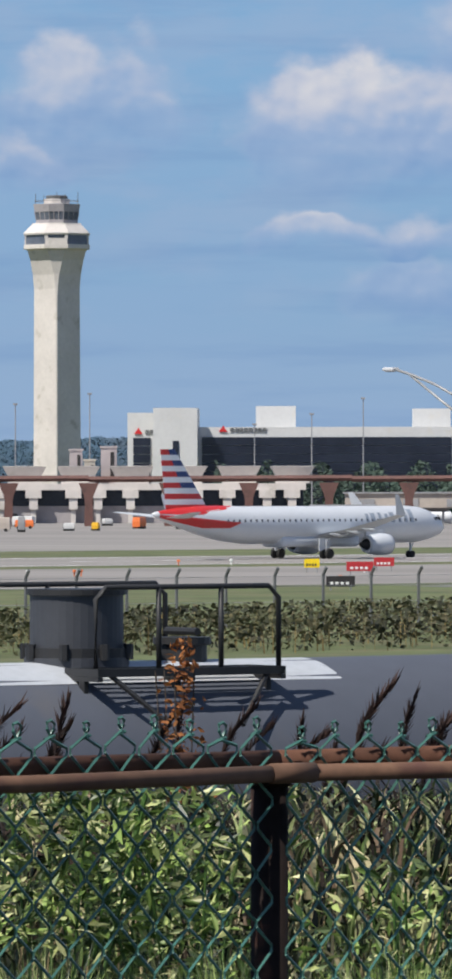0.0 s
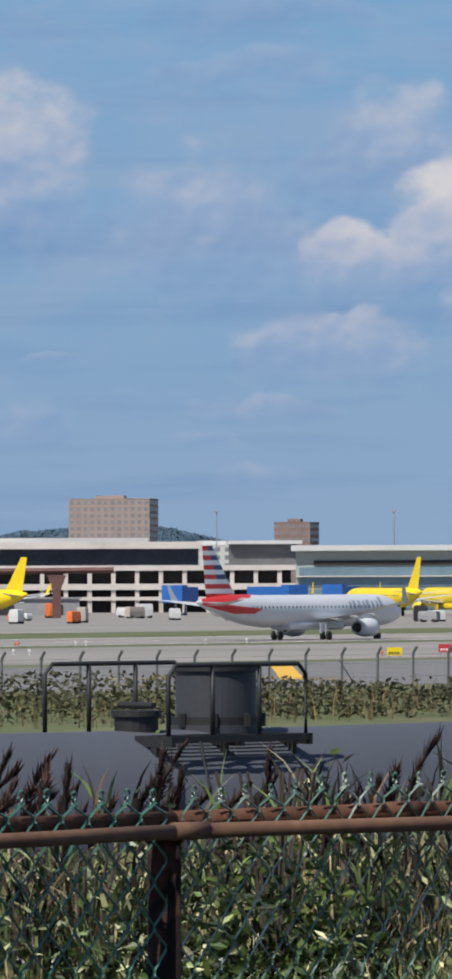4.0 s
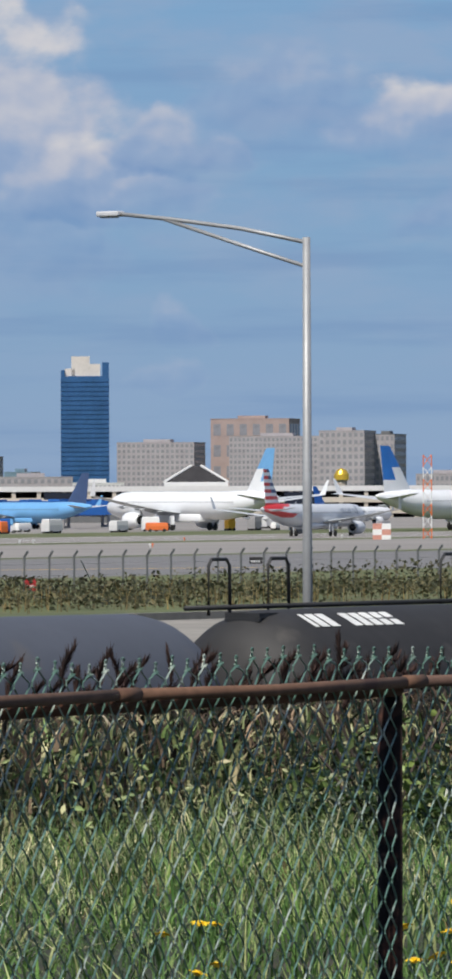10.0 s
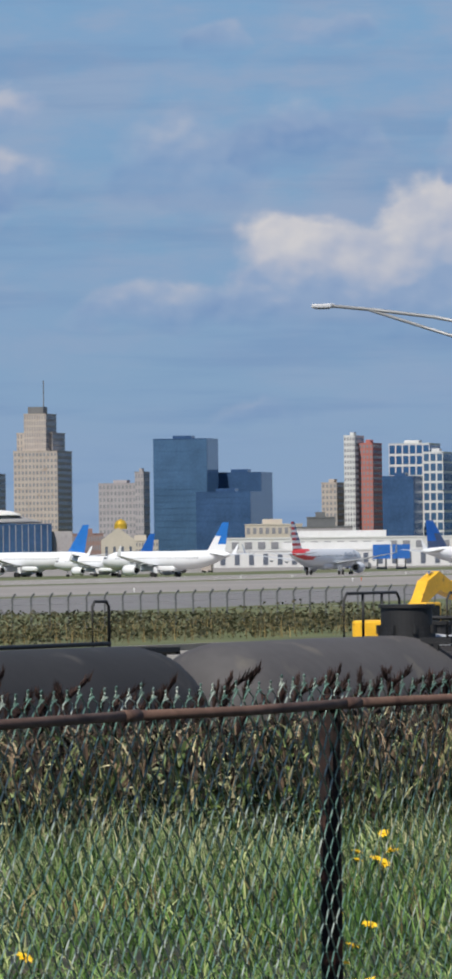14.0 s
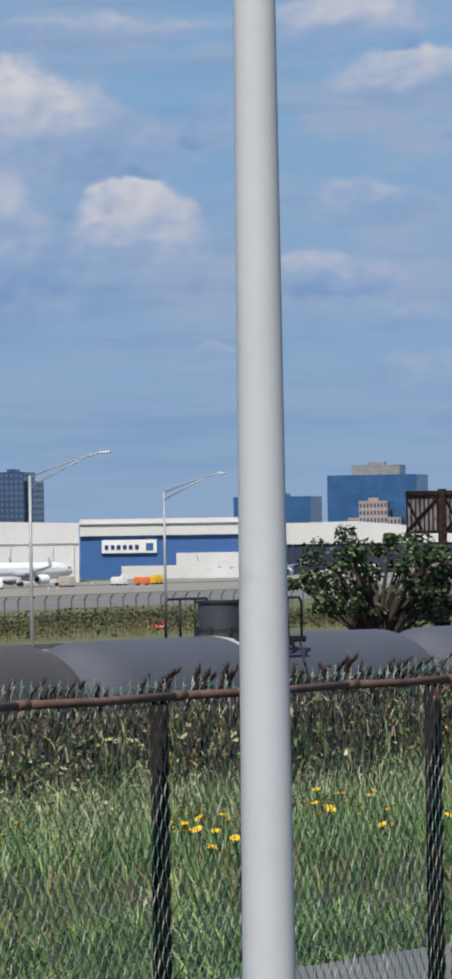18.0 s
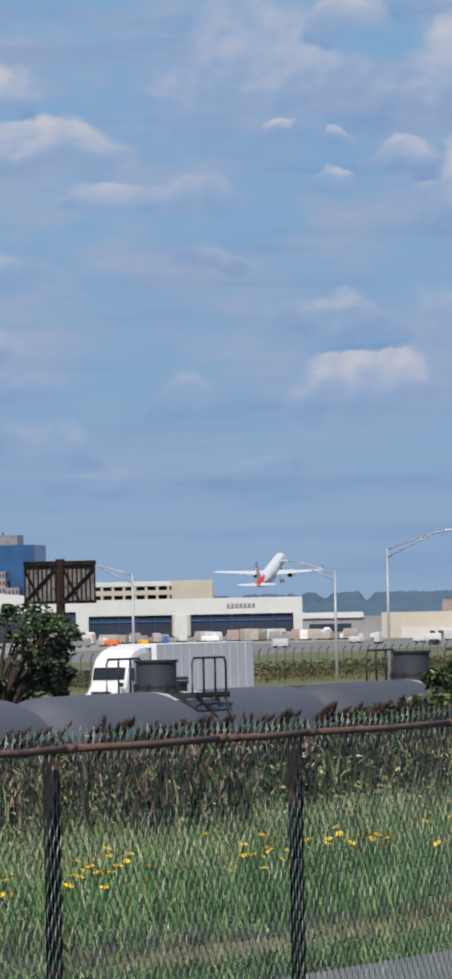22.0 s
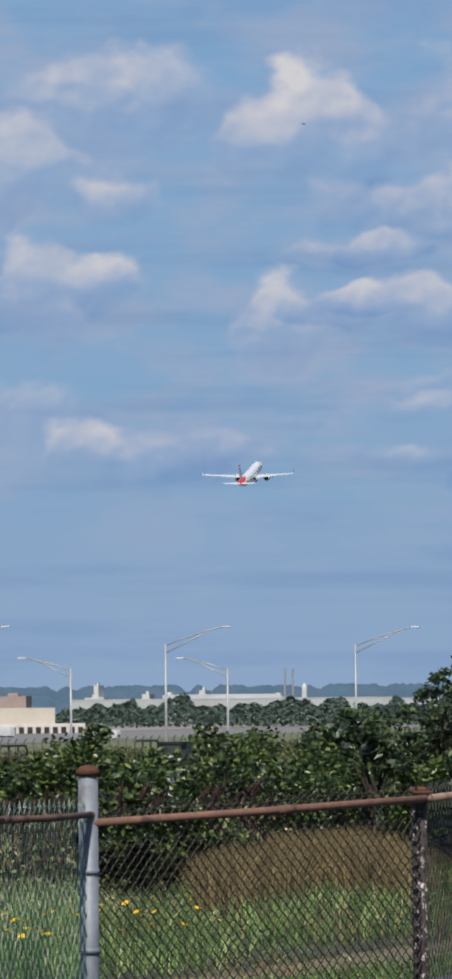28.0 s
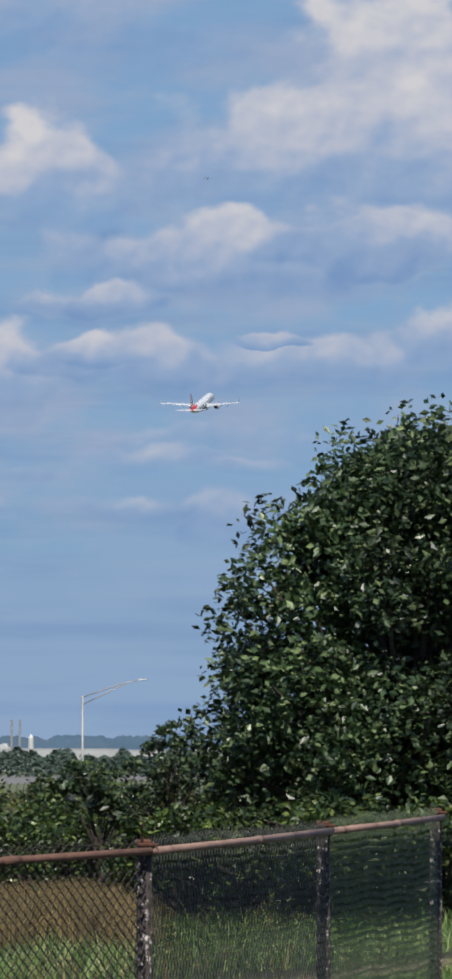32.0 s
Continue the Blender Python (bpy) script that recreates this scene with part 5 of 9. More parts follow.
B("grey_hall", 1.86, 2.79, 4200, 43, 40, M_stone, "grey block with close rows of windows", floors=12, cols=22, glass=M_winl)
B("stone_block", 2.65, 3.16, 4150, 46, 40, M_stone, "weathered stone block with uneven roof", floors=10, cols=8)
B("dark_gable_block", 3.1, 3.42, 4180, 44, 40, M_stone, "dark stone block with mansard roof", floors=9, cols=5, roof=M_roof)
wt = B("white_office_tower", 3.96, 4.68, 4200, 64.5, 40, M_concw, "white office tower with close horizontal window bands", floors=18, style="band", glass=M_winl, win=(0.5, 0.42))
half = 4200 * math.tan(radians(0.31))
bm = nb()
box(bm, -half, half, -0.1, 40, 64.5, 73.2)
part("crown_wall", bm, M_concw, wt, "blank white top storey")
for k in range(9):
    bm = nb()
    x = -half * 0.40 + k * half * 0.13
    box(bm, x, x + half * 0.085, -0.4, -0.05, 67.5, 70.6 if k in (0, 4, 7) else 69.8)
    part("sign_bar", bm, M_winl, wt, "grey letter bar")
bm = nb()
tube(bm, [(-half * 0.55, -0.4, 69.0), (-half * 0.55, -0.05, 69.0)], 2.0, 12)
part("sign_disc", bm, M_gglass, wt, "blue sign disc")
B("low_podium", 4.45, 4.72, 4100, 41, 30, M_dglass, "dark low glass block beside the white tower")
B("navy_glass_office", 4.68, 5.12, 4250, 56.7, 40, M_dglass, "navy glass office slab")
B("stone_podium", 5.03, 5.58, 4280, 53, 60, M_stone, "stepped grey stone base of a tower", floors=14, cols=14, glass=M_winl)
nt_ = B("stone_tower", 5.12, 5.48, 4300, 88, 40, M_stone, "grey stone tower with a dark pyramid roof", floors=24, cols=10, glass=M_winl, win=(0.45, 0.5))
bm = nb()
w = 4300 * math.tan(radians(0.129))
loft(bm, [[Vector(p) for p in ((-w, 0, 88.5), (w, 0, 88.5), (w, 40, 88.5), (-w, 40, 88.5))], [Vector(p) for p in ((-w * 0.5, 10, 97), (w * 0.5, 10, 97), (w * 0.5, 30, 97), (-w * 0.5, 30, 97))]])
tube(bm, [(0, 20, 97), (0, 20, 118)], 0.35, 6)
part("spire", bm, M_roof, nt_, "dark pyramid roof with a mast")
B("tan_podium", 5.64, 6.16, 4185, 66, 50, M_tan, "tan stone base of a stepped tower", floors=17, cols=12, glass=M_winl)
B("tan_tower_shoulder", 5.67, 6.10, 4210, 78, 44, M_tan, "tan stone shoulder of a stepped tower", floors=20, cols=11, glass=M_winl, win=(0.4, 0.7))
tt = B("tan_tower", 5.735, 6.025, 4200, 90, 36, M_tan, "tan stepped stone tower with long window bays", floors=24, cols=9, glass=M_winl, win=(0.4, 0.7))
bm = nb()
box(bm, -6, 4, 8, 22, 90, 95)
tube(bm, [(3, 15, 95), (3, 15, 112)], 0.35, 6)
part("mast", bm, M_roof, tt, "dark plant room and mast")
B("gothic_block", 6.38, 6.82, 4100, 44, 40, M_stone, "brown stone block with stepped gables", floors=11, cols=10)
B("gothic_tower", 6.70, 6.82, 4090, 51, 20, M_stone, "square stone corner tower", floors=11, cols=3)
B("glass_office_tower", 6.86, 7.44, 4200, 73, 40, M_gglass, "tall blue-green glass office tower", floors=18, style="band", glass=M_gglass, win=(0.5, 0.8), roof=M_dglass)
B("dark_office_tower", 7.38, 7.91, 4250, 51.5, 40, M_dglass, "dark glass office tower with a stepped side", floors=13, style="band", glass=M_dglass, win=(0.5, 0.7))
B("dark_low_tower", 7.23, 7.82, 4100, 38, 40, M_dglass, "lower dark glass office block", floors=10, style="band", glass=M_dglass, win=(0.5, 0.7))
B("red_white_tower", 8.53, 8.68, 4000, 70.6, 30, M_concw, "white tower block face with rows of windows", floors=20, cols=4)
M_redtower = mat("red_painted_brick", (0.40, 0.15, 0.13), 0.9, vary=0.1, scale=8.0)
B("red_tower", 8.66, 8.85, 4010, 66, 30, M_redtower, "tall red brick apartment tower", floors=20, cols=4, glass=M_winl)
B("grid_tower", 8.92, 9.38, 4050, 66, 36, M_concw, "glass tower with white frame squares", floors=10, cols=6, glass=M_bglass, win=(0.8, 0.78))
B("dark_block_tower", 8.86, 9.22, 3950, 45, 30, M_dglass, "dark blue glass block before the framed tower", floors=12, style="band", glass=M_dglass)
B("framed_tower_wing", 9.22, 9.48, 4000, 60, 30, M_concw, "pale glass wing with white frames", floors=10, cols=3, glass=M_gglass, win=(0.75, 0.75))
B("tan_low_tower", 8.33, 8.54, 4000, 42, 30, M_tan, "small tan apartment tower", floors=12, cols=4)
B("white_slab_tower", 9.60, 10.09, 4200, 68.7, 36, M_concw, "white slab tower with a grid of windows", floors=20, cols=9, win=(0.6, 0.6))
B("dark_cluster", 10.45, 11.06, 4250, 54, 40, M_dglass, "cluster of dark purple-grey glass towers", floors=14, cols=10, glass=M_win)
B("dark_stepped_tower", 10.62, 10.98, 4240, 60, 40, M_dglass, "dark stepped glass tower top", floors=16, cols=6, glass=M_win)
B("blue_low_office", 10.1, 10.5, 4150, 36, 40, M_bglass, "low blue glass office")
B("navy_low_office", 12.70, 13.49, 4050, 40, 40, M_bglass, "low navy glass office block", floors=9, style="band", glass=M_bglass)
B("navy_office", 13.52, 14.42, 4000, 52, 40, M_bglass, "broad navy glass office block with a stepped pink front", floors=12, style="band", glass=M_bglass)
B("pink_stone_building", 13.70, 14.20, 3985, 26, 10, M_brickp, "stepped pink stone frame front", floors=6, cols=14, glass=M_dglass)
B("pink_stone_block", 13.80, 14.08, 3985, 36, 10, M_brickp, "stepped pink stone frame front", floors=8, cols=8, glass=M_dglass)
B("roof_plant", 13.74, 14.22, 4000, 58, 20, M_winl, "grey roof plant rooms")

# far wooded hills and the flat far shore
HILLS = []
for k, (a0, a1, d, h, seed) in enumerate(((-26, -7.5, 4750, 49, 1), (-26, -8, 4550, 24, 2), (14, 30, 4800, 23, 3), (14.5, 32, 4500, 15, 4))):
    bm = nb()
    n = 900
    prev = None
    for i in range(n + 1):
        az = a0 + (a1 - a0) * i / n
        e = min(1.0, i / 70, (n - i) / 140)
        crowns = 0 if seed < 3 else 7.0 * (0.35 - noise.noise(Vector((az * 5.2, seed * 11, 0))) ** 2 * 3) + 1.6 * (0.3 - abs(noise.noise(Vector((az * 17, seed * 5, 0)))))
        z = h * (0.85 + 0.18 * noise.noise(Vector((az * 0.6, seed * 7, 0))) + 0.05 * noise.noise(Vector((az * 5, seed * 3, 0))) + (0.03 if seed < 3 else 0.05) * noise.noise(Vector((az * 34, seed * 3, 0)))) * e + crowns * e
        HILLS.append((k, az, d, z))
        row = [bm.verts.new(at(az, d - 120, 0)), bm.verts.new(at(az, d - 40, z * 0.55)), bm.verts.new(at(az, d, z)), bm.verts.new(at(az, d + 150, 0))]
        if prev:
            for j in range(3):
                bm.faces.new((prev[j], row[j], row[j + 1], prev[j + 1]))
        prev = row
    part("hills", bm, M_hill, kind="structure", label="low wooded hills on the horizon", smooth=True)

# pale houses of the town below the far woods
TOWN = [(17.86, 18.16, 14.5, "pink_building", "long pink brick building below the far woods"),
        (18.70, 18.76, 21, "white_tower", "slim white tower above the far roofs"), (18.62, 18.84, 13, "far_building", "pale building below the far woods"),
        (19.12, 19.22, 15, "far_house", "small pale house below the far woods"), (19.30, 19.44, 14, "far_house", "small pale house below the far woods"),
        (19.62, 19.70, 17, "far_house", "small pale house below the far woods"), (20.25, 20.40, 13, "far_building", "pale building below the far woods")]
for a0, a1, top, nm, lab in TOWN:
    B(nm, a0, a1, 4340, top, 20, M_brickp if "pink" in nm else M_concw, lab)

# roofs of the town on the far hills
rnd = random.Random(77)
for k in range(60):
    az, f, ridge = rnd.uniform(-20.5, -9.0), rnd.uniform(0.55, 1.0), k % 2
    d, top_z = min(((abs(q[1] - az), q[2], q[3]) for q in HILLS if q[0] == ridge))[1:]
    ground_h = 0.55 * top_z * f
    B("far_house", az, az + rnd.uniform(0.05, 0.2), d - 120 + 80 * f, ground_h + rnd.uniform(3.5, 8), 14, (M_concw, M_brickp, M_tan, M_stone, M_pinkgrey)[k % 5],
      ("pale", "rosy", "tan", "grey", "pinkish")[k % 5] + " far house among the trees on the hill", group="houses on the far hills", z0=ground_h - 2)

# control tower
ct = thing("control_tower", aim(-21.475, 2300, 0), "tall pale concrete control tower with a flared glazed top", "tower")
bm = nb()
oct_ = lambda hw, z, ch=0.3: [Vector((x, y, z)) for x, y in ((-hw, -hw * (1 - ch)), (-hw * (1 - ch), -hw), (hw * (1 - ch), -hw), (hw, -hw * (1 - ch)), (hw, hw * (1 - ch)), (hw * (1 - ch), hw), (-hw * (1 - ch), hw), (-hw, hw * (1 - ch)))]
rot = Matrix.Rotation(radians(44), 3, "Z")
turned = lambda r: [rot @ v for v in r]
loft(bm, [turned(oct_(*q)) for q in ((6.1, -0.5, 0.06), (5.83, 72, 0.06), (5.95, 77, 0.10), (6.6, 82, 0.20), (8.0, 87, 0.36), (9.6, 90.4, 0.5), (10.3, 91, 0.53))])
part("shaft", bm, M_conc, ct)
bm = nb()
loft(bm, [turned(oct_(*q)) for q in ((11.1, 91, 0.535), (11.1, 92.5, 0.535))])
part("gallery_slab", bm, M_conc, ct, "concrete gallery floor")
bm = nb()
loft(bm, [turned(oct_(*q)) for q in ((11.0, 95.8, 0.535), (11.2, 96.4, 0.535), (8.4, 99.4, 0.52), (8.1, 100.0, 0.5))])
part("gallery_roof", bm, M_conc, ct, "sloping concrete gallery roof")
bm = nb()
loft(bm, [turned(oct_(*q)) for q in ((10.4, 92.5, 0.535), (10.4, 95.8, 0.535))])
part("gallery_glass", bm, M_win, ct, "dark gallery glazing")
bm = nb()
for k in range(4):
    m = Matrix.Rotation(radians(44 + 45 + 90 * k), 4, "Z")
    box(bm, 9.6, 11.2, -3.9, 3.9, 92.5, 94.6, m=m)
    for y in (-3.5, 3.5):
        box(bm, 9.6, 11.2, y - 0.6, y + 0.6, 94.6, 95.8, m=m)
part("corner_wall", bm, M_conc, ct, "concrete corner walls of the gallery")
bm = nb()
loft(bm, [turned(oct_(*q)) for q in ((6.9, 100.0, 0.5), (6.9, 101.2, 0.5))])
loft(bm, [turned(oct_(*q)) for q in ((7.3, 104.0, 0.5), (7.7, 106.7, 0.5), (7.0, 106.8, 0.5))])
part("cab_frame", bm, M_stone, ct, "grey cab sill and parapet")
bm = nb()
loft(bm, [turned(oct_(*q)) for q in ((6.7, 101.2, 0.5), (7.15, 104.0, 0.5))])
part("cab_glass", bm, M_win, ct, "dark tilted cab glazing")
bm = nb()
low, high_ = turned(oct_(6.8, 101.2, 0.5)), turned(oct_(7.25, 104.0, 0.5))
for k in range(8):
    for f in (0.0, 0.33, 0.67):
        tube(bm, [low[k].lerp(low[(k + 1) % 8], f), high_[k].lerp(high_[(k + 1) % 8], f)], 0.16, 4)
part("mullions", bm, M_stone, ct, "grey cab mullions", kind="stuff")
bm = nb()
loft(bm, [turned(oct_(*q)) for q in ((4.3, 106.8, 0.5), (4.3, 108.6, 0.5))])
part("roof_room", bm, M_conc, ct)
bm = nb()
loft(bm, [turned(oct_(*q)) for q in ((3.4, 108.6, 0.5), (3.6, 109.6, 0.5), (2.6, 109.9, 0.5))])
part("roof_cap", bm, M_roof, ct, "dark roof cap")
bm = nb()
for x, y, h in ((7.4, 0, 3.4), (-7.4, 2, 3.0), (0, 4, 3.5), (3, -5, 2.5), (-4.5, -3, 2.2)):
    tube(bm, [(x, y, 106.5), (x, y, 107.6 + h)], 0.12, 5)
low = turned(oct_(7.3, 107.9, 0.5))
tube(bm, low + low[:1], 0.09, 4, False)
part("antennas", bm, M_roof, ct)

# old control tower on the terminal
ot = thing("terminal_tower", aim(-5.21, 1700, 0), "old terminal control tower with a wide flared cab", "tower")
bm = nb()
tube(bm, [(0, 0, -0.5), (0, 0, 22)], 6.4, 16)
part("shaft", bm, M_conc, ot)
bm = nb()
tube(bm, [(0, 0, 21.5), (0, 0, 22), (0, 0, 29), (0, 0, 30.0), (0, 0, 30.4)], [7, 9.3, 11.6, 11.9, 11.0], 8)
part("cab", bm, M_roof, ot, "dark flared octagonal cab")
bm = nb()
tube(bm, [(0, 0, 23.2), (0, 0, 28.4)], [9.75, 11.5], 8)
part("cab_glass", bm, M_win, ot, "dark sloping cab windows")
bm = nb()
tube(bm, [(-1, 0, 30.2), (-1, 0, 32.8)], 5.0, 12)
part("roof_room", bm, M_roof, ot)

# hotel
ho = thing("hotel", aim(-19.3, 1900, 0), "white concrete hotel with dark glass window bands", "hotel")
X = lambda az: 1900 * math.tan(radians(az + 19.3))
bm = nb()
bm.free()
for nm, q in (("end_wing", (X(-20.86), X(-20.635), 0, 40, -0.5, 29.2)), ("stair_tower", (X(-20.63), X(-20.245), -8, 30, -0.5, 30.5)), ("main_wing", (X(-20.24), X(-18.0), 0, 30, -0.5, 25.0)),
              ("plant_room", (X(-19.74), X(-19.39), 10, 25, 25, 31.2)), ("plant_room", (X(-18.36), X(-18.03), 10, 25, 25, 30.4))):
    bm = nb()
    box(bm, *q)
    part(nm, bm, M_concw, ho)
for f in range(8):
    bm = nb()
    box(bm, X(-20.21), X(-18.03), -0.5, 0.4, 2.2 + f * 2.5, 4.55 + f * 2.5)
    box(bm, X(-20.81), X(-20.66), -0.5, 0.4, 2.2 + f * 2.5, 4.45 + f * 2.5)
    part("window_strip", bm, M_hotelglass, ho)
bm = nb()
box(bm, X(-20.46), X(-20.41), -8.4, -7.8, 12, 21)
part("slot_window", bm, M_hotelglass, ho)
bm = nb()
for x0, z in ((-20.80, 23.7), (-20.06, 24.3)):
    x = X(x0)
    loft(bm, [[Vector((x, -0.4, z - 0.7)), Vector((x + 2.4, -0.4, z - 0.7)), Vector((x + 1.2, -0.4, z + 1.2))], [Vector((x, 0.2, z - 0.7)), Vector((x + 2.4, 0.2, z - 0.7)), Vector((x + 1.2, 0.2, z + 1.2))]])
part("sign_mark", bm, M_red, ho, "small red mark of the sign")
for x0, z, nn in ((-20.80, 23.7, 5), (-20.06, 24.3, 8)):
    for j in range(nn):
        x = X(x0) + 3.2 + j * 1.35
        bm = nb()
        box(bm, x, x + 1.0, -0.4, 0.2, z - 0.6, z + 0.5)
        part("sign_bar", bm, M_roof, ho, "dark lettering bar of the sign")

# lamps along the road
M_lamp = mat("lamp_grey_steel", (0.34, 0.345, 0.35), 0.5, 0.25, vary=0.1, scale=1.0, dirt=(0.27, 0.26, 0.25), dirt_at=0.62)
M_lens = mat("lamp_lens", (0.55, 0.56, 0.58), 0.4, vary=0.03)


def street_lamp(az, d, top, arm_az, arm, rise, r=0.085, base=2.1):
    """A steel pole with a two-tube bracket arm and a flat head."""
    v = at(az, d, 0)
    la = thing("street_lamp", pose(v.x, v.y, 0, 0, 0, 90 - arm_az), "grey steel street lamp with a long bracket arm", "street lamp", "street lamps along the road")
    bm = nb()
    tube(bm, [(0, 0, base - 0.6), (0, 0, top)], [r * 1.25, r * 0.85], 12)
    part("pole", bm, M_lamp, la, smooth=True)
    bm = nb()
    tube(bm, [(0, 0, top - 0.1), (arm * 0.35, 0, top + rise * 0.37), (arm * 0.72, 0, top + rise * 0.76), (arm, 0, top + rise)], 0.042, 8)
    tube(bm, [(0, 0, top - 0.58), (arm * 0.38, 0, top - 0.29 + rise * 0.38), (arm * 0.76, 0, top + rise * 0.78)], 0.04, 8)
    part("arm", bm, M_lamp, la, "twin-tube bracket arm", smooth=True)
    bm = nb()
    box(bm, arm - 0.05, arm + 0.5, -0.13, 0.13, top + rise - 0.05, top + rise + 0.06, 0.03)
    hd = part("head", bm, M_lens, la, "pale cobra-head lantern")
    bm = nb()
    box(bm, arm + 0.08, arm + 0.42, -0.09, 0.09, top + rise - 0.075, top + rise - 0.05, 0.01)
    part("lens", bm, M_lens, hd)
    return la


for az, d, top in ((-17.99, 195, 10.75), (-5.08, 239, 10.55), (10.62, 369, 10.6), (15.16, 407, 10.6), (16.93, 420, 10.6), (18.5, 440, 10.5), (19.87, 455, 10.5)):
    street_lamp(az, d, top, LINE - 90, 3.2, 0.75)
for az, d, top, arm, rise in ((2.55, 129, 13.0, 4.55, 0.58), (9.82, 160, 13.2, 4.4, 0.56)):
    street_lamp(az, d, top, LINE - 90, arm, rise, 0.09)
for az, d, top in ((12.1, 437, 12.0), (17.39, 420, 12.0), (19.33, 430, 12.0), (20.99, 445, 12.0), (10.93, 330, 11.9)):
    street_lamp(az, d, top, LINE + 90, 4.0, 1.1)

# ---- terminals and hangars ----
# near black: for dark surfaces, and for recess shade put into the colour
M_dark = mat("dark_surface_and_shade", (0.03, 0.028, 0.03), 0.9, vary=0.3, scale=6.0)
M_brownsteel = mat("brown_steel", (0.13, 0.065, 0.055), 0.8, vary=0.15, scale=5.0, dirt=(0.09, 0.05, 0.045), dirt_at=0.58)
M_bridge = mat("blue_boarding_bridge", (0.02, 0.12, 0.42), 0.5, vary=0.12, scale=3.0, dirt=(0.03, 0.09, 0.27), dirt_at=0.6)
M_grey = mat("mid_grey_paint", (0.27, 0.27, 0.28), 0.7, vary=0.12, scale=4.0)
M_gold = mat("gold_leaf", (0.8, 0.5, 0.06), 0.3, 0.6, vary=0.1)
M_orange = mat("orange_paint", (0.72, 0.17, 0.04), 0.5, vary=0.1, scale=2.0)
M_signred = mat("sign_red", (0.42, 0.025, 0.03), 0.5, vary=0.08, scale=1.0)
M_signblue = mat("sign_blue", (0.03, 0.10, 0.45), 0.5, vary=0.08, scale=1.0)


def faced(name, az0, az1, d, label, category="building", group="airport buildings"):
    m, w = span_of(az0, az1, d)
    return thing(name, m, label, category, group), (lambda az: d * math.tan(radians(az - (az0 + az1) / 2))), w


def slab(parent, name, material, *boxes, label=""):
    bm = nb()
    for b in boxes:
        box(bm, *b)
    return part(name, bm, material, parent, label)


# concrete deck with open bays and tub-shaped roof units
th, X, w = faced("open_deck", -23.5, -19.3, 1400, "pale concrete deck building with dark open bays")
slab(th, "deck", M_conc, (-w / 2, w / 2, 0, 30, 7.1, 8.5), (-w / 2, w / 2, 24, 30, -0.5, 7.1))
slab(th, "bay_glass", M_hotelglass, (-w / 2 + 0.5, w / 2 - 0.5, 3, 4, 3.7, 7.1), label="dark glass in the open bays")
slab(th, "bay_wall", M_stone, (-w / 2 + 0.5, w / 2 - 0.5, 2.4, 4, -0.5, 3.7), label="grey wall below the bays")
for k in range(15):
    x = -w / 2 + 3 + k * (w - 6) / 14 + (1.6 if k % 3 == 1 else 0.0)
    slab(th, "pier", M_conc, (x - 0.9, x + 0.9, -0.3, 4, 3.0, 7.1), (x - 1.7, x + 1.7, -0.6, 4, 5.4, 7.08), (x - 0.5, x + 0.5, 0.2, 4, -0.5, 3.0))
for k in range(9):
    x = -w / 2 + 8 + k * 11.5
    bm = nb()
    box(bm, x - 3.6, x + 3.6, 4, 12, 8.5, 9.3)
    loft(bm, [[Vector((x + a_ * q, 8 + b_ * q, z)) for a_, b_ in ((-1, -1), (1, -1), (1, 1), (-1, 1))] for q, z in ((3.5, 9.3), (3.7, 10.4), (4.7, 12.2), (4.4, 12.25))])
    part("roof_unit", bm, M_conc, th, "pale flared roof unit")
for az, hw, z1, mt in ((-21.31, 1.4, 15.6, M_pinkgrey), (-21.19, 1.2, 13.4, M_cream), (-21.02, 1.7, 16.2, M_pinkgrey), (-22.6, 1.6, 13.6, M_stone)):
    bm = nb()
    box(bm, X(az) - hw, X(az) + hw, 14, 18, 8.5, z1)
    box(bm, X(az) - hw - 0.2, X(az) + hw + 0.2, 13.8, 18.2, z1, z1 + 0.4)
    pt = part("stair_head", bm, mt, th, "small rooftop stair head")
    # dark slab on the front paints the shade of a doorway
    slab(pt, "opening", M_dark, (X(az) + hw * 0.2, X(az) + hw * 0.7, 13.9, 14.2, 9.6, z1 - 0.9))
# monorail
mo = thing("monorail", pose(0, 0, 0), "brown elevated people-mover track on flared piers", "monorail")
for a, b in ((-23.5, -21.2), (-21.2, -18.9), (-18.9, -17.0), (-15.7, -14.2), (-14.2, -12.3), (-12.3, -10.9)):
    bm = nb()
    tube(bm, [at(a, 1300, 9.3), at(b, 1300, 9.5)], 0.6, 4)
    part("track_beam", bm, M_brownsteel, mo)
bm = nb()
mm, w = span_of(-17.0, -15.62, 1295)
box(bm, -w / 2, w / 2, 0, 6, 7.0, 9.5, m=mm)
part("station_girder", bm, M_brownsteel, mo, "deep red-brown girder")
for az in (-22.6, -21.9, -21.2, -20.5, -19.8, -19.1, -18.4, -17.6, -16.9, -15.9, -15.2, -14.55, -13.9, -13.28, -12.65, -12.05, -11.4):
    bm = nb()
    mm = aim(az, 1300, 0)
    loft(bm, [[mm @ Vector(p) for p in ((-x, -0.7, z), (x, -0.7, z), (x, 0.7, z), (-x, 0.7, z))] for x, z in ((0.9, -0.5), (0.8, 5.2), (1.0, 6.2), (2.0, 8.6))])
    part("pier", bm, M_brownsteel, mo)
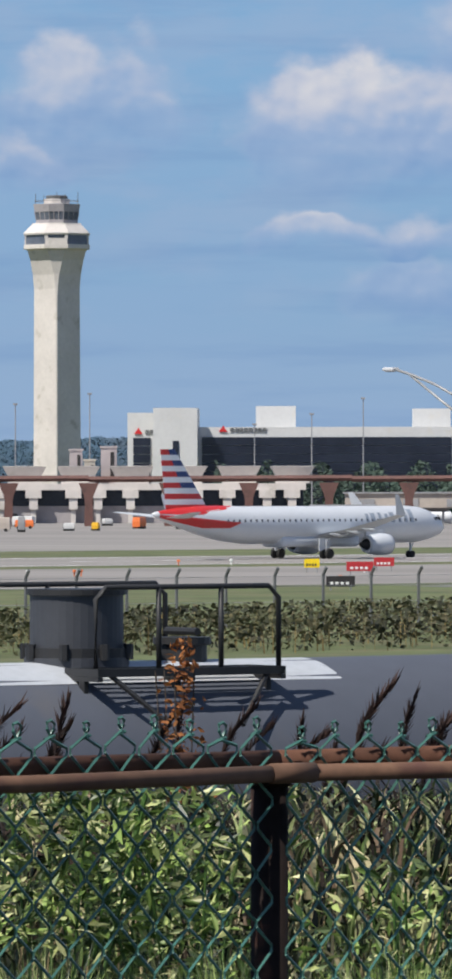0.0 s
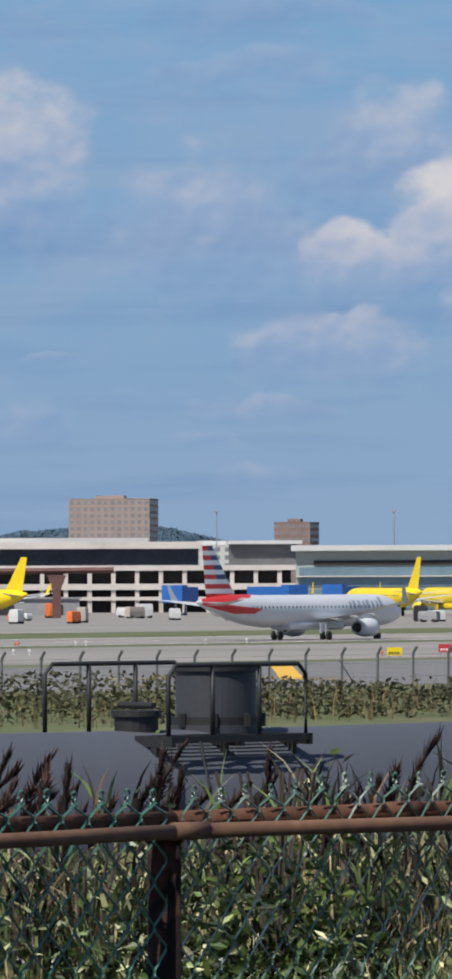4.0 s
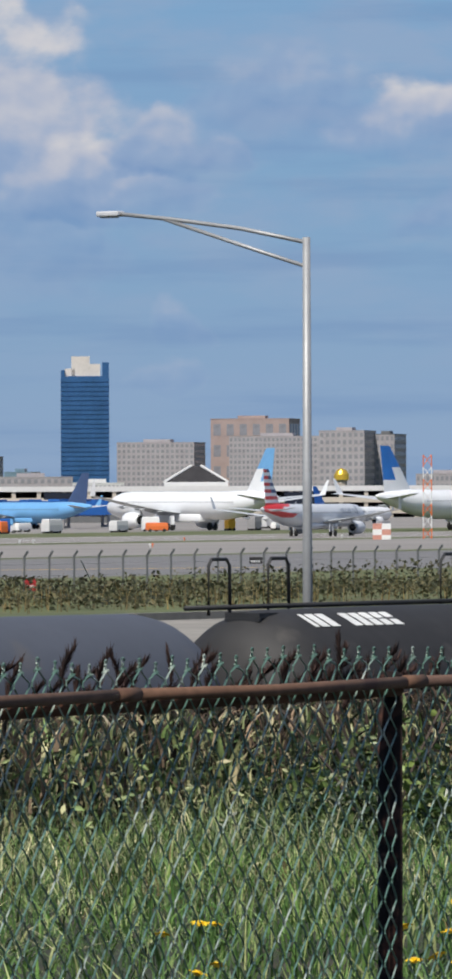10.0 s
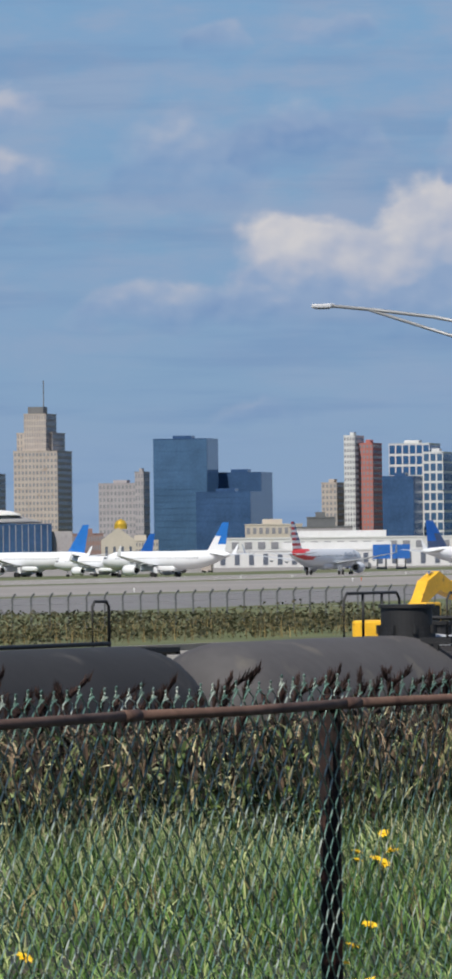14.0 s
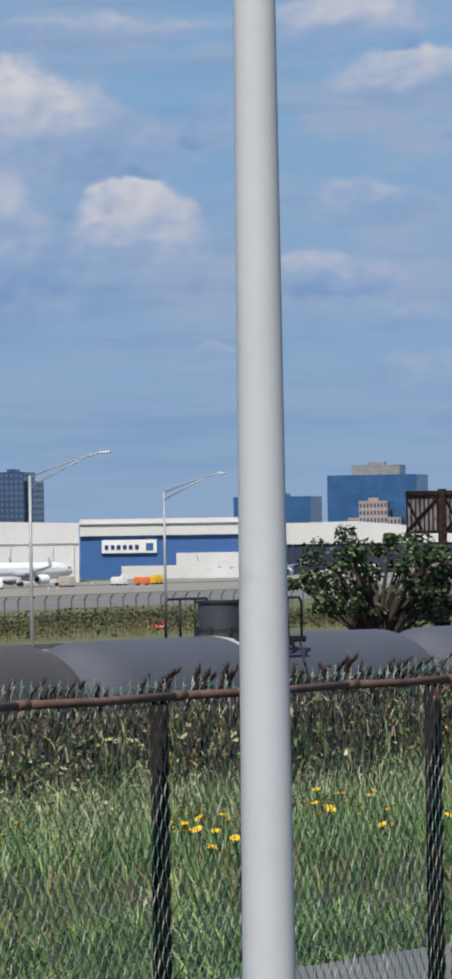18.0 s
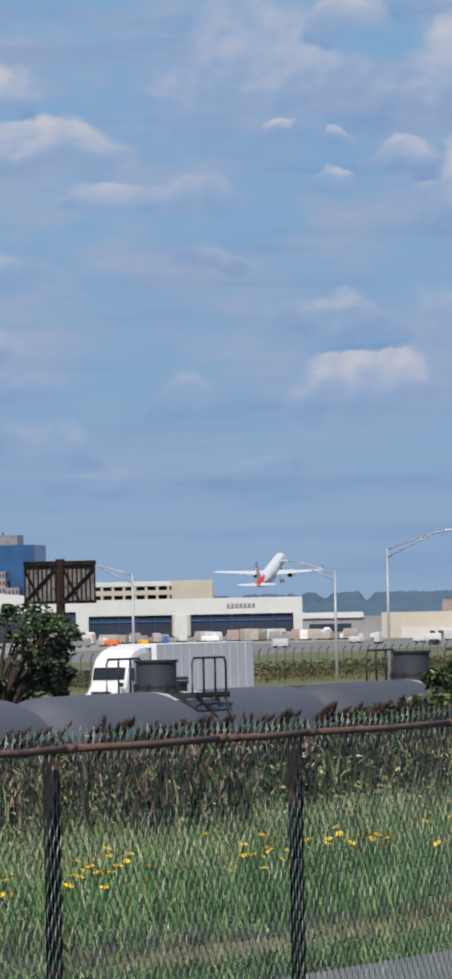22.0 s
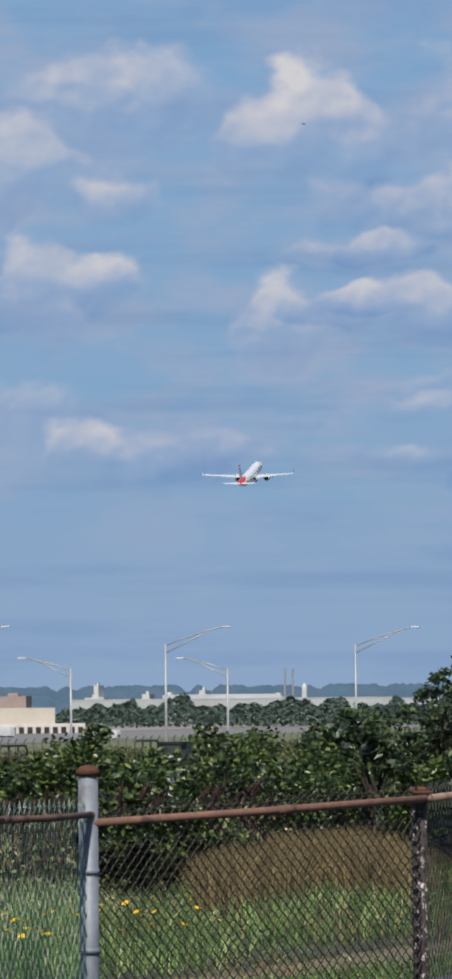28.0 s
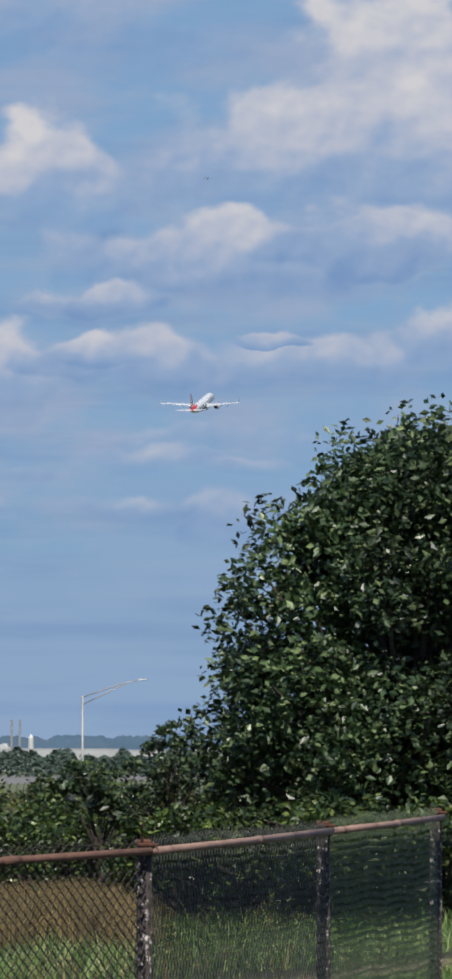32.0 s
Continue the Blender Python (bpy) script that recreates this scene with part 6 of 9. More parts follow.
# sheds and clutter before the monorail
for az0, az1, d, z0, z1, mt, lab in ((-18.96, -15.9, 1350, 3.6, 6.3, M_tan, "long tan shed wall on the apron"), (-19.25, -18.7, 1180, -0.3, 4.2, M_tan, "tan fabric shelter by the fence"),
                                     (-16.06, -14.9, 1250, -0.3, 2.0, M_dark, "dark low shed on the apron"), (-16.6, -15.3, 1330, 2.2, 6.0, M_conc, "pale concrete wall panels"),
                                     (-14.0, -12.6, 1420, -0.3, 9.0, M_cream, "cream warehouse behind the monorail"), (-14.9, -14.2, 1250, -0.3, 2.6, M_grey, "grey equipment shed on the apron"),
                                     (-13.5, -13.1, 1380, -0.3, 7.4, M_planeyellow, "yellow steel equipment container on the apron"), (-12.9, -11.2, 1400, -0.3, 3.5, M_grey, "grey service shed on the apron")):
    mm, w = span_of(az0, az1, d)
    th = thing("shed", mm, lab, "shed", "airside sheds")
    slab(th, "wall", mt, (-w / 2, w / 2, 0, 12, z0 - 0.3, z1))
    slab(th, "roof", M_grey, (-w / 2 - 0.4, w / 2 + 0.4, -0.5, 12.5, z1, z1 + 0.35))
    for k in range(max(2, int(w / 9))):
        x = -w / 2 + (k + 0.5) * w / max(2, int(w / 9))
        slab(th, "door", M_grey if mt is not M_grey else M_dark, (x - 1.6, x + 1.6, -0.2, 0.1, max(z0, 0), max(z0, 0) + (z1 - z0) * 0.6))
th = thing("canopy", aim(-18.58, 1200, 0), "dark flat canopy on posts", "canopy")
slab(th, "roof", M_dark, (-11, 11, 0, 8, 3.2, 3.9))
for x in (-10, -3, 4, 10):
    slab(th, "post", M_grey, (x - 0.2, x + 0.2, 1, 1.4, -0.3, 3.2))
# pavilion with flared roof
th, X, w = faced("terminal_pavilion", -12.56, -10.6, 1550, "terminal pavilion with a thin flared white roof", "terminal")
slab(th, "roof", M_concw, (-w / 2, w / 2, -4, 24, 16.4, 17.4))
bm = nb()
tube(bm, [(X(-11.9), 6, -0.5), (X(-11.9), 6, 10), (X(-11.9), 6, 16.4)], [4, 5, 15], 10)
part("flare", bm, M_conc, th)
slab(th, "hall", M_dark, (X(-12.1), X(-11.6), 5, 20, -0.5, 14), (X(-11.5), w / 2, 5, 20, -0.5, 14))
slab(th, "lower_deck", M_conc, (-w / 2, w / 2, -8, 8, 3.0, 4.4))
# dark banded terminal
th, X, w = faced("banded_terminal", -12.3, -9.3, 1500, "terminal with dark glass bands and concrete decks", "terminal")
for z0, z1, x1 in ((14.6, 16.2, X(-10.13)), (9.6, 10.8, X(-9.3)), (5.2, 6.6, X(-9.3)), (2.8, 3.6, X(-9.3))):
    slab(th, "deck", M_conc, (-w / 2, x1, -2, 24, z0, z1))
slab(th, "glass_band", M_hotelglass, (-w / 2, X(-10.16), 0, 22, 10.8, 14.6))
slab(th, "glass_band", M_dark, (-w / 2, X(-9.35), 1, 22, 6.6, 9.6))
# solid dark block: the bay's shade is in its colour
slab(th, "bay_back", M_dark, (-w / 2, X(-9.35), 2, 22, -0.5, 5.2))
slab(th, "end_block", M_roof, (X(-9.88), X(-9.3), 4, 24, 10.8, 15.6))
slab(th, "roof_edge", M_concw, (X(-9.9), X(-9.25), 2, 24, 15.6, 16.4))
for k in range(14):
    x = -w / 2 + 4 + k * (w - 8) / 13
    slab(th, "column", M_conc, (x - 0.5, x + 0.5, -1.6, -0.6, -0.5, 9.6))
# glazed concourse
th, X, w = faced("glazed_concourse", -9.31, -7.56, 1450, "long pale green glazed concourse with white roof edge", "terminal")
slab(th, "wall", M_wall, (-w / 2, w / 2, 0, 30, -0.5, 13.8))
slab(th, "roof_edge", M_concw, (-w / 2 - 1, w / 2 + 14, -2, 30, 13.8, 15.0))
# dark strip on the wall: shade under the roof, put in as colour
slab(th, "upper_shade", M_dark, (-w / 2 + 4, w / 2, -0.3, 0.2, 10.6, 11.6))
for z in (1.0, 3.4, 5.9, 8.2):
    slab(th, "window_strip", M_pglass, (-w / 2 + 0.8, w / 2 - 1, -0.25, 0.2, z, z + 1.9))
slab(th, "sun_shelf", M_conc, (-w / 2, w / 2, -1.4, 0, 8.0, 8.25), label="thin concrete shelf")
# blank grey-green hall and the vaulted roof
th, X, w = faced("terminal_hall", -7.57, -5.62, 1450, "windowless grey-green panelled terminal hall", "terminal")
slab(th, "wall", M_wall, (-w / 2, X(-7.09), 0, 40, -0.5, 13.0), (X(-7.09), X(-6.47), 3, 40, -0.5, 12.6), (X(-6.47), w / 2, -3, 40, -0.5, 11.6))
slab(th, "glass_corner", M_pglass, (X(-7.28), X(-7.1), -0.4, 0.5, 0.5, 10.0))
for az in (-6.9, -6.7, -6.47, -6.2, -5.95):
    slab(th, "panel_joint", M_wall, (X(az) - 0.25, X(az) + 0.25, -3.3 if az >= -6.47 else 2.6, 3.5, -0.5, 11.5))
bm = nb()
rows_ = []
for k in range(17):
    a = -1 + k / 8
    rows_.append((a * 1650 * math.tan(radians(1.02)), 13.2 + 8.6 * (1 - a * a)))
mm = aim(-5.95, 1650, 0)
loft(bm, [[mm @ Vector((x, y, z)) for x, z in rows_] + [mm @ Vector((x, y, 10)) for x, z in reversed(rows_)] for y in (0, 45)])
part("vault_roof", bm, M_archroof, None, kind="structure", label="wide shallow grey vault roof of the terminal")
th, X, w = faced("gabled_wing", -6.36, -5.5, 1580, "low terminal wing with a pale gable roof", "terminal")
bm = nb()
loft(bm, [[Vector((X(a), y, z)) for a, z in ((-6.36, 11), (-6.16, 17.8), (-5.98, 17.0), (-5.5, 12.6), (-5.5, 11))] for y in (0, 22)])
part("gable_roof", bm, M_concw, th)
slab(th, "gable_window", M_dark, (X(-6.28), X(-6.08), -0.3, 0.2, 11, 15))
# concourse under the old tower
th, X, w = faced("long_concourse", -5.7, -3.15, 1600, "long concourse with a dark window band under a flat roof", "terminal")
slab(th, "wall", M_wall, (-w / 2, w / 2, 4, 40, -0.5, 13))
slab(th, "roof_edge", M_conc, (-w / 2, w / 2, -1, 40, 12.0, 13.4))
slab(th, "window_strip", M_win, (X(-5.2), X(-3.3), 3.4, 4.2, 5.6, 10.4))
slab(th, "deck", M_conc, (X(-5.6), w / 2, -6, 4, 3.4, 4.2))
# dark block behind the deck paints the shade of the open bays
slab(th, "bay_back", M_dark, (X(-5.6), w / 2, 2.5, 3.9, -0.5, 3.4))
for k in range(24):
    x = X(-4.6) + k * 1.5 + (k % 3) * 0.3
    slab(th, "rooftop_unit", M_concw, (x, x + 0.9, -3, -1.5, 4.2, 5.2 + (k * 7 % 5) * 0.2))
for k in range(9):
    x = X(-5.15) + k * (X(-3.35) - X(-5.15)) / 8
    slab(th, "mullion", M_wall, (x - 0.4, x + 0.4, 3.1, 4.3, 5.6, 10.4))
th, X, w = faced("blank_hall", -3.2, -1.0, 1500, "long blank grey-green hall with a low gable", "terminal")
bm = nb()
loft(bm, [[Vector((x, y, z)) for x, z in ((-w / 2, -0.5), (w / 2, -0.5), (w / 2, 7.5), (X(-1.7), 11.4), (-w / 2, 11.8))] for y in (0, 50)])
part("wall", bm, M_wall, th)
for k in range(8):
    x = -w / 2 + (k + 0.5) * w / 9
    slab(th, "panel_joint", M_wall, (x - 0.15, x + 0.15, -0.25, 0.1, -0.5, 11))
th = thing("roof_pyramid", aim(-2.52, 2000, 0), "dark low pyramid roof behind the hall", "roof")
bm = nb()
loft(bm, [[Vector(p) for p in ((-10, 0, -0.5), (10, 0, -0.5), (10, 20, -0.5), (-10, 20, -0.5))], [Vector(p) for p in ((-10, 0, 14.4), (10, 0, 14.4), (10, 20, 14.4), (-10, 20, 14.4))],
          [Vector(p) for p in ((-2.5, 8, 19), (2.5, 8, 19), (2.5, 12, 19), (-2.5, 12, 19))]])
part("roof", bm, mat("dark_green_slate", (0.045, 0.06, 0.058), 0.8, vary=0.15, scale=6.0), th)
# cream decks of the far terminal and garage
th, X, w = faced("parking_decks", -1.2, 5.35, 2000, "long cream parking decks with shaded gaps", "garage")
for z in (1.2, 4.6, 8.1):
    slab(th, "deck_edge", M_cream if z < 8 else M_concw, (-w / 2, w / 2, 0, 60, z, z + 1.6))
# dark filling: shade between the decks is put into its colour
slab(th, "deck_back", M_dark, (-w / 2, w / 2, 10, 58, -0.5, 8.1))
for k in range(30):
    x = -w / 2 + 3 + k * (w - 6) / 29
    slab(th, "column", M_cream, (x - 0.6, x + 0.6, 0.4, 2, -0.5, 8.1))
for k in range(6):
    slab(th, "dark_bay", M_hotelglass, (X(-0.8 + k * 1.05), X(-0.8 + k * 1.05) + 10, -0.3, 1, 2.8, 7.8))
slab(th, "stair_block", M_cream, (X(4.75), X(5.3), -2, 20, -0.5, 6.5))
slab(th, "stair_block", M_cream, (X(1.35), X(1.7), -2, 15, -0.5, 4.0))
th, X, w = faced("glass_hip_roof", 1.3, 1.86, 2040, "dark glass hipped roof with white ridges", "roof")
bm = nb()
loft(bm, [[Vector(p) for p in ((-w / 2, 0, 11), (w / 2, 0, 11), (w / 2, 24, 11), (-w / 2, 24, 11))], [Vector(p) for p in ((-1.5, 10, 16), (1.5, 10, 16), (1.5, 14, 16), (-1.5, 14, 16))]])
part("glazing", bm, M_dark, th)
for e in (-1, 1):
    bm = nb()
    tube(bm, [(e * w / 2, -0.2, 11), (e * 1.5, 9.8, 16.1)], 0.45, 6)
    part("ridge", bm, M_concw, th, "white ridge")
slab(th, "base", M_concw, (-w / 2, w / 2, -0.5, 24, 9.5, 11))
# dark apron concourse with blue bridges behind the parked jets
th, X, w = faced("jet_gates", -1.9, 1.35, 1700, "low dark gate concourse behind the parked jets", "terminal")
slab(th, "wall", M_roof, (-w / 2, w / 2, 0, 20, -0.5, 5.2))
slab(th, "roof_edge", M_conc, (-w / 2, w / 2, -1, 20, 5.2, 6.0))
for k in range(12):
    x = -w / 2 + (k + 0.4) * w / 12
    slab(th, "window_strip", M_hotelglass, (x, x + 5, -0.3, 0.2, 2, 4))
# boarding bridges
for az, d, l, tw in ((-10.35, 1380, 9, 20), (-9.35, 1380, 16, -30), (-8.95, 1400, 10, 20), (-6.0, 1360, 22, -50), (-5.6, 1350, 18, 40), (-4.3, 1400, 16, 60), (-3.3, 1380, 12, 20),
                     (-2.7, 1380, 24, 60), (-2.3, 1370, 12, 20), (-0.35, 1500, 20, 50), (0.35, 1500, 24, -50), (0.72, 1500, 18, 50), (1.0, 1480, 14, -30), (-1.2, 1480, 22, 60),
                     (-3.50, 1285, 22, 62), (-3.28, 1290, 18, -48), (-3.08, 1285, 20, 55), (-2.88, 1300, 16, -60), (-3.85, 1330, 18, 35), (-3.62, 1340, 16, -30), (-3.45, 1330, 20, 60), (-3.12, 1340, 18, -40), (-0.55, 1440, 18, -35), (-0.15, 1450, 20, 40), (0.18, 1440, 18, 65), (0.52, 1450, 22, -60), (-5.2, 1380, 20, 50), (-4.9, 1370, 16, -35),
                     (8.85, 1700, 8, 0), (9.02, 1700, 8, 0)):
    th = thing("boarding_bridge", aim(az, d, 0, tw), "blue boarding bridge on wheeled legs", "boarding bridge", "boarding bridges at the gates")
    slab(th, "tunnel", M_bridge, (-1.6, 1.6, 0, l, 3.0, 6.0))
    slab(th, "cab", M_bridge, (-2.3, 2.3, -3.0, 0.3, 2.7, 6.4))
    slab(th, "leg", M_grey, (-1.3, -0.9, 2, 2.6, -0.1, 3.0), (0.9, 1.3, 2, 2.6, -0.1, 3.0), (-1.4, 1.4, 2, 2.6, 0.0, 0.5))
# arena, church, low buildings before the skyline
th, X, w = faced("arena", 4.24, 6.15, 3000, "low arena with a pale curved roof over red brick walls", "arena", "city buildings")
slab(th, "brick_wall", M_redtower, (X(4.48), X(5.28), -4, 40, -0.5, 14.6), label="red brick front")
slab(th, "sign_band", M_concw, (X(4.80), X(5.05), -4.4, -3.9, 13.6, 15.6), label="pale sign band")
slab(th, "hall", M_dglass, (X(5.29), X(5.97), -2, 60, -0.5, 16.6), label="dark blue glazed hall")
slab(th, "side_block", M_dglass, (X(4.22), X(4.47), 4, 60, -0.5, 16.9), label="low blue side block")
slab(th, "end_block", M_stone, (X(5.98), w / 2, 4, 50, -0.5, 13.0))
for k in range(12):
    slab(th, "mullion", M_grey, (X(5.32) + k * 2.9, X(5.32) + k * 2.9 + 0.35, -2.3, -1.9, 3.0, 16.0))
bm = nb()
mid, half = (X(4.24) + X(5.88)) / 2, (X(5.88) - X(4.24)) / 2
loft(bm, [[Vector((mid + math.cos(t) * half * q, y, 16.9 + math.sin(t) ** 0.8 * h)) for t in [math.pi * i / 16 for i in range(17)]] for y, q, h in ((0, 1.0, 3.6), (14, 0.9, 5.6), (45, 0.85, 6.2), (60, 0.7, 4.0))], True)
part("roof", bm, M_grey, th, "wide shallow grey roof", smooth=True)
bm = nb()
loft(bm, [[Vector((X(5.42) + math.cos(t) * 15.0 * q, y, 20.4 + math.sin(t) * h)) for t in [math.pi * i / 12 for i in range(13)]] for y, q, h in ((-1, 1.0, 2.0), (10, 0.96, 2.9), (40, 0.8, 2.8))], True)
part("roof_shell", bm, M_concw, th, "white shallow curved roof shell", smooth=True)
th, X, w = faced("church", 6.40, 6.70, 2600, "cream gabled chapel with a gold dome", "church", "city buildings")
bm = nb()
loft(bm, [[Vector((x, y, z)) for x, z in ((-w / 2, -0.5), (w / 2, -0.5), (w / 2, 8.5), (0, 13.5), (-w / 2, 8.5))] for y in (0, 20)])
part("wall", bm, M_cream, th)
for k in range(4):
    slab(th, "window", M_win, (-w / 2 + 1.6 + k * 3.2, -w / 2 + 2.6 + k * 3.2, -0.2, 0.1, 2, 6))
bm = nb()
tube(bm, [(1, 8, 13), (1, 8, 15), (1, 8, 16.2), (1, 8, 17)], [2.6, 2.6, 1.6, 0.2], 14)
part("dome", bm, M_gold, th, "gold dome")
th = thing("gold_dome_tower", aim(2.85, 2900, 0), "slender tower with a gold dome", "tower", "city buildings")
bm = nb()
tube(bm, [(0, 0, -0.5), (0, 0, 13)], 2.6, 10)
part("drum", bm, M_tan, th)
bm = nb()
tube(bm, [(0, 0, 13), (0, 0, 15.5), (0, 0, 17.3), (0, 0, 18.2)], [3.4, 3.3, 2.2, 0.2], 16)
part("dome", bm, M_gold, th, "gold dome")
B("post_hall", 7.66, 8.16, 2700, 14, 30, M_cream, "cream stone hall with pediment", floors=3, cols=9, glass=M_winl)
B("white_depot", 7.15, 9.9, 1900, 4.6, 40, M_concw, "long low white cargo depot with dark doors", floors=1, cols=22, glass=M_win, win=(0.35, 0.7), group="airport buildings")
B("white_depot_upper", 7.4, 9.7, 2100, 8.2, 40, M_concw, "upper storey of a white cargo depot", floors=2, cols=20, glass=M_winl, group="airport buildings")
B("low_grey_hall", 8.05, 8.6, 2600, 12.5, 30, M_stone, "grey hall with dark roof", floors=2, cols=12, roof=M_roof)
B("dark_roof_hall", 8.2, 8.45, 2650, 16.5, 30, M_roof, "dark roofed hall behind the depot")
for az0, az1, d, z, mt, lab in ((6.15, 6.42, 2700, 11, M_brick, "low red brick city block"), (6.6, 6.9, 2650, 8, M_cream, "low cream stone city block"), (-0.2, 0.5, 3600, 16, M_stone, "hazy low city blocks"),
                                (0.5, 0.95, 3500, 12.5, M_concw, "white low city blocks"), (3.5, 4.0, 3600, 17, M_stone, "grey low city blocks"), (3.85, 4.4, 3400, 19, M_tan, "tan low city blocks"),
                                (-11.3, -10.5, 4100, 57, M_brickp, "rosy brick apartment towers"), (-9.5, -9.1, 4100, 42, M_brick, "brick block above the terminal roof"),
                                (-10.5, -9.4, 3300, 24, M_concw, "pale low blocks above the terminal roof")):
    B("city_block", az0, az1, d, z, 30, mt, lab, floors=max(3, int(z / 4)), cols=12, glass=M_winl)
# blue tower under construction
th, X, w = faced("blue_glass_tower", 0.40, 0.82, 4300, "blue glass high-rise with an unfinished concrete crown", "skyscraper", "city buildings")
slab(th, "core", M_bglass, (-w / 2, w / 2, 0, 30, -0.5, 84))
for k in range(26):
    slab(th, "window_strip", M_bglass, (-w / 2 - 0.2, w / 2 + 0.2, -0.4, 30.2, 4 + k * 3.05, 6.1 + k * 3.05))
slab(th, "crown", M_conc, (-w * 0.28, w * 0.10, 2, 20, 84, 97), (w * 0.10, w * 0.32, 2, 20, 84, 92), (-w * 0.42, -w * 0.2, 2, 20, 84, 89))
slab(th, "crown_glass", M_bglass, (w * 0.36, w * 0.5, 0, 20, 84, 93), (-w * 0.5, -w * 0.42, 0, 20, 84, 88))
# masts
for az, d, h in ((-21.84, 1600, 28), (-21.19, 1600, 30.5), (-19.75, 1600, 23), (-19.25, 1600, 25.5), (-18.8, 1600, 29.3), (-16.03, 1600, 25.7), (-15.61, 1600, 31), (-14.64, 1600, 30), (-12.68, 1600, 30.6),
                 (-10.0, 1600, 24), (-8.45, 1600, 24), (-7.71, 1600, 24.4), (-6.85, 1600, 24.7), (-5.95, 1600, 25.3), (-4.2, 1700, 23)):
    th = thing("light_mast", aim(az, d, 0), "tall slim apron light mast", "mast", "apron light masts")
    bm = nb()
    tube(bm, [(0, 0, -0.3), (0, 0, h)], [0.2, 0.12], 8)
    part("pole", bm, M_grey, th)
    slab(th, "lamp_frame", M_grey, (-0.55, 0.55, -0.3, 0.3, h - 0.25, h + 0.2))
th = thing("lattice_antenna", aim(-0.71, 4250, 0), "lattice antenna mast with dishes", "mast")
bm = nb()
for x, y in ((-2, -2), (2, -2), (2, 2), (-2, 2)):
    tube(bm, [(x, y, -0.5), (x * 0.7, y * 0.7, 58)], 0.35, 5)
for k in range(6):
    z = 40 + k * 3
    tube(bm, [(-1.9, -1.9, z), (1.7, -1.7, z + 3)], 0.2, 4)
box(bm, -3.2, 3.2, -2, 2, 54, 57)
part("lattice", bm, M_grey, th)
th = thing("orange_mast", aim(3.6, 1100, 0), "orange and white lattice mast beside a checkered hut", "mast")
for k in range(7):
    bm = nb()
    for x, y in ((-0.7, -0.7), (0.7, -0.7), (0.7, 0.7), (-0.7, 0.7)):
        tube(bm, [(x, y, -0.3 + k * 2.05), (x, y, 1.75 + k * 2.05)], 0.09, 4)
        tube(bm, [(x, y, k * 2.05), (-y, x, 1.75 + k * 2.05)], 0.06, 4)
    part("lattice_section", bm, M_orange if k % 2 == 0 else M_paint_w, th)
M_fadedred = mat("faded_red_paint", (0.55, 0.26, 0.20), 0.7, vary=0.12, scale=1.0)
th = thing("checkered_hut", aim(3.2, 1080, 0), "faded red and white checkered hut", "hut")
for k in range(6):
    slab(th, "panel", M_fadedred if (k + k // 2) % 2 == 0 else M_paint_w, (-1.5 + (k % 2) * 1.5, (k % 2) * 1.5, 0, 3, (k // 2) * 0.95 - 0.2, (k // 2) * 0.95 + 0.75))
# hangars beyond the runway
def rise_to(z, k):
    """Raises a roof line by the ratio k, seen from the eye's height."""
    return EYE + (z - EYE) * k if z > EYE else z


th, X, w = faced("white_hangar", 9.99, 11.35, 1750, "big white panelled hangar", "hangar", "hangars")
bm = nb()
loft(bm, [[Vector((x, y, z)) for x, z in ((-w / 2, -0.5), (w / 2, -0.5), (w / 2, 15.8), (0, 16.4), (-w / 2, 15.4))] for y in (0, 60)])
part("wall", bm, M_concw, th)
slab(th, "panel_joint", M_grey, (-w / 2, w / 2, -0.3, 0.1, 10.2, 10.5))
for k in range(7):
    slab(th, "door_leaf", M_concw, (-w / 2 + 1 + k * (w - 2) / 7, -w / 2 + 0.7 + (k + 1) * (w - 2) / 7, -0.6, 0.2, -0.3, 9.8))
th, X, w = faced("blue_hangar", 11.36, 12.78, 1900, "blue hangar with a white roof edge and a white sign board", "hangar", "hangars")
slab(th, "wall", M_hangblue, (-w / 2, w / 2, 0, 60, -0.5, 12.6))
slab(th, "roof_edge", M_concw, (-w / 2, w / 2, -1, 60, 12.6, rise_to(17.0, 1.055)), (-w / 2 - 0.4, w / 2 + 0.4, -1.6, 61, 16.0, 16.4))
slab(th, "door_leaf", M_concw, (X(12.2), X(12.78), -0.6, 0.3, -0.3, 7.4), (X(11.72), X(12.2), -0.5, 0.3, -0.3, 3.8))
slab(th, "sign_board", M_paint_w, (X(11.55), X(12.03), -0.9, -0.2, 7.6, 11.4))
for k in range(6):
    slab(th, "sign_bar", M_blue, (X(11.575) + k * 1.75, X(11.575) + k * 1.75 + 1.1, -1.1, -0.7, 8.6, 9.9), label="dark blue lettering bar")
slab(th, "sign_mark", M_hangblue, (X(11.935), X(12.0), -1.1, -0.7, 8.3, 10.4), label="square blue mark")
th, X, w = faced("white_roof_hangar", 12.9, 14.66, 2090, "hangar with a white arched roof edge and dark blue opening", "hangar", "hangars")
bm = nb()
loft(bm, [[Vector((x, y, z)) for x, z in ((-w / 2, 9.5), (w / 2, 9.5), (w / 2, rise_to(13.0, 1.1)), (0, rise_to(15.8, 1.1)), (-w / 2, rise_to(15.4, 1.1)))] for y in (0, 60)])
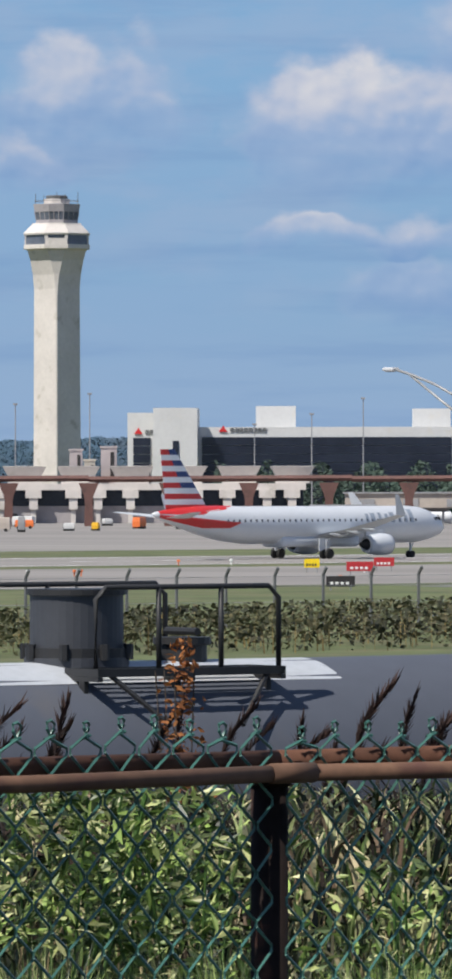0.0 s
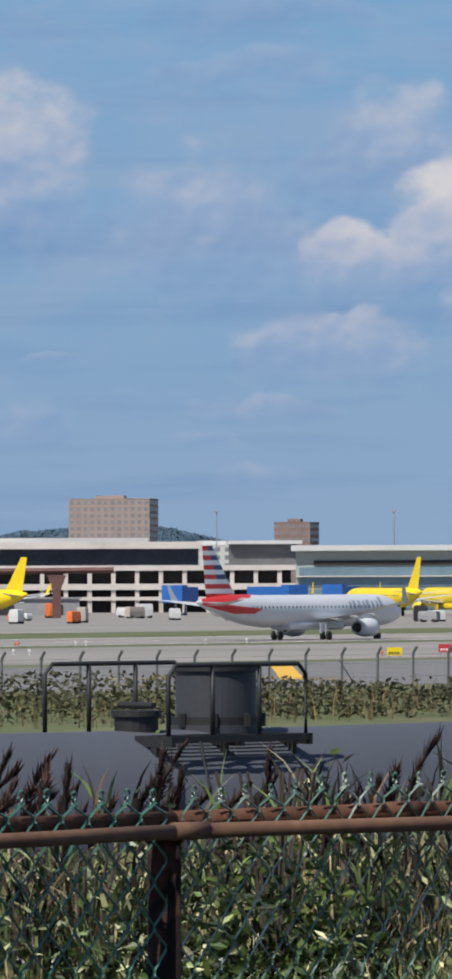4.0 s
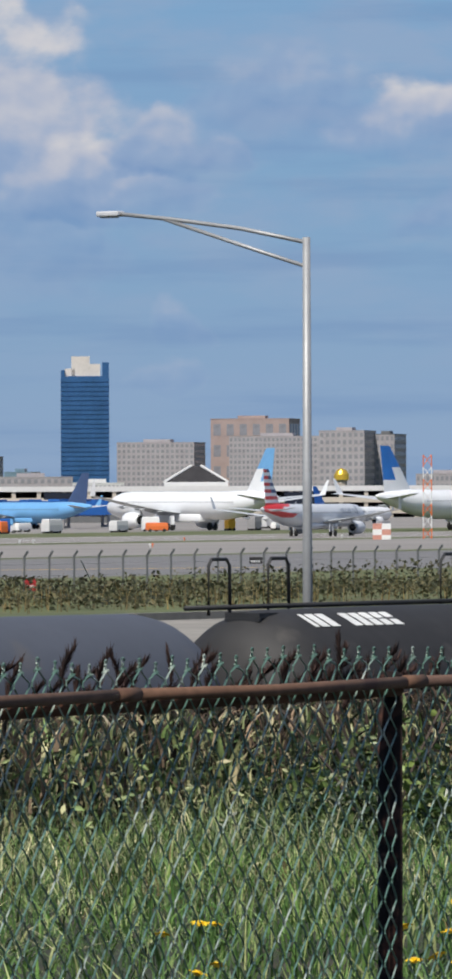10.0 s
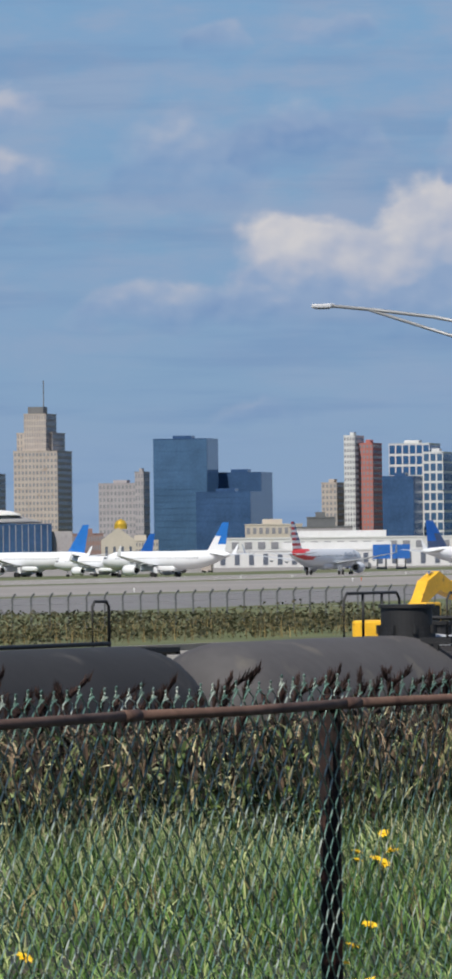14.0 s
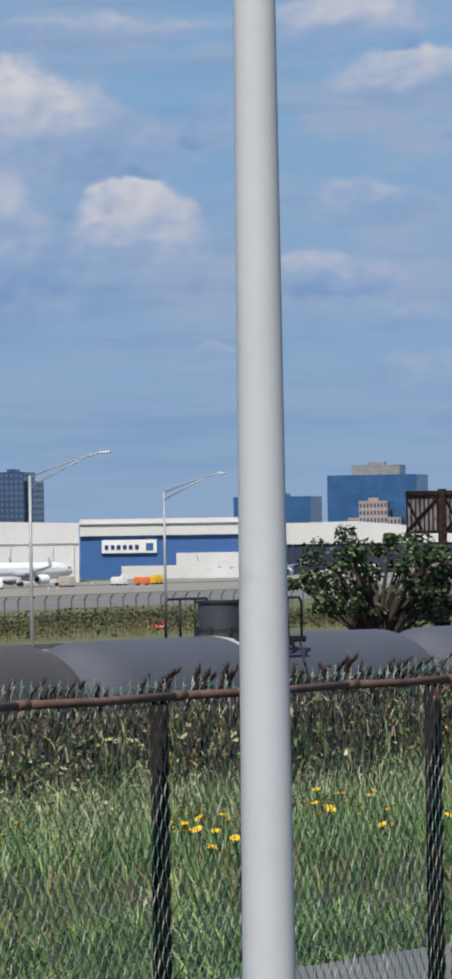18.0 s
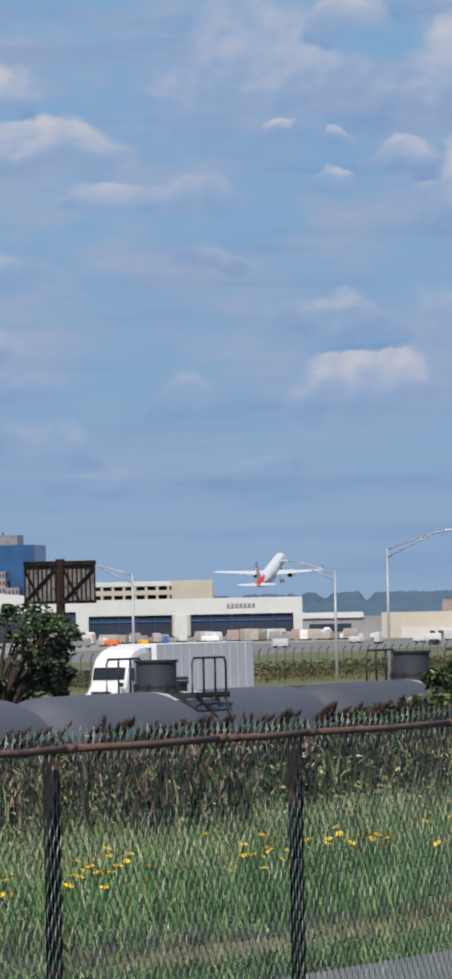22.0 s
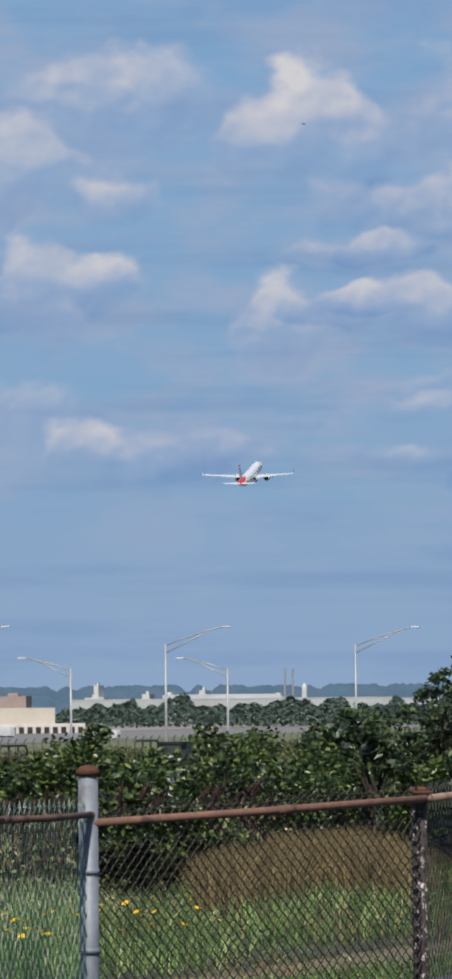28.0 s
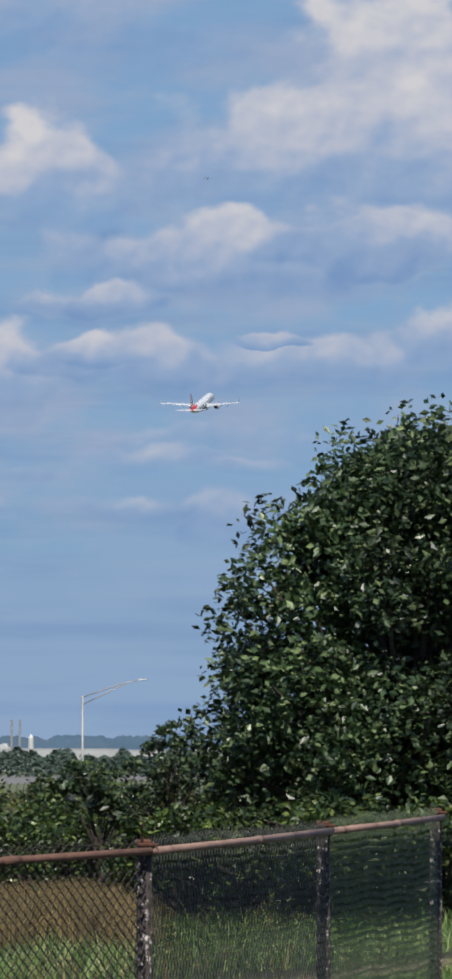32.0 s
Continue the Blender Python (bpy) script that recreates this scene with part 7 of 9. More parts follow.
part("roof", bm, M_concw, th)
slab(th, "door_opening", M_hangdark, (-w / 2 + 1, w / 2, 0.6, 58, -0.5, 9.5))
for k in range(6):
    x = -w / 2 + 1 + k * (w - 2) / 6
    slab(th, "door_rib", M_blue, (x, x + 0.6, 0.3, 1, -0.5, 9.5))
th, X, w = faced("twin_hangar", 14.66, 16.64, 2330, "twin white hangar with dark blue door bays", "hangar", "hangars")
slab(th, "fascia", M_concw, (-w / 2, w / 2, 0, 60, 8.0, rise_to(12.8, 1.195)))
for a0, a1 in ((14.72, 15.5), (15.66, 16.55)):
    slab(th, "door", M_hangdark, (X(a0), X(a1), 0.8, 3, -0.5, 8.0))
    for k in range(5):
        x = X(a0) + k * (X(a1) - X(a0)) / 5
        slab(th, "door_rib", M_blue, (x, x + 0.5, 0.5, 1, -0.5, 8.0))
    slab(th, "door_track", M_hangblue, (X(a0), X(a1), 0.5, 1, 5.6, 6.0))
for a in (14.66, 15.52, 16.56):
    slab(th, "pier", M_concw, (X(a), X(a) + 4.5, -0.6, 60, -0.5, 8.0))
for k in range(7):
    slab(th, "sign_bar", M_winl, (X(15.98) + k * 1.5, X(15.98) + k * 1.5 + 1.0, -0.3, 0.1, 10.3, 11.7), label="faint grey lettering bar")
th, X, w = faced("parking_garage", 14.6, 15.86, 2500, "open parking garage with cream decks", "garage", "hangars")
for z in (9, 12.4, 15.8, 19.2):
    slab(th, "deck_edge", M_concw if z > 18 else M_cream, (-w / 2, w / 2, 0, 40, z, z + 1.8))
# dark filling paints the shade inside the garage
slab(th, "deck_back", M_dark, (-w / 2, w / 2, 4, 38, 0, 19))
slab(th, "stair_block", M_cream, (X(15.5), w / 2, -1, 20, 0, 21.2))
for k in range(14):
    x = -w / 2 + k * w / 13
    slab(th, "column", M_cream, (x - 0.5, x + 0.5, 0.2, 1.5, 0, 19))
th, X, w = faced("cream_hangar", 17.33, 18.36, 1950, "long cream hangar with a row of dark doors", "hangar", "hangars")
slab(th, "wall", M_cream, (-w / 2, w / 2, 0, 40, -0.5, 7.6))
slab(th, "lean_to", M_conc, (X(17.5), X(18.62), -6, 0, -0.5, 2.9))
for k in range(12):
    x = X(17.75) + k * 2.5
    slab(th, "door", M_dark, (x, x + 1.5, -6.3, -5.9, -0.3, 1.9))
th, X, w = faced("grey_annex", 16.64, 17.35, 1960, "low grey annex beside the hangars", "hangar", "hangars")
slab(th, "wall", M_grey, (-w / 2, w / 2, 0, 40, -0.5, 6.6))
slab(th, "roof_edge", M_concw, (-w / 2, w * 0.25, -0.6, 40, 6.2, 7.9))
slab(th, "door", M_hangdark, (-w / 2 + 2, w * 0.1, -0.3, 0.2, -0.3, 4.5))
M_shedgrey = mat("pale_grey_cladding", (0.40, 0.41, 0.42), 0.8, vary=0.1, scale=20.0)
B("far_warehouse", 18.5, 21.3, 3200, 10.6, 60, M_shedgrey, "very long white warehouse on the far shore", floors=1, cols=40, glass=M_winl, win=(0.3, 0.3), group="airport buildings")
B("far_warehouse_wing", 21.3, 23.5, 3300, 10.0, 60, M_shedgrey, "long white warehouse wing on the far shore", group="airport buildings")
for az, h in ((20.37, 25), (20.44, 25)):
    th = thing("smokestack", aim(az, 3900, 0), "slim dark smokestack on the horizon", "chimney", "smokestacks")
    bm = nb()
    tube(bm, [(0, 0, -0.5), (0, 0, h + 4)], [0.85, 0.6], 10)
    part("shaft", bm, M_grey, th)
th = thing("white_silo", aim(20.54, 3500, 0), "white silo on the far shore", "silo")
bm = nb()
tube(bm, [(0, 0, -0.5), (0, 0, 17), (0, 0, 19)], [1.4, 1.4, 0.3], 12)
part("shell", bm, M_concw, th)
# apron clutter: carts, containers and vans along the gates
rnd = random.Random(31)
CART = [M_concw, M_concw, M_grey, M_paint_w, M_yellow, M_orange, M_tan, M_dark, M_bridge, M_concw]
for k in range(250):
    az = rnd.uniform(-22.5, 19.0) if k < 170 else rnd.uniform(13.4, 17.3)
    d = rnd.uniform(1130, 1330) if az < 2 else rnd.uniform(1250, 1500) if az < 10 else rnd.uniform(1500, 1750)
    off = math.sin(radians(RUN - az))
    d = max(d, 632 / off) if az < 10 else min(d if k < 170 else rnd.uniform(1880, 1940), 488 / off)
    mt = CART[rnd.randrange(len(CART))] if k < 170 else (M_concw, M_tan, M_grey, M_paint_w, M_brickp, M_concw)[rnd.randrange(6)]
    th = thing("baggage_cart" if rnd.random() < 0.5 else "service_van", aim(az, d, 0, rnd.uniform(0, 180)),
               {"yellow_enamel": "yellow apron service vehicle with small wheels", "orange_paint": "orange apron service vehicle with small wheels", "dark_surface_and_shade": "dark apron baggage cart with small wheels"}.get(mt.name, "pale apron service vehicle with small wheels"),
               "vehicle", "apron vehicles")
    L, W, H = (rnd.uniform(1.6, 4.5), rnd.uniform(1.2, 2.0), rnd.uniform(1.3, 3.0)) if k < 170 else (rnd.uniform(2.5, 6.0), rnd.uniform(1.8, 2.5), rnd.uniform(1.5, 3.8))
    bm = nb()
    loft(bm, [[Vector((x, y, z)) for x, y in ((-L / 2 + i, -W / 2 + i), (L / 2 - i, -W / 2 + i), (L / 2 - i, W / 2 - i), (-L / 2 + i, W / 2 - i))] for z, i in ((0.35, 0.05), (H * 0.6, 0), (H * 0.95, 0.1), (H, 0.25))])
    part("body", bm, mt, th)
    for x in (-L * 0.32, L * 0.32):
        bm = nb()
        tube(bm, [(x, -W / 2 - 0.03, 0.3), (x, W / 2 + 0.03, 0.3)], 0.3, 10)
        part("wheel", bm, M_tyre, th)

# ---- airfield fence, signs, road things ----
af = thing("airfield_fence", along(0, 310, 0), "tall grey airfield fence of posts and thin wires", "fence")
post_me = bpy.data.meshes.new("post")
bm = nb()
tube(bm, [(0, 0, -0.4), (0, 0, 2.9), (0, -0.35, 3.35)], 0.10, 6)
bm.to_mesh(post_me)
bm.free()
post_me.materials.append(M_roof)
s, k = 165.0, 0
while k < 300:
    ob = new("post", post_me)
    ob.parent = af
    ob.location = (s, 0, 0)
    s += 3.3 if s < 900 else 4.0
    k += 1
for z in (0.5, 1.4, 2.3, 2.85):
    bm = nb()
    tube(bm, [(165, 0, z), (s, 0, z)], 0.016, 4)
    part("wire", bm, M_grey, af)
for s in (265, 300, 420, 640):
    bm = nb()
    tube(bm, [(s, 0, 2.6), (s + 2.6, 0.4, 0.0)], 0.05, 6)
    part("brace", bm, M_grey, af)


def sign(az, d, z0, z1, w, face, label, legs=True, band=None, yaw=0.0):
    th = thing("airfield_sign", aim(az, d, 0, yaw), label, "sign", "airfield signs")
    slab(th, "panel", face, (-w / 2, w / 2, -0.12, 0.12, z0, z1))
    if band:
        slab(th, "band", band, (-w / 2 - 0.01, w / 2 + 0.01, -0.15, 0.13, z0 + (z1 - z0) * 0.55, z1 - 0.05))
    slab(th, "text_bars", M_paint_w if face in (M_signred, M_signblue, M_dark) else M_black,
         *[(-w * 0.36 + j * w * 0.18, -w * 0.36 + j * w * 0.18 + w * 0.11, -0.15, 0.13, z0 + (z1 - z0) * 0.2, z0 + (z1 - z0) * 0.45) for j in range(4)], label="plain lettering bars")
    if legs:
        for x in (-w * 0.35, w * 0.35):
            slab(th, "leg", M_grey, (x - 0.05, x + 0.05, -0.05, 0.05, -0.3, z0))
    return th


sign(-18.83, 560, 0.7, 1.5, 2.3, M_signred, "dark red airfield sign on short legs")
sign(-19.25, 600, 0.5, 1.3, 1.4, M_planeyellow, "yellow airfield sign on short legs")
sign(-19.0, 500, 0.3, 1.1, 2.2, M_dark, "dark airfield sign with yellow lettering bars")
sign(-18.62, 610, 0.5, 1.3, 1.9, M_signred, "red airfield sign on short legs")
sign(-13.93, 480, 0.3, 1.5, 2.0, M_paint_w, "white and blue board on the airfield fence", band=M_signblue)
sign(-13.05, 470, 0.8, 1.9, 1.6, M_signred, "red board on the airfield fence")
sign(-14.1, 620, 0.4, 1.2, 2.4, M_signred, "dark red airfield sign on short legs")
sign(-13.6, 590, 0.3, 1.1, 2.4, M_dark, "dark airfield sign on short legs")
sign(-3.22, 450, 1.3, 2.3, 1.2, M_paint_w, "white and blue board on the airfield fence", band=M_signblue)
sign(-3.72, 440, 0.6, 1.2, 2.8, M_signred, "red board low on the airfield fence")
sign(-6.15, 455, 0.9, 1.8, 1.2, M_signred, "red board on the airfield fence")
sign(0.13, 480, 0.8, 1.7, 0.8, M_signred, "red board on the airfield fence")
sign(-8.45, 640, 0.3, 1.1, 1.5, M_planeyellow, "yellow airfield sign on short legs")
sign(-7.75, 640, 0.3, 1.1, 2.0, M_dark, "dark airfield sign on short legs")
sign(-8.0, 660, 0.4, 1.2, 1.5, M_signred, "dark red airfield sign on short legs")
sign(2.1, 700, 0.3, 1.0, 1.4, M_dark, "dark airfield sign on short legs")
sign(-16.2, 700, 0.3, 2.2, 1.4, M_dark, "dark board with a white figure bar")
sign(-6.95, 580, 0.2, 1.0, 1.0, M_paint_w, "small white airfield board")
sign(12.05, 640, 0.4, 1.2, 1.2, M_signred, "small red board on the airfield fence")
rnd = random.Random(4)
for k in range(60):
    az = rnd.uniform(-22, 15)
    th = thing("runway_light", aim(az, (RP - rnd.choice((34, 34, 88, 132))) / math.sin(radians(RUN - az)) if az < 14 else 1900, 0),
               "small pale runway edge light", "light", "runway edge lights")
    bm = nb()
    tube(bm, [(0, 0, -0.1), (0, 0, 0.35), (0, 0, 0.42), (0, 0, 0.62)], [0.06, 0.06, 0.18, 0.12], 8)
    part("body", bm, M_paint_w if k % 3 else M_orange, th)
# painted yellow arrows on the outer taxiway
bm = nb()
for az, d in ((-16.9, 470), (-15.35, 465), (-14.0, 475), (-13.4, 480), (-15.0, 520), (-12.5, 500), (-10.2, 520), (-9.6, 515)):
    v = at(az, d)
    u = at(LINE + 30, 1)
    n = at(LINE - 60, 1)
    bm.faces.new([bm.verts.new(v + u * a + n * b + Vector((0, 0, 0.03))) for a, b in ((-7, -0.6), (7, -0.6), (7, 0.6), (-7, 0.6))])
part("taxiway_marking", bm, M_paint_y, kind="structure", label="yellow painted taxiway strokes")

# rusty square sign frame beside the road
th = thing("rusty_sign_back", aim(-15.32, 112, 0, 12), "back of a rusty square sign with a white frame", "sign")
slab(th, "panel", M_rust, (-0.62, 0.62, -0.02, 0.02, 4.7, 5.75))
bm = nb()
box(bm, -0.70, 0.70, -0.05, -0.022, 5.75, 5.82)
box(bm, -0.70, -0.63, -0.05, -0.022, 5.35, 5.75)
box(bm, 0.63, 0.70, -0.05, -0.022, 5.35, 5.75)
part("frame", bm, M_paint_w, th, "white sign frame")
slab(th, "leg", M_rust, (-0.5, -0.42, 0.03, 0.11, 1.4, 5.6), (0.42, 0.5, 0.03, 0.11, 1.4, 5.6))
# yellow disc on the wagon end
th = thing("yellow_disc_sign", aim(-14.64, 66, 0), "yellow warning disc on a post between wagons", "sign")
bm = nb()
tube(bm, [(0, -0.01, 5.78), (0, 0.01, 5.78)], 0.19, 24)
part("disc", bm, M_yellow, th, "yellow disc with dark bars")
slab(th, "text_bars", M_black, (-0.10, 0.10, -0.02, 0.0, 5.80, 5.84), (-0.08, 0.08, -0.02, 0.0, 5.72, 5.75))
slab(th, "post", M_black, (-0.03, 0.03, 0.015, 0.06, 1.3, 5.9))
# white pole in front of the fence
th = thing("white_pole", aim(12.955, 20, 0), "tall smooth white tapered pole", "pole")
bm = nb()
tube(bm, [(0, 0, 5.3), (0, 0, 6.6), (0, 0, 8.0), (0, 0, 9.6), (0, 0, 13.0)], [0.094, 0.082, 0.0735, 0.065, 0.048], 40)
part("shaft", bm, mat("white_pole_paint", (0.52, 0.535, 0.55), 0.45, vary=0.03, scale=0.5, dirt=(0.46, 0.47, 0.48), dirt_at=0.66), th, smooth=True)
bm = nb()
tube(bm, [(0, 0, 5.45), (0, 0, 5.62), (0, 0, 5.66)], [0.17, 0.17, 0.11], 28)
part("base_cover", bm, M_galv, th)
# coupling box on the fence rail
fx = 10.42 / math.tan(radians(LINE + 4.03))
bm = nb()
box(bm, fx - 0.06, fx + 0.018, -0.09, -0.01, RAILZ - 0.05, RAILZ - 0.004, 0.006)
cb_ = part("rail_coupling", bm, M_grey, fence, "grey metal rail coupling box")
bm = nb()
box(bm, fx - 0.08, fx - 0.056, -0.08, -0.015, RAILZ - 0.045, RAILZ + 0.002, 0.004)
part("strap", bm, M_galv, cb_, "dull metal strap")
# billboard from behind
M_board = mat("grey_weathered_board", (0.17, 0.16, 0.165), 0.85, vary=0.25, scale=0.4, dirt=(0.07, 0.055, 0.05), dirt_at=0.55)
th = thing("billboard", aim(14.52, 175, 0, 8), "rusty double billboard seen from behind on a single mast", "billboard")
for x0, x1 in ((-0.92, -0.10), (0.12, 0.96)):
    pn = slab(th, "panel", M_board, (x0, x1, 0.0, 0.06, 8.42, 9.38))
    for k in range(8):
        x = x0 + (x1 - x0) * k / 7
        slab(pn, "rib", M_darkpost, (x - 0.018, x + 0.018, -0.06, 0.0, 8.36, 9.42))
    for z0, z1 in ((9.38, 9.50), (8.36, 8.44)):
        slab(pn, "frame", M_darkpost, (x0 - 0.03, x1 + 0.03, -0.08, 0.08, z0, z1))
    bm = nb()
    tube(bm, [(x0, -0.05, 8.45), (x1, -0.05, 9.3)], 0.03, 5)
    tube(bm, [(x0, -0.05, 9.3), ((x0 + x1) / 2, -0.05, 8.45)], 0.03, 5)
    part("brace", bm, M_darkpost, pn)
bm = nb()
tube(bm, [(0, 0.1, 1.2), (0.02, 0.1, 9.55)], 0.12, 12)
part("mast", bm, M_darkpost, th, smooth=True)


# ---- vehicles ----
M_rubber = M_tyre
M_carglass = mat("car_glass", (0.02, 0.025, 0.03), 0.08, vary=0.05)
M_headlamp = mat("headlamp", (0.8, 0.8, 0.78), 0.15, vary=0.02)
M_tail = mat("tail_lamp", (0.45, 0.02, 0.02), 0.25, vary=0.05)
M_chrome = mat("chrome_trim", (0.6, 0.61, 0.62), 0.2, 0.8, vary=0.05)


def car(paint, label, tall=1.5, L=4.6):
    """A car with +x forward."""
    th = thing("car", pose(0, 0, 0), label, "car", "cars on the road")
    h = tall
    sec = [(-L / 2, 0.55, 0.95 * h * 0.62, 0.72), (-L / 2 + 0.12, 0.38, h * 0.66, 0.84), (-L * 0.2, 0.3, h * 0.66, 0.9), (L * 0.14, 0.3, h * 0.64, 0.9), (L * 0.28, 0.3, h * 0.60, 0.88), (L / 2 - 0.15, 0.34, h * 0.50, 0.82), (L / 2, 0.45, h * 0.40, 0.66)]
    bm = nb()
    loft(bm, [[Vector((x, y, z)) for y, z in ((-w, z0 + 0.1), (-w * 0.9, z0), (w * 0.9, z0), (w, z0 + 0.1), (w, z1 - 0.12), (w * 0.9, z1), (-w * 0.9, z1), (-w, z1 - 0.12))] for x, z0, z1, w in sec])
    body = part("body", bm, paint, th, smooth=False)
    bm = nb()
    loft(bm, [[Vector((x, y, z)) for y, z in ((-w, h * 0.62), (w, h * 0.62), (wt, zt), (-wt, zt))] for x, w, wt, zt in ((-L * 0.44, 0.8, 0.7, h * 0.66), (-L * 0.36, 0.82, 0.66, h * 0.96), (-L * 0.05, 0.82, 0.66, h), (L * 0.08, 0.82, 0.66, h * 0.96), (L * 0.25, 0.8, 0.72, h * 0.63))])
    part("cabin", bm, [paint], th)
    for y in (-1, 1):
        for x0, x1 in ((-L * 0.33, -L * 0.10), (-L * 0.08, L * 0.10)):
            bm = nb()
            box(bm, x0, x1, y * 0.76 - 0.035, y * 0.76 + 0.035, h * 0.66, h * 0.9, 0.02)
            part("side_window", bm, M_carglass, th)
    bm = nb()
    loft(bm, [[Vector((x, y, z)) for y in (-0.68, 0.68)] + [Vector((x - 0.03, y, z + 0.02)) for y in (0.68, -0.68)] for x, z in ((L * 0.235, h * 0.66), (L * 0.10, h * 0.945))])
    part("windscreen", bm, M_carglass, th)
    for x in (-L * 0.31, L * 0.31):
        for y in (-0.8, 0.8):
            bm = nb()
            tube(bm, [(0, -0.1, 0), (0, 0.1, 0)], 0.33, 18)
            wh = part("wheel", bm, M_rubber, th, m=pose(x, y, 0.33))
            bm = nb()
            tube(bm, [(0, -0.11, 0), (0, 0.11, 0)], 0.2, 12)
            part("rim", bm, M_chrome, wh)
    for y in (-0.6, 0.6):
        slab(th, "headlight", M_headlamp, (L / 2 - 0.12, L / 2 - 0.02, y - 0.15, y + 0.15, h * 0.38, h * 0.47))
        slab(th, "tail_light", M_tail, (-L / 2 - 0.01, -L / 2 + 0.08, y - 0.14, y + 0.14, h * 0.5, h * 0.6))
    return th


def semi_truck(paint, trailer_paint, label, trailer=16.2, fairing=1.0):
    """A sleeper tractor with a box trailer; +x forward, front bumper at x = 0."""
    th = thing("semi_truck", pose(0, 0, 0), label, "truck", "trucks on the road")
    bm = nb()
    hood = [(0.0, 0.45, 1.1, 0.8), (-0.10, 0.38, 1.45, 0.98), (-0.5, 0.45, 1.65, 1.06), (-1.1, 0.5, 1.9, 1.12), (-1.25, 0.5, 2.0, 1.15)]
    loft(bm, [[Vector((x, y, z)) for y, z in ((-w, z0), (w, z0), (w, z1 - 0.3), (w * 0.9, z1 - 0.1), (w * 0.7, z1), (-w * 0.7, z1), (-w * 0.9, z1 - 0.1), (-w, z1 - 0.3))] for x, z0, z1, w in hood])
    part("hood", bm, paint, th)
    up = lambda z: 2.78 + (z - 2.78) * fairing
    bm = nb()
    cab = [(-1.2, 2.0, 1.15), (-1.5, 2.78, 1.18), (-1.62, up(3.0), 1.18), (-2.0, up(3.45), 1.17), (-2.7, up(3.82), 1.15), (-3.6, up(4.0), 1.15), (-4.5, up(4.02), 1.15)]
    loft(bm, [[Vector((x, y, z)) for y, z in ((-w, 0.6), (w, 0.6), (w, z1 - 0.45), (w * 0.93, z1 - 0.15), (w * 0.7, z1), (-w * 0.7, z1), (-w * 0.93, z1 - 0.15), (-w, z1 - 0.45))] for x, z1, w in cab])
    part("cab", bm, paint, th)
    bm = nb()
    loft(bm, [[Vector((x, y, z)) for y in (-1.0, 1.0)] + [Vector((x + 0.04, y, z + 0.03)) for y in (1.0, -1.0)] for x, z in ((-1.21, 2.04), (-1.5, 2.76))])
    part("windscreen", bm, M_carglass, th, "dark windscreen")
    for y in (-1, 1):
        slab(th, "side_window", M_carglass, (-2.35, -1.6, y * 1.17 - 0.03, y * 1.17 + 0.03, 2.05, 2.72))
        slab(th, "sleeper_window", M_carglass, (-3.55, -3.3, y * 1.15 - 0.03, y * 1.15 + 0.03, 2.1, 2.7))
        slab(th, "fairing_slot", M_black, (-3.9, -3.3, y * 1.07 - 0.06, y * 1.07 + 0.06, up(3.45), up(3.6)))
        slab(th, "door_seam", M_grey, (-2.52, -2.49, y * 1.165 - 0.02, y * 1.165 + 0.02, 0.9, 2.9), (-1.42, -1.39, y * 1.165 - 0.02, y * 1.165 + 0.02, 0.9, 2.0))
        mi = slab(th, "mirror", M_black, (-1.45, -1.3, y * 1.45 - 0.12, y * 1.45 + 0.12, 1.95, 2.65))
        slab(th, "hood_mirror", M_black, (-0.55, -0.45, y * 1.12 - 0.1, y * 1.12 + 0.1, 1.65, 1.9))
        slab(th, "headlight", M_headlamp, (-0.16, 0.02, y * 0.84 - 0.14, y * 0.84 + 0.14, 0.95, 1.28))
        slab(th, "side_skirt", paint, (-4.4, -2.0, y * 1.17 - 0.03, y * 1.17 + 0.03, 0.4, 1.1))
        slab(th, "side_extender", paint, (-4.95, -4.5, y * 1.13 - 0.02, y * 1.13 + 0.02, 0.9, up(3.7)))
    gr = slab(th, "grille", M_black, (-0.06, 0.05, -0.6, 0.6, 0.65, 1.38))
    slab(gr, "grille_bars", M_chrome, *[(0.04, 0.07, -0.55, 0.55, 0.75 + k * 0.14, 0.79 + k * 0.14) for k in range(4)])
    slab(th, "bumper", paint, (-0.25, 0.08, -1.08, 1.08, 0.35, 0.62))
    bm = nb()
    x0, x1 = -5.75 - trailer, -5.75
    box(bm, x0, x1, -1.28, 1.28, 1.15, 4.1, 0.04)
    tr = part("trailer", bm, trailer_paint, th)
    slab(tr, "trailer_trim", M_chrome, (x0 - 0.02, x1 + 0.02, -1.3, 1.3, 1.1, 1.2))
    slab(tr, "rear_frame", M_grey, (x0 - 0.06, x0, -1.28, 1.28, 1.15, 4.1))
    for k in range(1, 12):
        for y in (-1.285, 1.285):
            slab(tr, "panel_rib", trailer_paint, (x0 + trailer * k / 12 - 0.02, x0 + trailer * k / 12 + 0.02, y - 0.008, y + 0.008, 1.2, 4.05))
    slab(th, "chassis", M_black, (-7.4, -0.6, -0.45, 0.45, 0.6, 1.0), (x0 + 0.5, x0 + 4.5, -0.9, 0.9, 0.7, 1.15))
    slab(th, "rear_wall", M_black, (-4.62, -4.5, -1.05, 1.05, 0.9, up(3.85)))
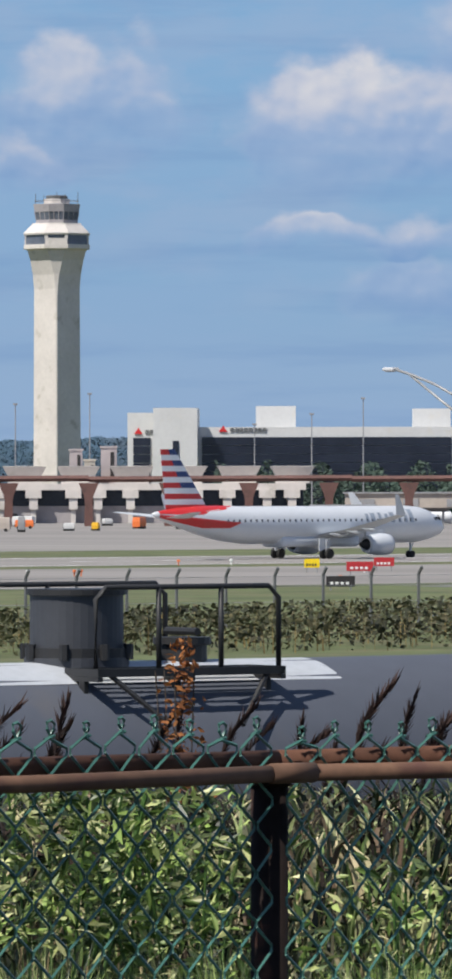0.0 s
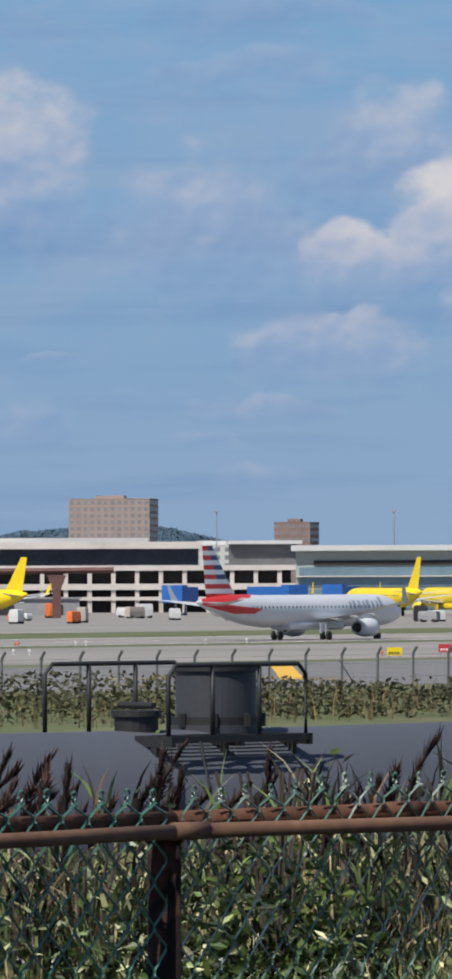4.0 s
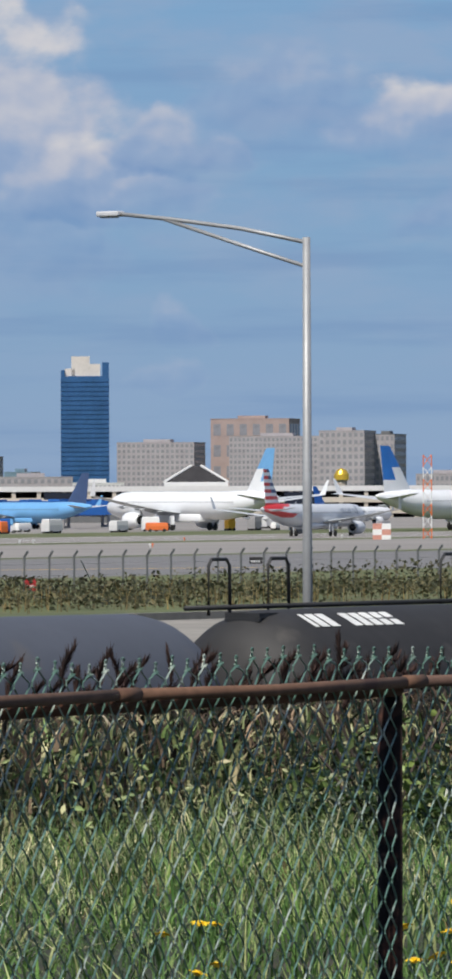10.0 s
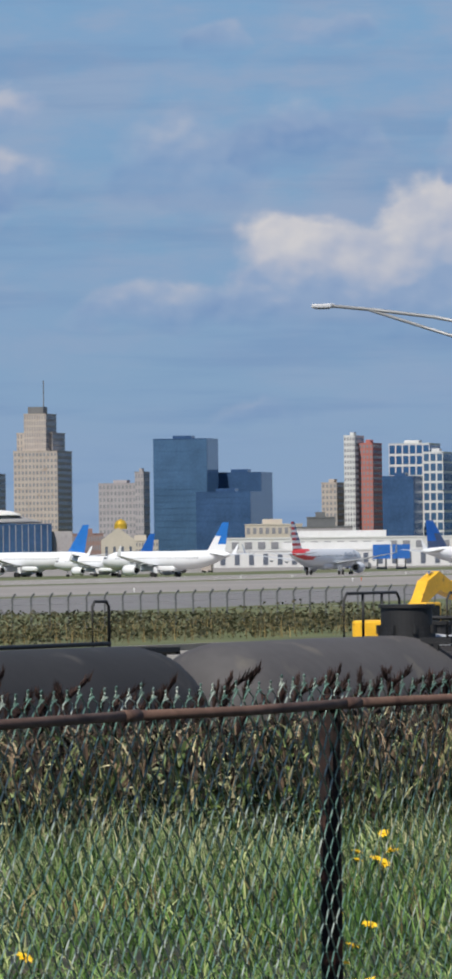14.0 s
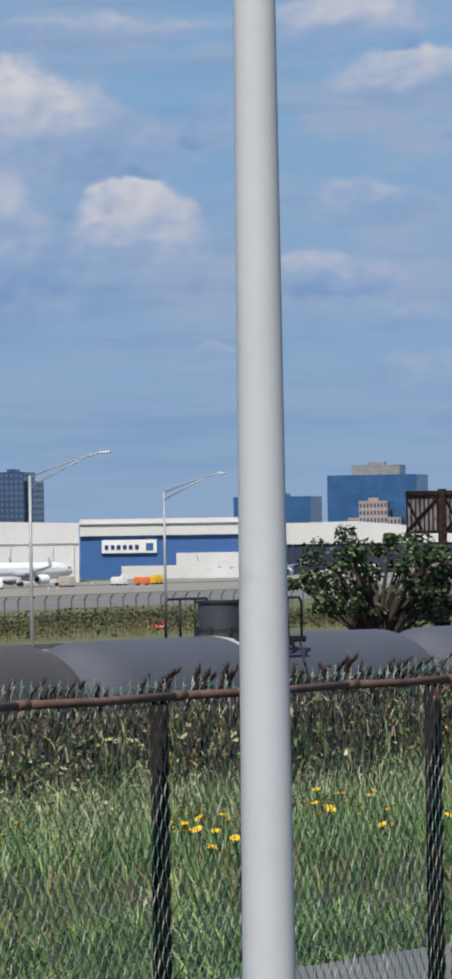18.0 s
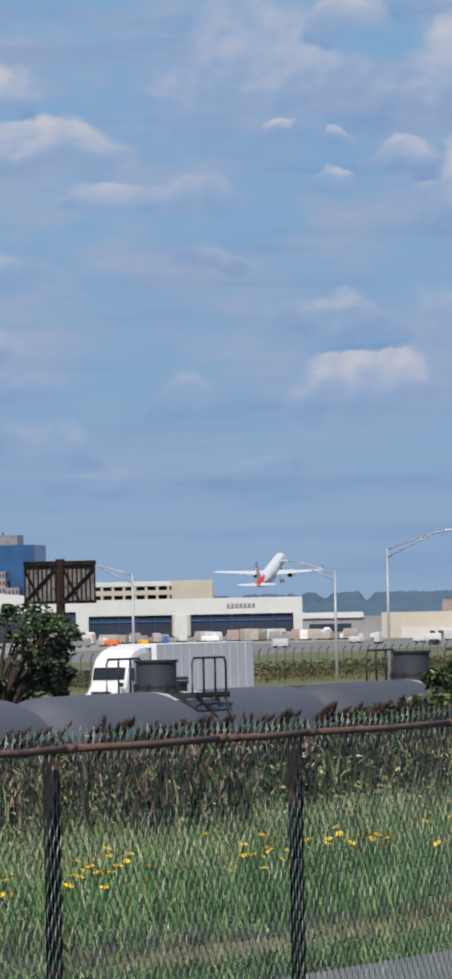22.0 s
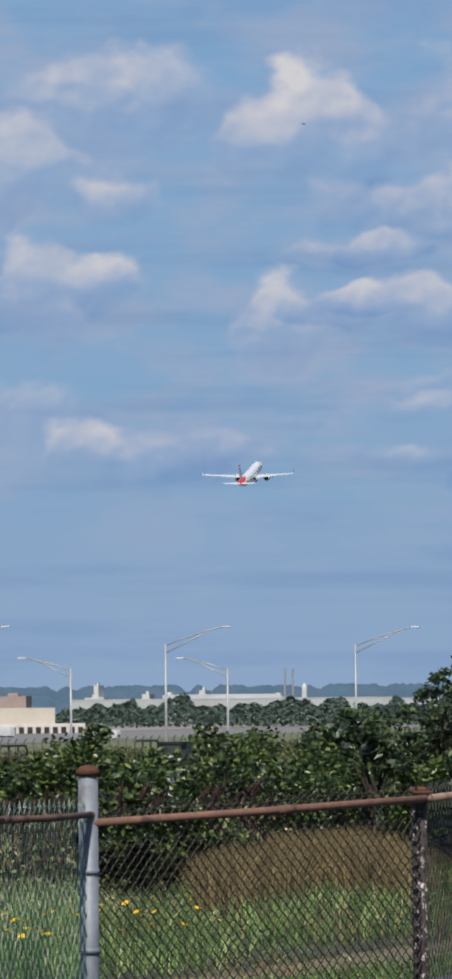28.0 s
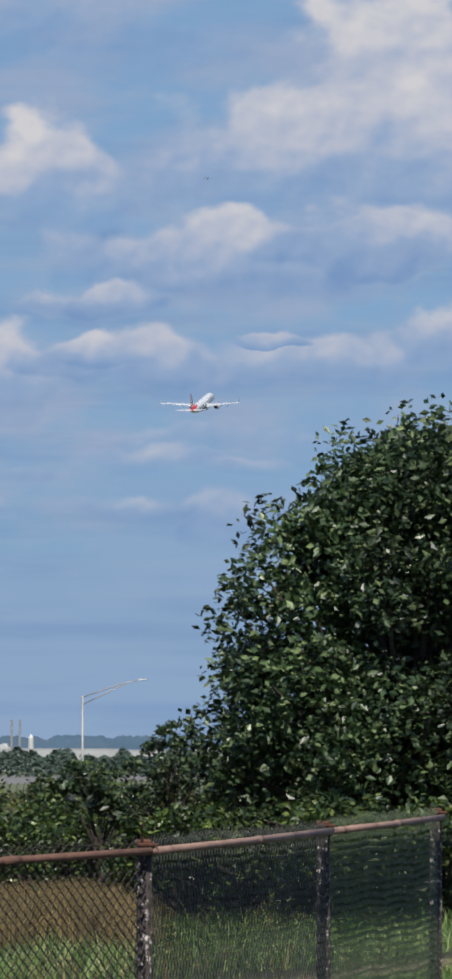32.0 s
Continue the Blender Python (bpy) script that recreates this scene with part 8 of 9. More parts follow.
    slab(th, "reefer_unit", M_grey, (-5.75, -5.3, -0.95, 0.95, 2.2, 3.9))
    slab(th, "gap_hoses", M_black, (-5.75, -4.6, -0.8, 0.8, 1.0, 1.6))
    for x in (-0.95, -5.2, -6.45, x0 + 1.6, x0 + 2.9):
        for y in (-1.05, 1.05):
            bm = nb()
            tube(bm, [(0, -0.22, 0), (0, 0.22, 0)], 0.5, 20)
            wh = part("wheel", bm, M_rubber, th, m=pose(x, y, 0.5))
            bm = nb()
            tube(bm, [(0, -0.24, 0), (0, 0.24, 0)], 0.27, 14)
            part("rim", bm, M_chrome, wh)
    return th


M_truckw = mat("white_truck_paint", (0.68, 0.68, 0.68), 0.35, vary=0.03, scale=2.0, dirt=(0.66, 0.66, 0.65), dirt_at=0.66)
M_trailer = mat("white_trailer_panel", (0.70, 0.70, 0.72), 0.45, vary=0.04, scale=3.0, dirt=(0.6, 0.6, 0.62), dirt_at=0.63)
M_carblue = mat("blue_car_paint", (0.006, 0.017, 0.06), 0.2, 0.2, vary=0.04)
M_carblack = mat("black_car_paint", (0.012, 0.014, 0.018), 0.2, 0.2, vary=0.05)
M_carnavy = mat("slate_car_paint", (0.03, 0.045, 0.07), 0.2, 0.3, vary=0.05)
M_carsky = mat("steel_blue_car_paint", (0.12, 0.22, 0.36), 0.25, 0.3, vary=0.05)
truck_a = semi_truck(M_truckw, M_trailer, "white sleeper truck with a long white box trailer")
truck_b = semi_truck(M_truckw, M_trailer, "white sleeper truck with a long white box trailer")
truck_c = semi_truck(mat("dark_red_truck_paint", (0.42, 0.02, 0.022), 0.4, vary=0.06, scale=2.0), M_trailer, "red low-roofed truck with a white box trailer", fairing=0.42)
cars = [car(M_carblue, "blue SUV driving on the road", 1.75, 4.8), car(M_carblack, "black SUV driving on the road", 1.8, 4.9), car(M_carblue, "blue car driving on the road", 1.5),
        car(M_carblack, "black SUV driving on the road", 1.75, 4.8), car(M_carnavy, "dark slate car driving on the road", 1.5), car(M_carblack, "black car driving on the road", 1.5),
        car(M_carsky, "steel-blue SUV driving on the road", 1.7),
        car(M_carblack, "black SUV with headlights driving on the road", 1.7, 4.8), car(M_truckw, "white car driving on the road", 1.45)]


def excavator(m, label, low=True):
    th = thing("excavator", m, label, "excavator", "yellow excavators")
    slab(th, "track", M_black, (-2.0, 2.0, -1.5, -0.9, 0.0, 0.9), (-2.0, 2.0, 0.9, 1.5, 0.0, 0.9))
    bm = nb()
    box(bm, -2.3, 1.3, -1.35, 1.35, 1.0, 2.2, 0.12)
    part("body", bm, M_yellow, th)
    bm = nb()
    box(bm, 0.2, 1.7, -1.35, -0.3, 1.2, 3.0, 0.08)
    cb = part("cab", bm, M_yellow, th)
    slab(cb, "window", M_carglass, (0.45, 1.5, -1.38, -1.3, 1.9, 2.85), (1.66, 1.73, -1.2, -0.45, 1.7, 2.8))
    bm = nb()
    loft(bm, [[Vector((x, y, z)) for y, z in ((-0.28, zc - r), (0.28, zc - r), (0.28, zc + r), (-0.28, zc + r))] for x, zc, r in (((1.0, 1.7, 0.3), (2.4, 2.5, 0.42), (3.6, 2.7, 0.4), (5.8, 2.5, 0.25)) if low else ((1.0, 1.9, 0.3), (2.4, 3.5, 0.5), (3.6, 4.0, 0.45), (5.8, 3.3, 0.25)))])
    part("boom", bm, M_yellow, th, "yellow bent boom")
    bm = nb()
    loft(bm, [[Vector((x, y, z)) for y, z in ((-0.2, zc - r), (0.2, zc - r), (0.2, zc + r), (-0.2, zc + r))] for x, zc, r in (((5.4, 2.9, 0.2), (6.0, 2.2, 0.3), (6.3, 1.2, 0.15)) if low else ((5.4, 3.8, 0.2), (6.0, 2.9, 0.3), (6.3, 1.2, 0.15)))])
    part("stick", bm, M_yellow, th)
    bm = nb()
    loft(bm, [[Vector((x, y, z)) for x, z in ((5.9, zz), (6.9, zz - 0.2), (6.7, zz - 0.9), (6.1, zz - 0.8))] for y, zz in ((-0.6, 1.3), (0.6, 1.3))])
    part("bucket", bm, M_rust, th)
    bm = nb()
    tube(bm, [(1.4, 0, 2.1), (3.2, 0, 2.6 if low else 3.7)], 0.1, 8)
    tube(bm, [(3.0, 0, 3.1 if low else 4.4), (5.2, 0, 2.9 if low else 3.9)], 0.09, 8)
    part("ram", bm, M_chrome, th)
    return th




def section(x, z, r, y0, y1):
    return [Vector((x, y, zz)) for y, zz in ((y0, z - r), (y1, z - r), (y1, z + r), (y0, z + r))]


def folded_excavator(m):
    """A tracked machine at rest, its boom folded back over the cab; +x along the boom."""
    th = thing("excavator", m, "yellow excavator with its boom folded over the body", "excavator", "yellow excavators")
    slab(th, "track", M_black, (-0.3, 3.4, -1.5, -0.9, 0.0, 0.85))
    slab(th, "track", M_black, (-0.3, 3.4, 0.9, 1.5, 0.0, 0.85))
    bm = nb()
    box(bm, 0.6, 3.3, -1.3, 1.3, 0.9, 1.75, 0.12)
    part("body", bm, M_yellow, th)
    bm = nb()
    loft(bm, [section(x, z, r, -0.32, 0.32) for x, z, r in ((0.02, 1.72, 0.16), (0.1, 2.0, 0.30), (0.32, 2.38, 0.34), (0.75, 2.68, 0.30), (1.6, 2.84, 0.22), (2.4, 2.98, 0.16), (2.95, 3.08, 0.10))])
    part("boom", bm, M_yellow, th, "thick yellow gooseneck boom")
    bm = nb()
    loft(bm, [section(x, z, r, -0.7, -0.25) for x, z, r in ((0.9, 2.25, 0.30), (1.4, 2.25, 0.34), (2.0, 2.22, 0.22), (3.1, 2.1, 0.13))])
    part("stick", bm, M_yellow, th, "yellow stick folded under the boom")
    bm = nb()
    tube(bm, [(3.1, -0.45, 2.05), (3.45, -0.45, 2.3), (3.48, -0.3, 2.7), (3.36, -0.2, 3.0)], [0.12, 0.15, 0.12, 0.07], 8)
    part("link", bm, M_yellow, th)
    bm = nb()
    tube(bm, [(0.5, -0.36, 2.75), (1.7, -0.36, 2.98)], 0.08, 8)
    tube(bm, [(1.6, -0.4, 2.55), (2.9, -0.4, 2.45)], 0.09, 8)
    part("ram", bm, M_black, th, "dark hydraulic rams")
    bm = nb()
    box(bm, 1.9, 2.9, -0.55, -0.2, 2.28, 2.62, 0.05)
    part("valve_block", bm, M_rust, th, "brown greasy valve block")
    bm = nb()
    for k in range(5):
        box(bm, 0.15 + k * 0.13, 0.24 + k * 0.13, -0.40, -0.28, 1.75 + (k % 3) * 0.2, 2.0 + (k % 3) * 0.22, 0.02)
    part("hose_clamps", bm, M_black, th)
    return th


def loader(m, width):
    """A small loader: a yellow roll frame round dark glass."""
    th = thing("loader", m, "small yellow loader with a glazed cab frame", "loader", "yellow machines")
    slab(th, "body", M_yellow, (-width / 2, width / 2, -1.2, 1.2, 0.4, 1.1))
    for x0, x1 in ((-width / 2, -width / 2 + 0.14), (width / 2 - 0.08, width / 2)):
        slab(th, "frame_post", M_yellow, (x0, x1, -0.8, -0.66, 1.1, 1.95))
    slab(th, "roof", M_yellow, (-width / 2, width / 2, -0.8, 0.7, 1.88, 2.02))
    slab(th, "glass", M_carglass, (-width / 2 + 0.14, width / 2 - 0.08, -0.7, 0.6, 1.15, 1.88))
    slab(th, "beacon", M_orange, (-0.06, 0.06, -0.4, -0.28, 2.02, 2.28))
    for y in (-1.0, 1.0):
        bm = nb()
        tube(bm, [(0, y - 0.15, 0.4), (0, y + 0.15, 0.4)], 0.4, 16)
        part("wheel", bm, M_rubber, th)
    return th


folded_excavator(aim(-2.83, 238, 2.15))
loader(aim(-3.30, 238, 1.97), 0.72)
loader(aim(-3.02, 238, 1.97), 1.32)
v = at(9.0, 310)
excavator(pose(v.x, v.y, 1.95, 0, 0, 90 - LINE), "yellow excavator parked beyond the railway with its boom raised", False)
v = at(-4.1, 260)
excavator(pose(v.x, v.y, -0.4, 0, 0, 60 - LINE), "orange-yellow excavator arm low in the bushes")

# distant aircraft in the sky
far_jet = airliner(pose(0, 4500, 300), "tiny distant airliner high in the sky", L=9.0, span=8.0, D=0.9, fin=M_white, gear=False)


# small dark birds crossing the sky
M_bird = mat("dark_feathers", (0.06, 0.06, 0.065), 0.8, vary=0.3, scale=0.1)


def bird(lift):
    """A small bird with +x forward, wings raised by the given share."""
    th = thing("bird", pose(0, 100, 14), "small dark bird flying with beating wings", "bird", "birds in the sky")
    bm = nb()
    loft(bm, [ring((x, 0, z), r, 10) for x, r, z in ((0.11, 0.004, 0), (0.09, 0.018, 0.004), (0.06, 0.024, 0.004), (0.02, 0.034, 0), (-0.04, 0.03, 0), (-0.09, 0.016, 0.004), (-0.13, 0.006, 0.006))])
    part("body", bm, M_bird, th, smooth=True)
    bm = nb()
    loft(bm, [[Vector((x, y, z)) for y, z in ((-w, 0.003), (w, 0.003), (w, 0.007), (-w, 0.007))] for x, w in ((-0.11, 0.012), (-0.17, 0.03))])
    part("tail", bm, M_bird, th)
    for y in (-1, 1):
        bm = nb()
        st = ((0.02, 0.05, 0.0), (0.09, 0.055, lift * 0.09), (0.17, 0.012, lift * 0.13 - 0.01))
        loft(bm, [[Vector((x, y * q, z + dz)) for x, dz in ((c + 0.01, 0), (c * 0.2, 0.006), (-c, 0), (-c * 0.2, -0.004))] for q, c, z in st])
        part("wing", bm, M_bird, th)
    return th


flock = [bird(k) for k in (0.9, -0.5, 0.5, -0.8)]

# ---- vegetation ----
# the near-black share of reed leaves paints deep shade between the stems
M_reed = leafy("reed_leaf", (0.009, 0.014, 0.005), (0.62, 0.50, 0.32), 0.5, 0.12, 1.1, ((0.38, (0.020, 0.033, 0.012)), (0.62, (0.16, 0.24, 0.075)), (0.84, (0.40, 0.40, 0.21))))
# brown leaves: withered ones, and dark ones that stand in for shade
M_darkleaf = leafy("dead_and_shaded_leaf", (0.010, 0.007, 0.005), (0.34, 0.24, 0.16), 0.85, 0.06, 1.0, ((0.55, (0.034, 0.021, 0.014)), (0.84, (0.13, 0.082, 0.055))))
M_reedstem = leafy("reed_stem", (0.07, 0.05, 0.028), (0.42, 0.33, 0.19), 0.8, 0.1, 0.8)
M_plume = leafy("reed_plume", (0.016, 0.008, 0.008), (0.085, 0.045, 0.038), 0.9, 0.2, 2.5)
M_grass = leafy("grass_blade", (0.018, 0.042, 0.008), (0.50, 0.52, 0.24), 0.5, 0.18, 0.8, ((0.44, (0.075, 0.165, 0.034)), (0.76, (0.20, 0.335, 0.085))))
M_drygrass = leafy("dry_grass_blade", (0.09, 0.066, 0.026), (0.34, 0.25, 0.11), 0.8, 0.2, 0.6)
M_shrub = leafy("shrub_leaf", (0.012, 0.028, 0.006), (0.15, 0.20, 0.045), 0.4, 0.12, 0.9, ((0.55, (0.036, 0.066, 0.015)),))
M_treeleaf = leafy("tree_leaf", (0.008, 0.022, 0.008), (0.16, 0.21, 0.095), 0.40, 0.08, 0.6, ((0.6, (0.042, 0.076, 0.03)),))
M_hedge = leafy("hedge_leaf", (0.022, 0.026, 0.013), (0.135, 0.115, 0.06), 0.8, 0.12, 0.12, ((0.6, (0.066, 0.07, 0.031)),))
# far leaves muted and bluish: distance haze is part of their colour
M_farwood = leafy("hazed_far_leaf", (0.03, 0.055, 0.045), (0.055, 0.085, 0.065), 0.8, 0.1, 0.02)
M_hillwood = leafy("hazed_hill_leaf", (0.032, 0.064, 0.086), (0.044, 0.08, 0.105), 0.95, 0.05, 0.02)
M_petal = mat("yellow_petal", (0.80, 0.52, 0.01), 0.5, vary=0.1)
M_bark = mat("bark", (0.06, 0.045, 0.035), 0.9, vary=0.3, scale=0.4, bump=0.05)
M_rustvine = leafy("withered_vine", (0.25, 0.08, 0.025), (0.42, 0.17, 0.05), 0.8, 0.2, 1.0)
M_fresh = leafy("fresh_green_leaf", (0.018, 0.034, 0.007), (0.74, 0.72, 0.38), 0.45, 0.24, 0.9, ((0.33, (0.07, 0.13, 0.026)), (0.60, (0.36, 0.50, 0.13))))
rng = np.random.default_rng(5)


def cloud_mesh(name, verts, faces, material, parent=None, label="", kind="", category=""):
    me = bpy.data.meshes.new(name)
    me.from_pydata(verts, [], faces)
    me.materials.append(material)
    ob = new(name, me)
    if parent is not None:
        ob.parent = parent
    tagged(ob, label, category, kind=kind)
    return ob


def spb(s, p):
    """Arrays of places along and across the fence's bearing."""
    c, k = math.cos(radians(LINE)), math.sin(radians(LINE))
    return np.stack([s * k - p * c, s * c + p * k], -1)


def gz(p):
    return np.interp(p, [a for a, b in PROFILE], [b for a, b in PROFILE])


def blades(name, base, height, width, lean, material, label, segs=2, kind="stuff"):
    """Tapered bent blades: base (n,3), height, width, lean (n,2)."""
    n = len(base)
    turn = rng.uniform(0, 2 * np.pi, n)
    side = np.stack([np.cos(turn), np.sin(turn), np.zeros(n)], -1) * width[:, None]
    lean3 = np.concatenate([lean, np.zeros((n, 1))], 1)
    rows_ = []
    for j in range(segs + 1):
        f = j / segs
        c = base + np.array([0, 0, 1.0]) * (height * (f - 0.18 * f * f))[:, None] + lean3 * f * f
        wv = side * (1 - f) ** 0.7
        rows_.append((c - wv, c + wv) if j < segs else (c,))
    verts = np.concatenate([r for row in rows_ for r in row]).tolist()
    faces = []
    idx = np.arange(n)
    for j in range(segs - 1):
        a, b, c, d = idx + 2 * j * n, idx + (2 * j + 1) * n, idx + (2 * j + 3) * n, idx + (2 * j + 2) * n
        faces += np.stack([a, b, c, d], -1).tolist()
    a, b, c = idx + 2 * (segs - 1) * n, idx + (2 * segs - 1) * n, idx + 2 * segs * n
    faces += np.stack([a, b, c], -1).tolist()
    return cloud_mesh(name, verts, faces, material, None, label, kind)


def leaf_cloud(name, centre, size, material, parent=None, label="", kind="", up=0.5, narrow=0.5, spread=1.0):
    """Folded leaves scattered at the given places, facing all ways."""
    n = len(centre)
    d = rng.normal(size=(n, 3))
    d[:, 2] = d[:, 2] * 0.6 - 0.25
    d /= np.linalg.norm(d, axis=1)[:, None]
    r = rng.normal(size=(n, 3)) + np.array([0, 0, up * 2])
    w = np.cross(d, r)
    w /= np.linalg.norm(w, axis=1)[:, None] + 1e-9
    nn = np.cross(w, d)
    s = size[:, None]
    p0, p1, p2, p3 = centre - d * s, centre + w * s * narrow + nn * s * 0.12, centre + d * s, centre - w * s * narrow + nn * s * 0.12
    verts = np.concatenate([p0, p1, p2, p3]).tolist()
    i = np.arange(n)
    faces = np.stack([i, i + n, i + 2 * n], -1).tolist() + np.stack([i, i + 2 * n, i + 3 * n], -1).tolist()
    return cloud_mesh(name, verts, faces, material, parent, label, kind)


# lawn behind the fence
n = 150000
s = rng.uniform(24, 150, n)
p = 14.5 + 19.5 * rng.random(n) ** 0.9
keep = ~((p < 14.95) & (s > 22)) & (s > p * 0.75)
s, p = s[keep], p[keep]
dry = np.sin(s * 0.21 + 2.0 * np.sin(p * 0.5)) + 0.9 * rng.normal(size=len(s)) > 1.55
band = (p > 15.9) & (p < 18.6) & (s > 42) & (s < 82)
dry = dry | (band & (rng.random(len(s)) < 0.62))
far_field = (s > 104) & (p > 24) & (p < 34)
dry = dry | (far_field & (rng.random(len(s)) < 0.85))
h = rng.uniform(0.18, 0.5, len(s)) * np.where(p < 19, 0.5, 1.0) * (1.0 + 0.5 * np.sin(s * 0.8) * np.sin(p * 0.9))
base = np.concatenate([spb(s, p), gz(p)[:, None] - 0.06], 1)
lean = rng.normal(size=(len(s), 2)) * 0.16
for sel, mt, nm, lab in ((~dry, M_grass, "lawn_grass", "rough green grass behind the fence"), (dry, M_drygrass, "dry_grass", "patches of dry tan grass")):
    blades(nm, base[sel], h[sel], rng.uniform(0.006, 0.013, sel.sum()), lean[sel], mt, lab)

# low verge between the path and the bare strip
n = 34000
s = 24 + 88 * rng.random(n) ** 1.3
p = 14.85 + np.where(s < 42, 4.6, 1.65) * rng.random(n)
blades("verge_grass", np.concatenate([spb(s, p), gz(p)[:, None] - 0.08], 1), rng.uniform(0.16, 0.34, n), rng.uniform(0.007, 0.014, n), rng.normal(size=(n, 2)) * 0.12, M_grass, "short green verge grass beside the path", 2)

# tall dry meadow before the shrubs
n = 36000
az = rng.uniform(19.1, 21.75, n)
d = rng.uniform(84, 128, n)
edge_ = 88 + 6 * np.sin(az * 3.1) + 3 * np.sin(az * 11.0) + np.where(az < 19.6, 12, 0)
az, d = az[d > edge_], d[d > edge_]
xy = np.stack([d * np.sin(np.radians(az)), d * np.cos(np.radians(az))], -1)
pm = d * np.sin(np.radians(LINE - az))
blades("dry_meadow", np.concatenate([xy, gz(pm)[:, None] - 0.05], 1), rng.uniform(0.7, 1.15, len(d)) * np.clip(np.minimum((az - 19.05) / 0.5, (21.9 - az) / 0.7), 0.25, 1), rng.uniform(0.008, 0.018, len(d)), rng.normal(size=(len(d), 2)) * 0.2, M_drygrass, "tall brown dry meadow grass", 2)

# taller pale grass where the lawn meets the reeds
M_palegrass = leafy("pale_grass_blade", (0.016, 0.028, 0.009), (0.74, 0.66, 0.42), 0.6, 0.22, 0.9, ((0.33, (0.065, 0.115, 0.033)), (0.60, (0.29, 0.38, 0.155))))
n = 60000
s = rng.uniform(12, 98, n)
p = rng.uniform(23.5, 33.5, n) - np.where(s < 40, 4.5 * (1 - s / 40), 0)
h = rng.uniform(0.35, 1.0, n) * (0.75 + 0.25 * np.sin(s * 0.9) * np.sin(p * 1.1)) * np.clip((p - 21.5) / 8, 0.35, 1)
blades("tall_grass", np.concatenate([spb(s, p), gz(p)[:, None] - 0.06], 1), h, rng.uniform(0.006, 0.014, n), rng.normal(size=(n, 2)) * 0.2, M_palegrass, "taller pale grass before the reeds", 2)

# reed belt
n = 16000
s = rng.uniform(12, 103, n)
p = 31.0 + 12 * rng.random(n) ** 1.2 + 1.5 * np.sin(s * 0.31)
near = s < 40
p = np.where(near, p - 4.5 * (1 - s / 40), p)
hh = rng.uniform(1.3, 2.3, n) * (0.85 + 0.15 * np.sin(s * 0.7 + p))
top = np.minimum(gz(p) + hh, 8.0 - 0.0518 * p - 0.20 + 0.24 * rng.random(n) + np.where((np.abs(s - 30.2) < 0.8) & (p < 38), 0.35, 0.0) + np.where(s > 86, 0.25 * rng.random(n), 0.0))
hh = np.maximum(0.6, top - gz(p))
b0 = np.concatenate([spb(s, p), gz(p)[:, None] - 0.1], 1)
lean = rng.normal(size=(n, 2)) * 0.14 + np.array([0.12, 0.1])
blades("reed_stems", b0, hh + 0.1, np.full(n, 0.007), lean, M_reedstem, "tan reed stems", 2)
lb, lh, ll, lw = [], [], [], []
for k in range(11):
    f = rng.uniform(0.12, 0.95, n)
    c = b0 + np.concatenate([lean * (f ** 2)[:, None], (hh * f)[:, None]], 1)
    lb.append(c)
    lh.append(rng.uniform(0.15, 0.6, n))
    a = rng.uniform(0, 2 * np.pi, n)
    r = rng.uniform(0.06, 0.34, n)
    ll.append(np.stack([np.cos(a) * r, np.sin(a) * r], -1))
    lw.append(rng.uniform(0.010, 0.024, n) * np.where(s < 34, 1.05, 1.1))
lb, lh, ll, lw = (np.concatenate(q) for q in (lb, lh, ll, lw))
high = ((lb[:, 2] + lh) > np.tile(8.0 - 0.0518 * p, 11) - 0.05) & ~np.tile(np.abs(s - 30.2) < 0.8, 11)
lh = np.where(high, lh * 0.45, lh)
# more brown leaves towards the top: withering, and shade painted below the tips
dead = rng.random(len(lb)) < np.clip(1.0 + 0.75 * (lb[:, 2] - np.tile(8.0 - 0.0518 * p, 11)), 0.06, 0.95) * np.tile(np.clip((s - 27) / 26, 0.5, 1.0), 11)
blades("reed_leaves", lb[~dead], lh[~dead], lw[~dead], ll[~dead], M_reed, "long green reed leaves", 3)
blades("dead_reed_leaves", lb[dead], lh[dead], lw[dead], ll[dead], M_darkleaf, "withered brown reed leaves, massed near the top as painted shade", 3)
# brown plumes on the reeds, in clumps
clump = np.sin(s * 1.9 + 1.3 * np.sin(s * 0.63)) + 0.6 * np.sin(s * 0.47 + p * 0.3)
tall = top > 8.0 - 0.0518 * p - 0.22
pick = tall & (rng.random(n) < np.where(clump > 0.2, 0.13, 0.03) * np.where(s > 88, 1.6, np.where(s > 58, 0.22, np.where(s < 25.5, 0.08, np.where(s < 30.5, 1.9, np.where(s < 44, 0.13, 0.7)))))) | (rng.random(n) < 0.012)
tip = b0 + np.concatenate([lean, (hh * 0.80)[:, None]], 1)
tip[:, 2] = np.where(tall, 8.0 - 0.0518 * p + rng.uniform(-0.28, 0.06, n), tip[:, 2])
t0 = tip[pick]
m = len(t0)
blades("plume_stalks", t0 - np.array([0, 0, 0.9]), np.full(m, 1.3), np.full(m, 0.006), rng.normal(size=(m, 2)) * 0.03, M_darkleaf, "thin brown stalks of the plumes", 2)
per = 90
far_ = s[pick] > 58
hgt = np.repeat(rng.uniform(0.26, 0.54, m) * np.where(far_, 0.58, np.where(s[pick] > 31, 0.72, 1.0)), per)
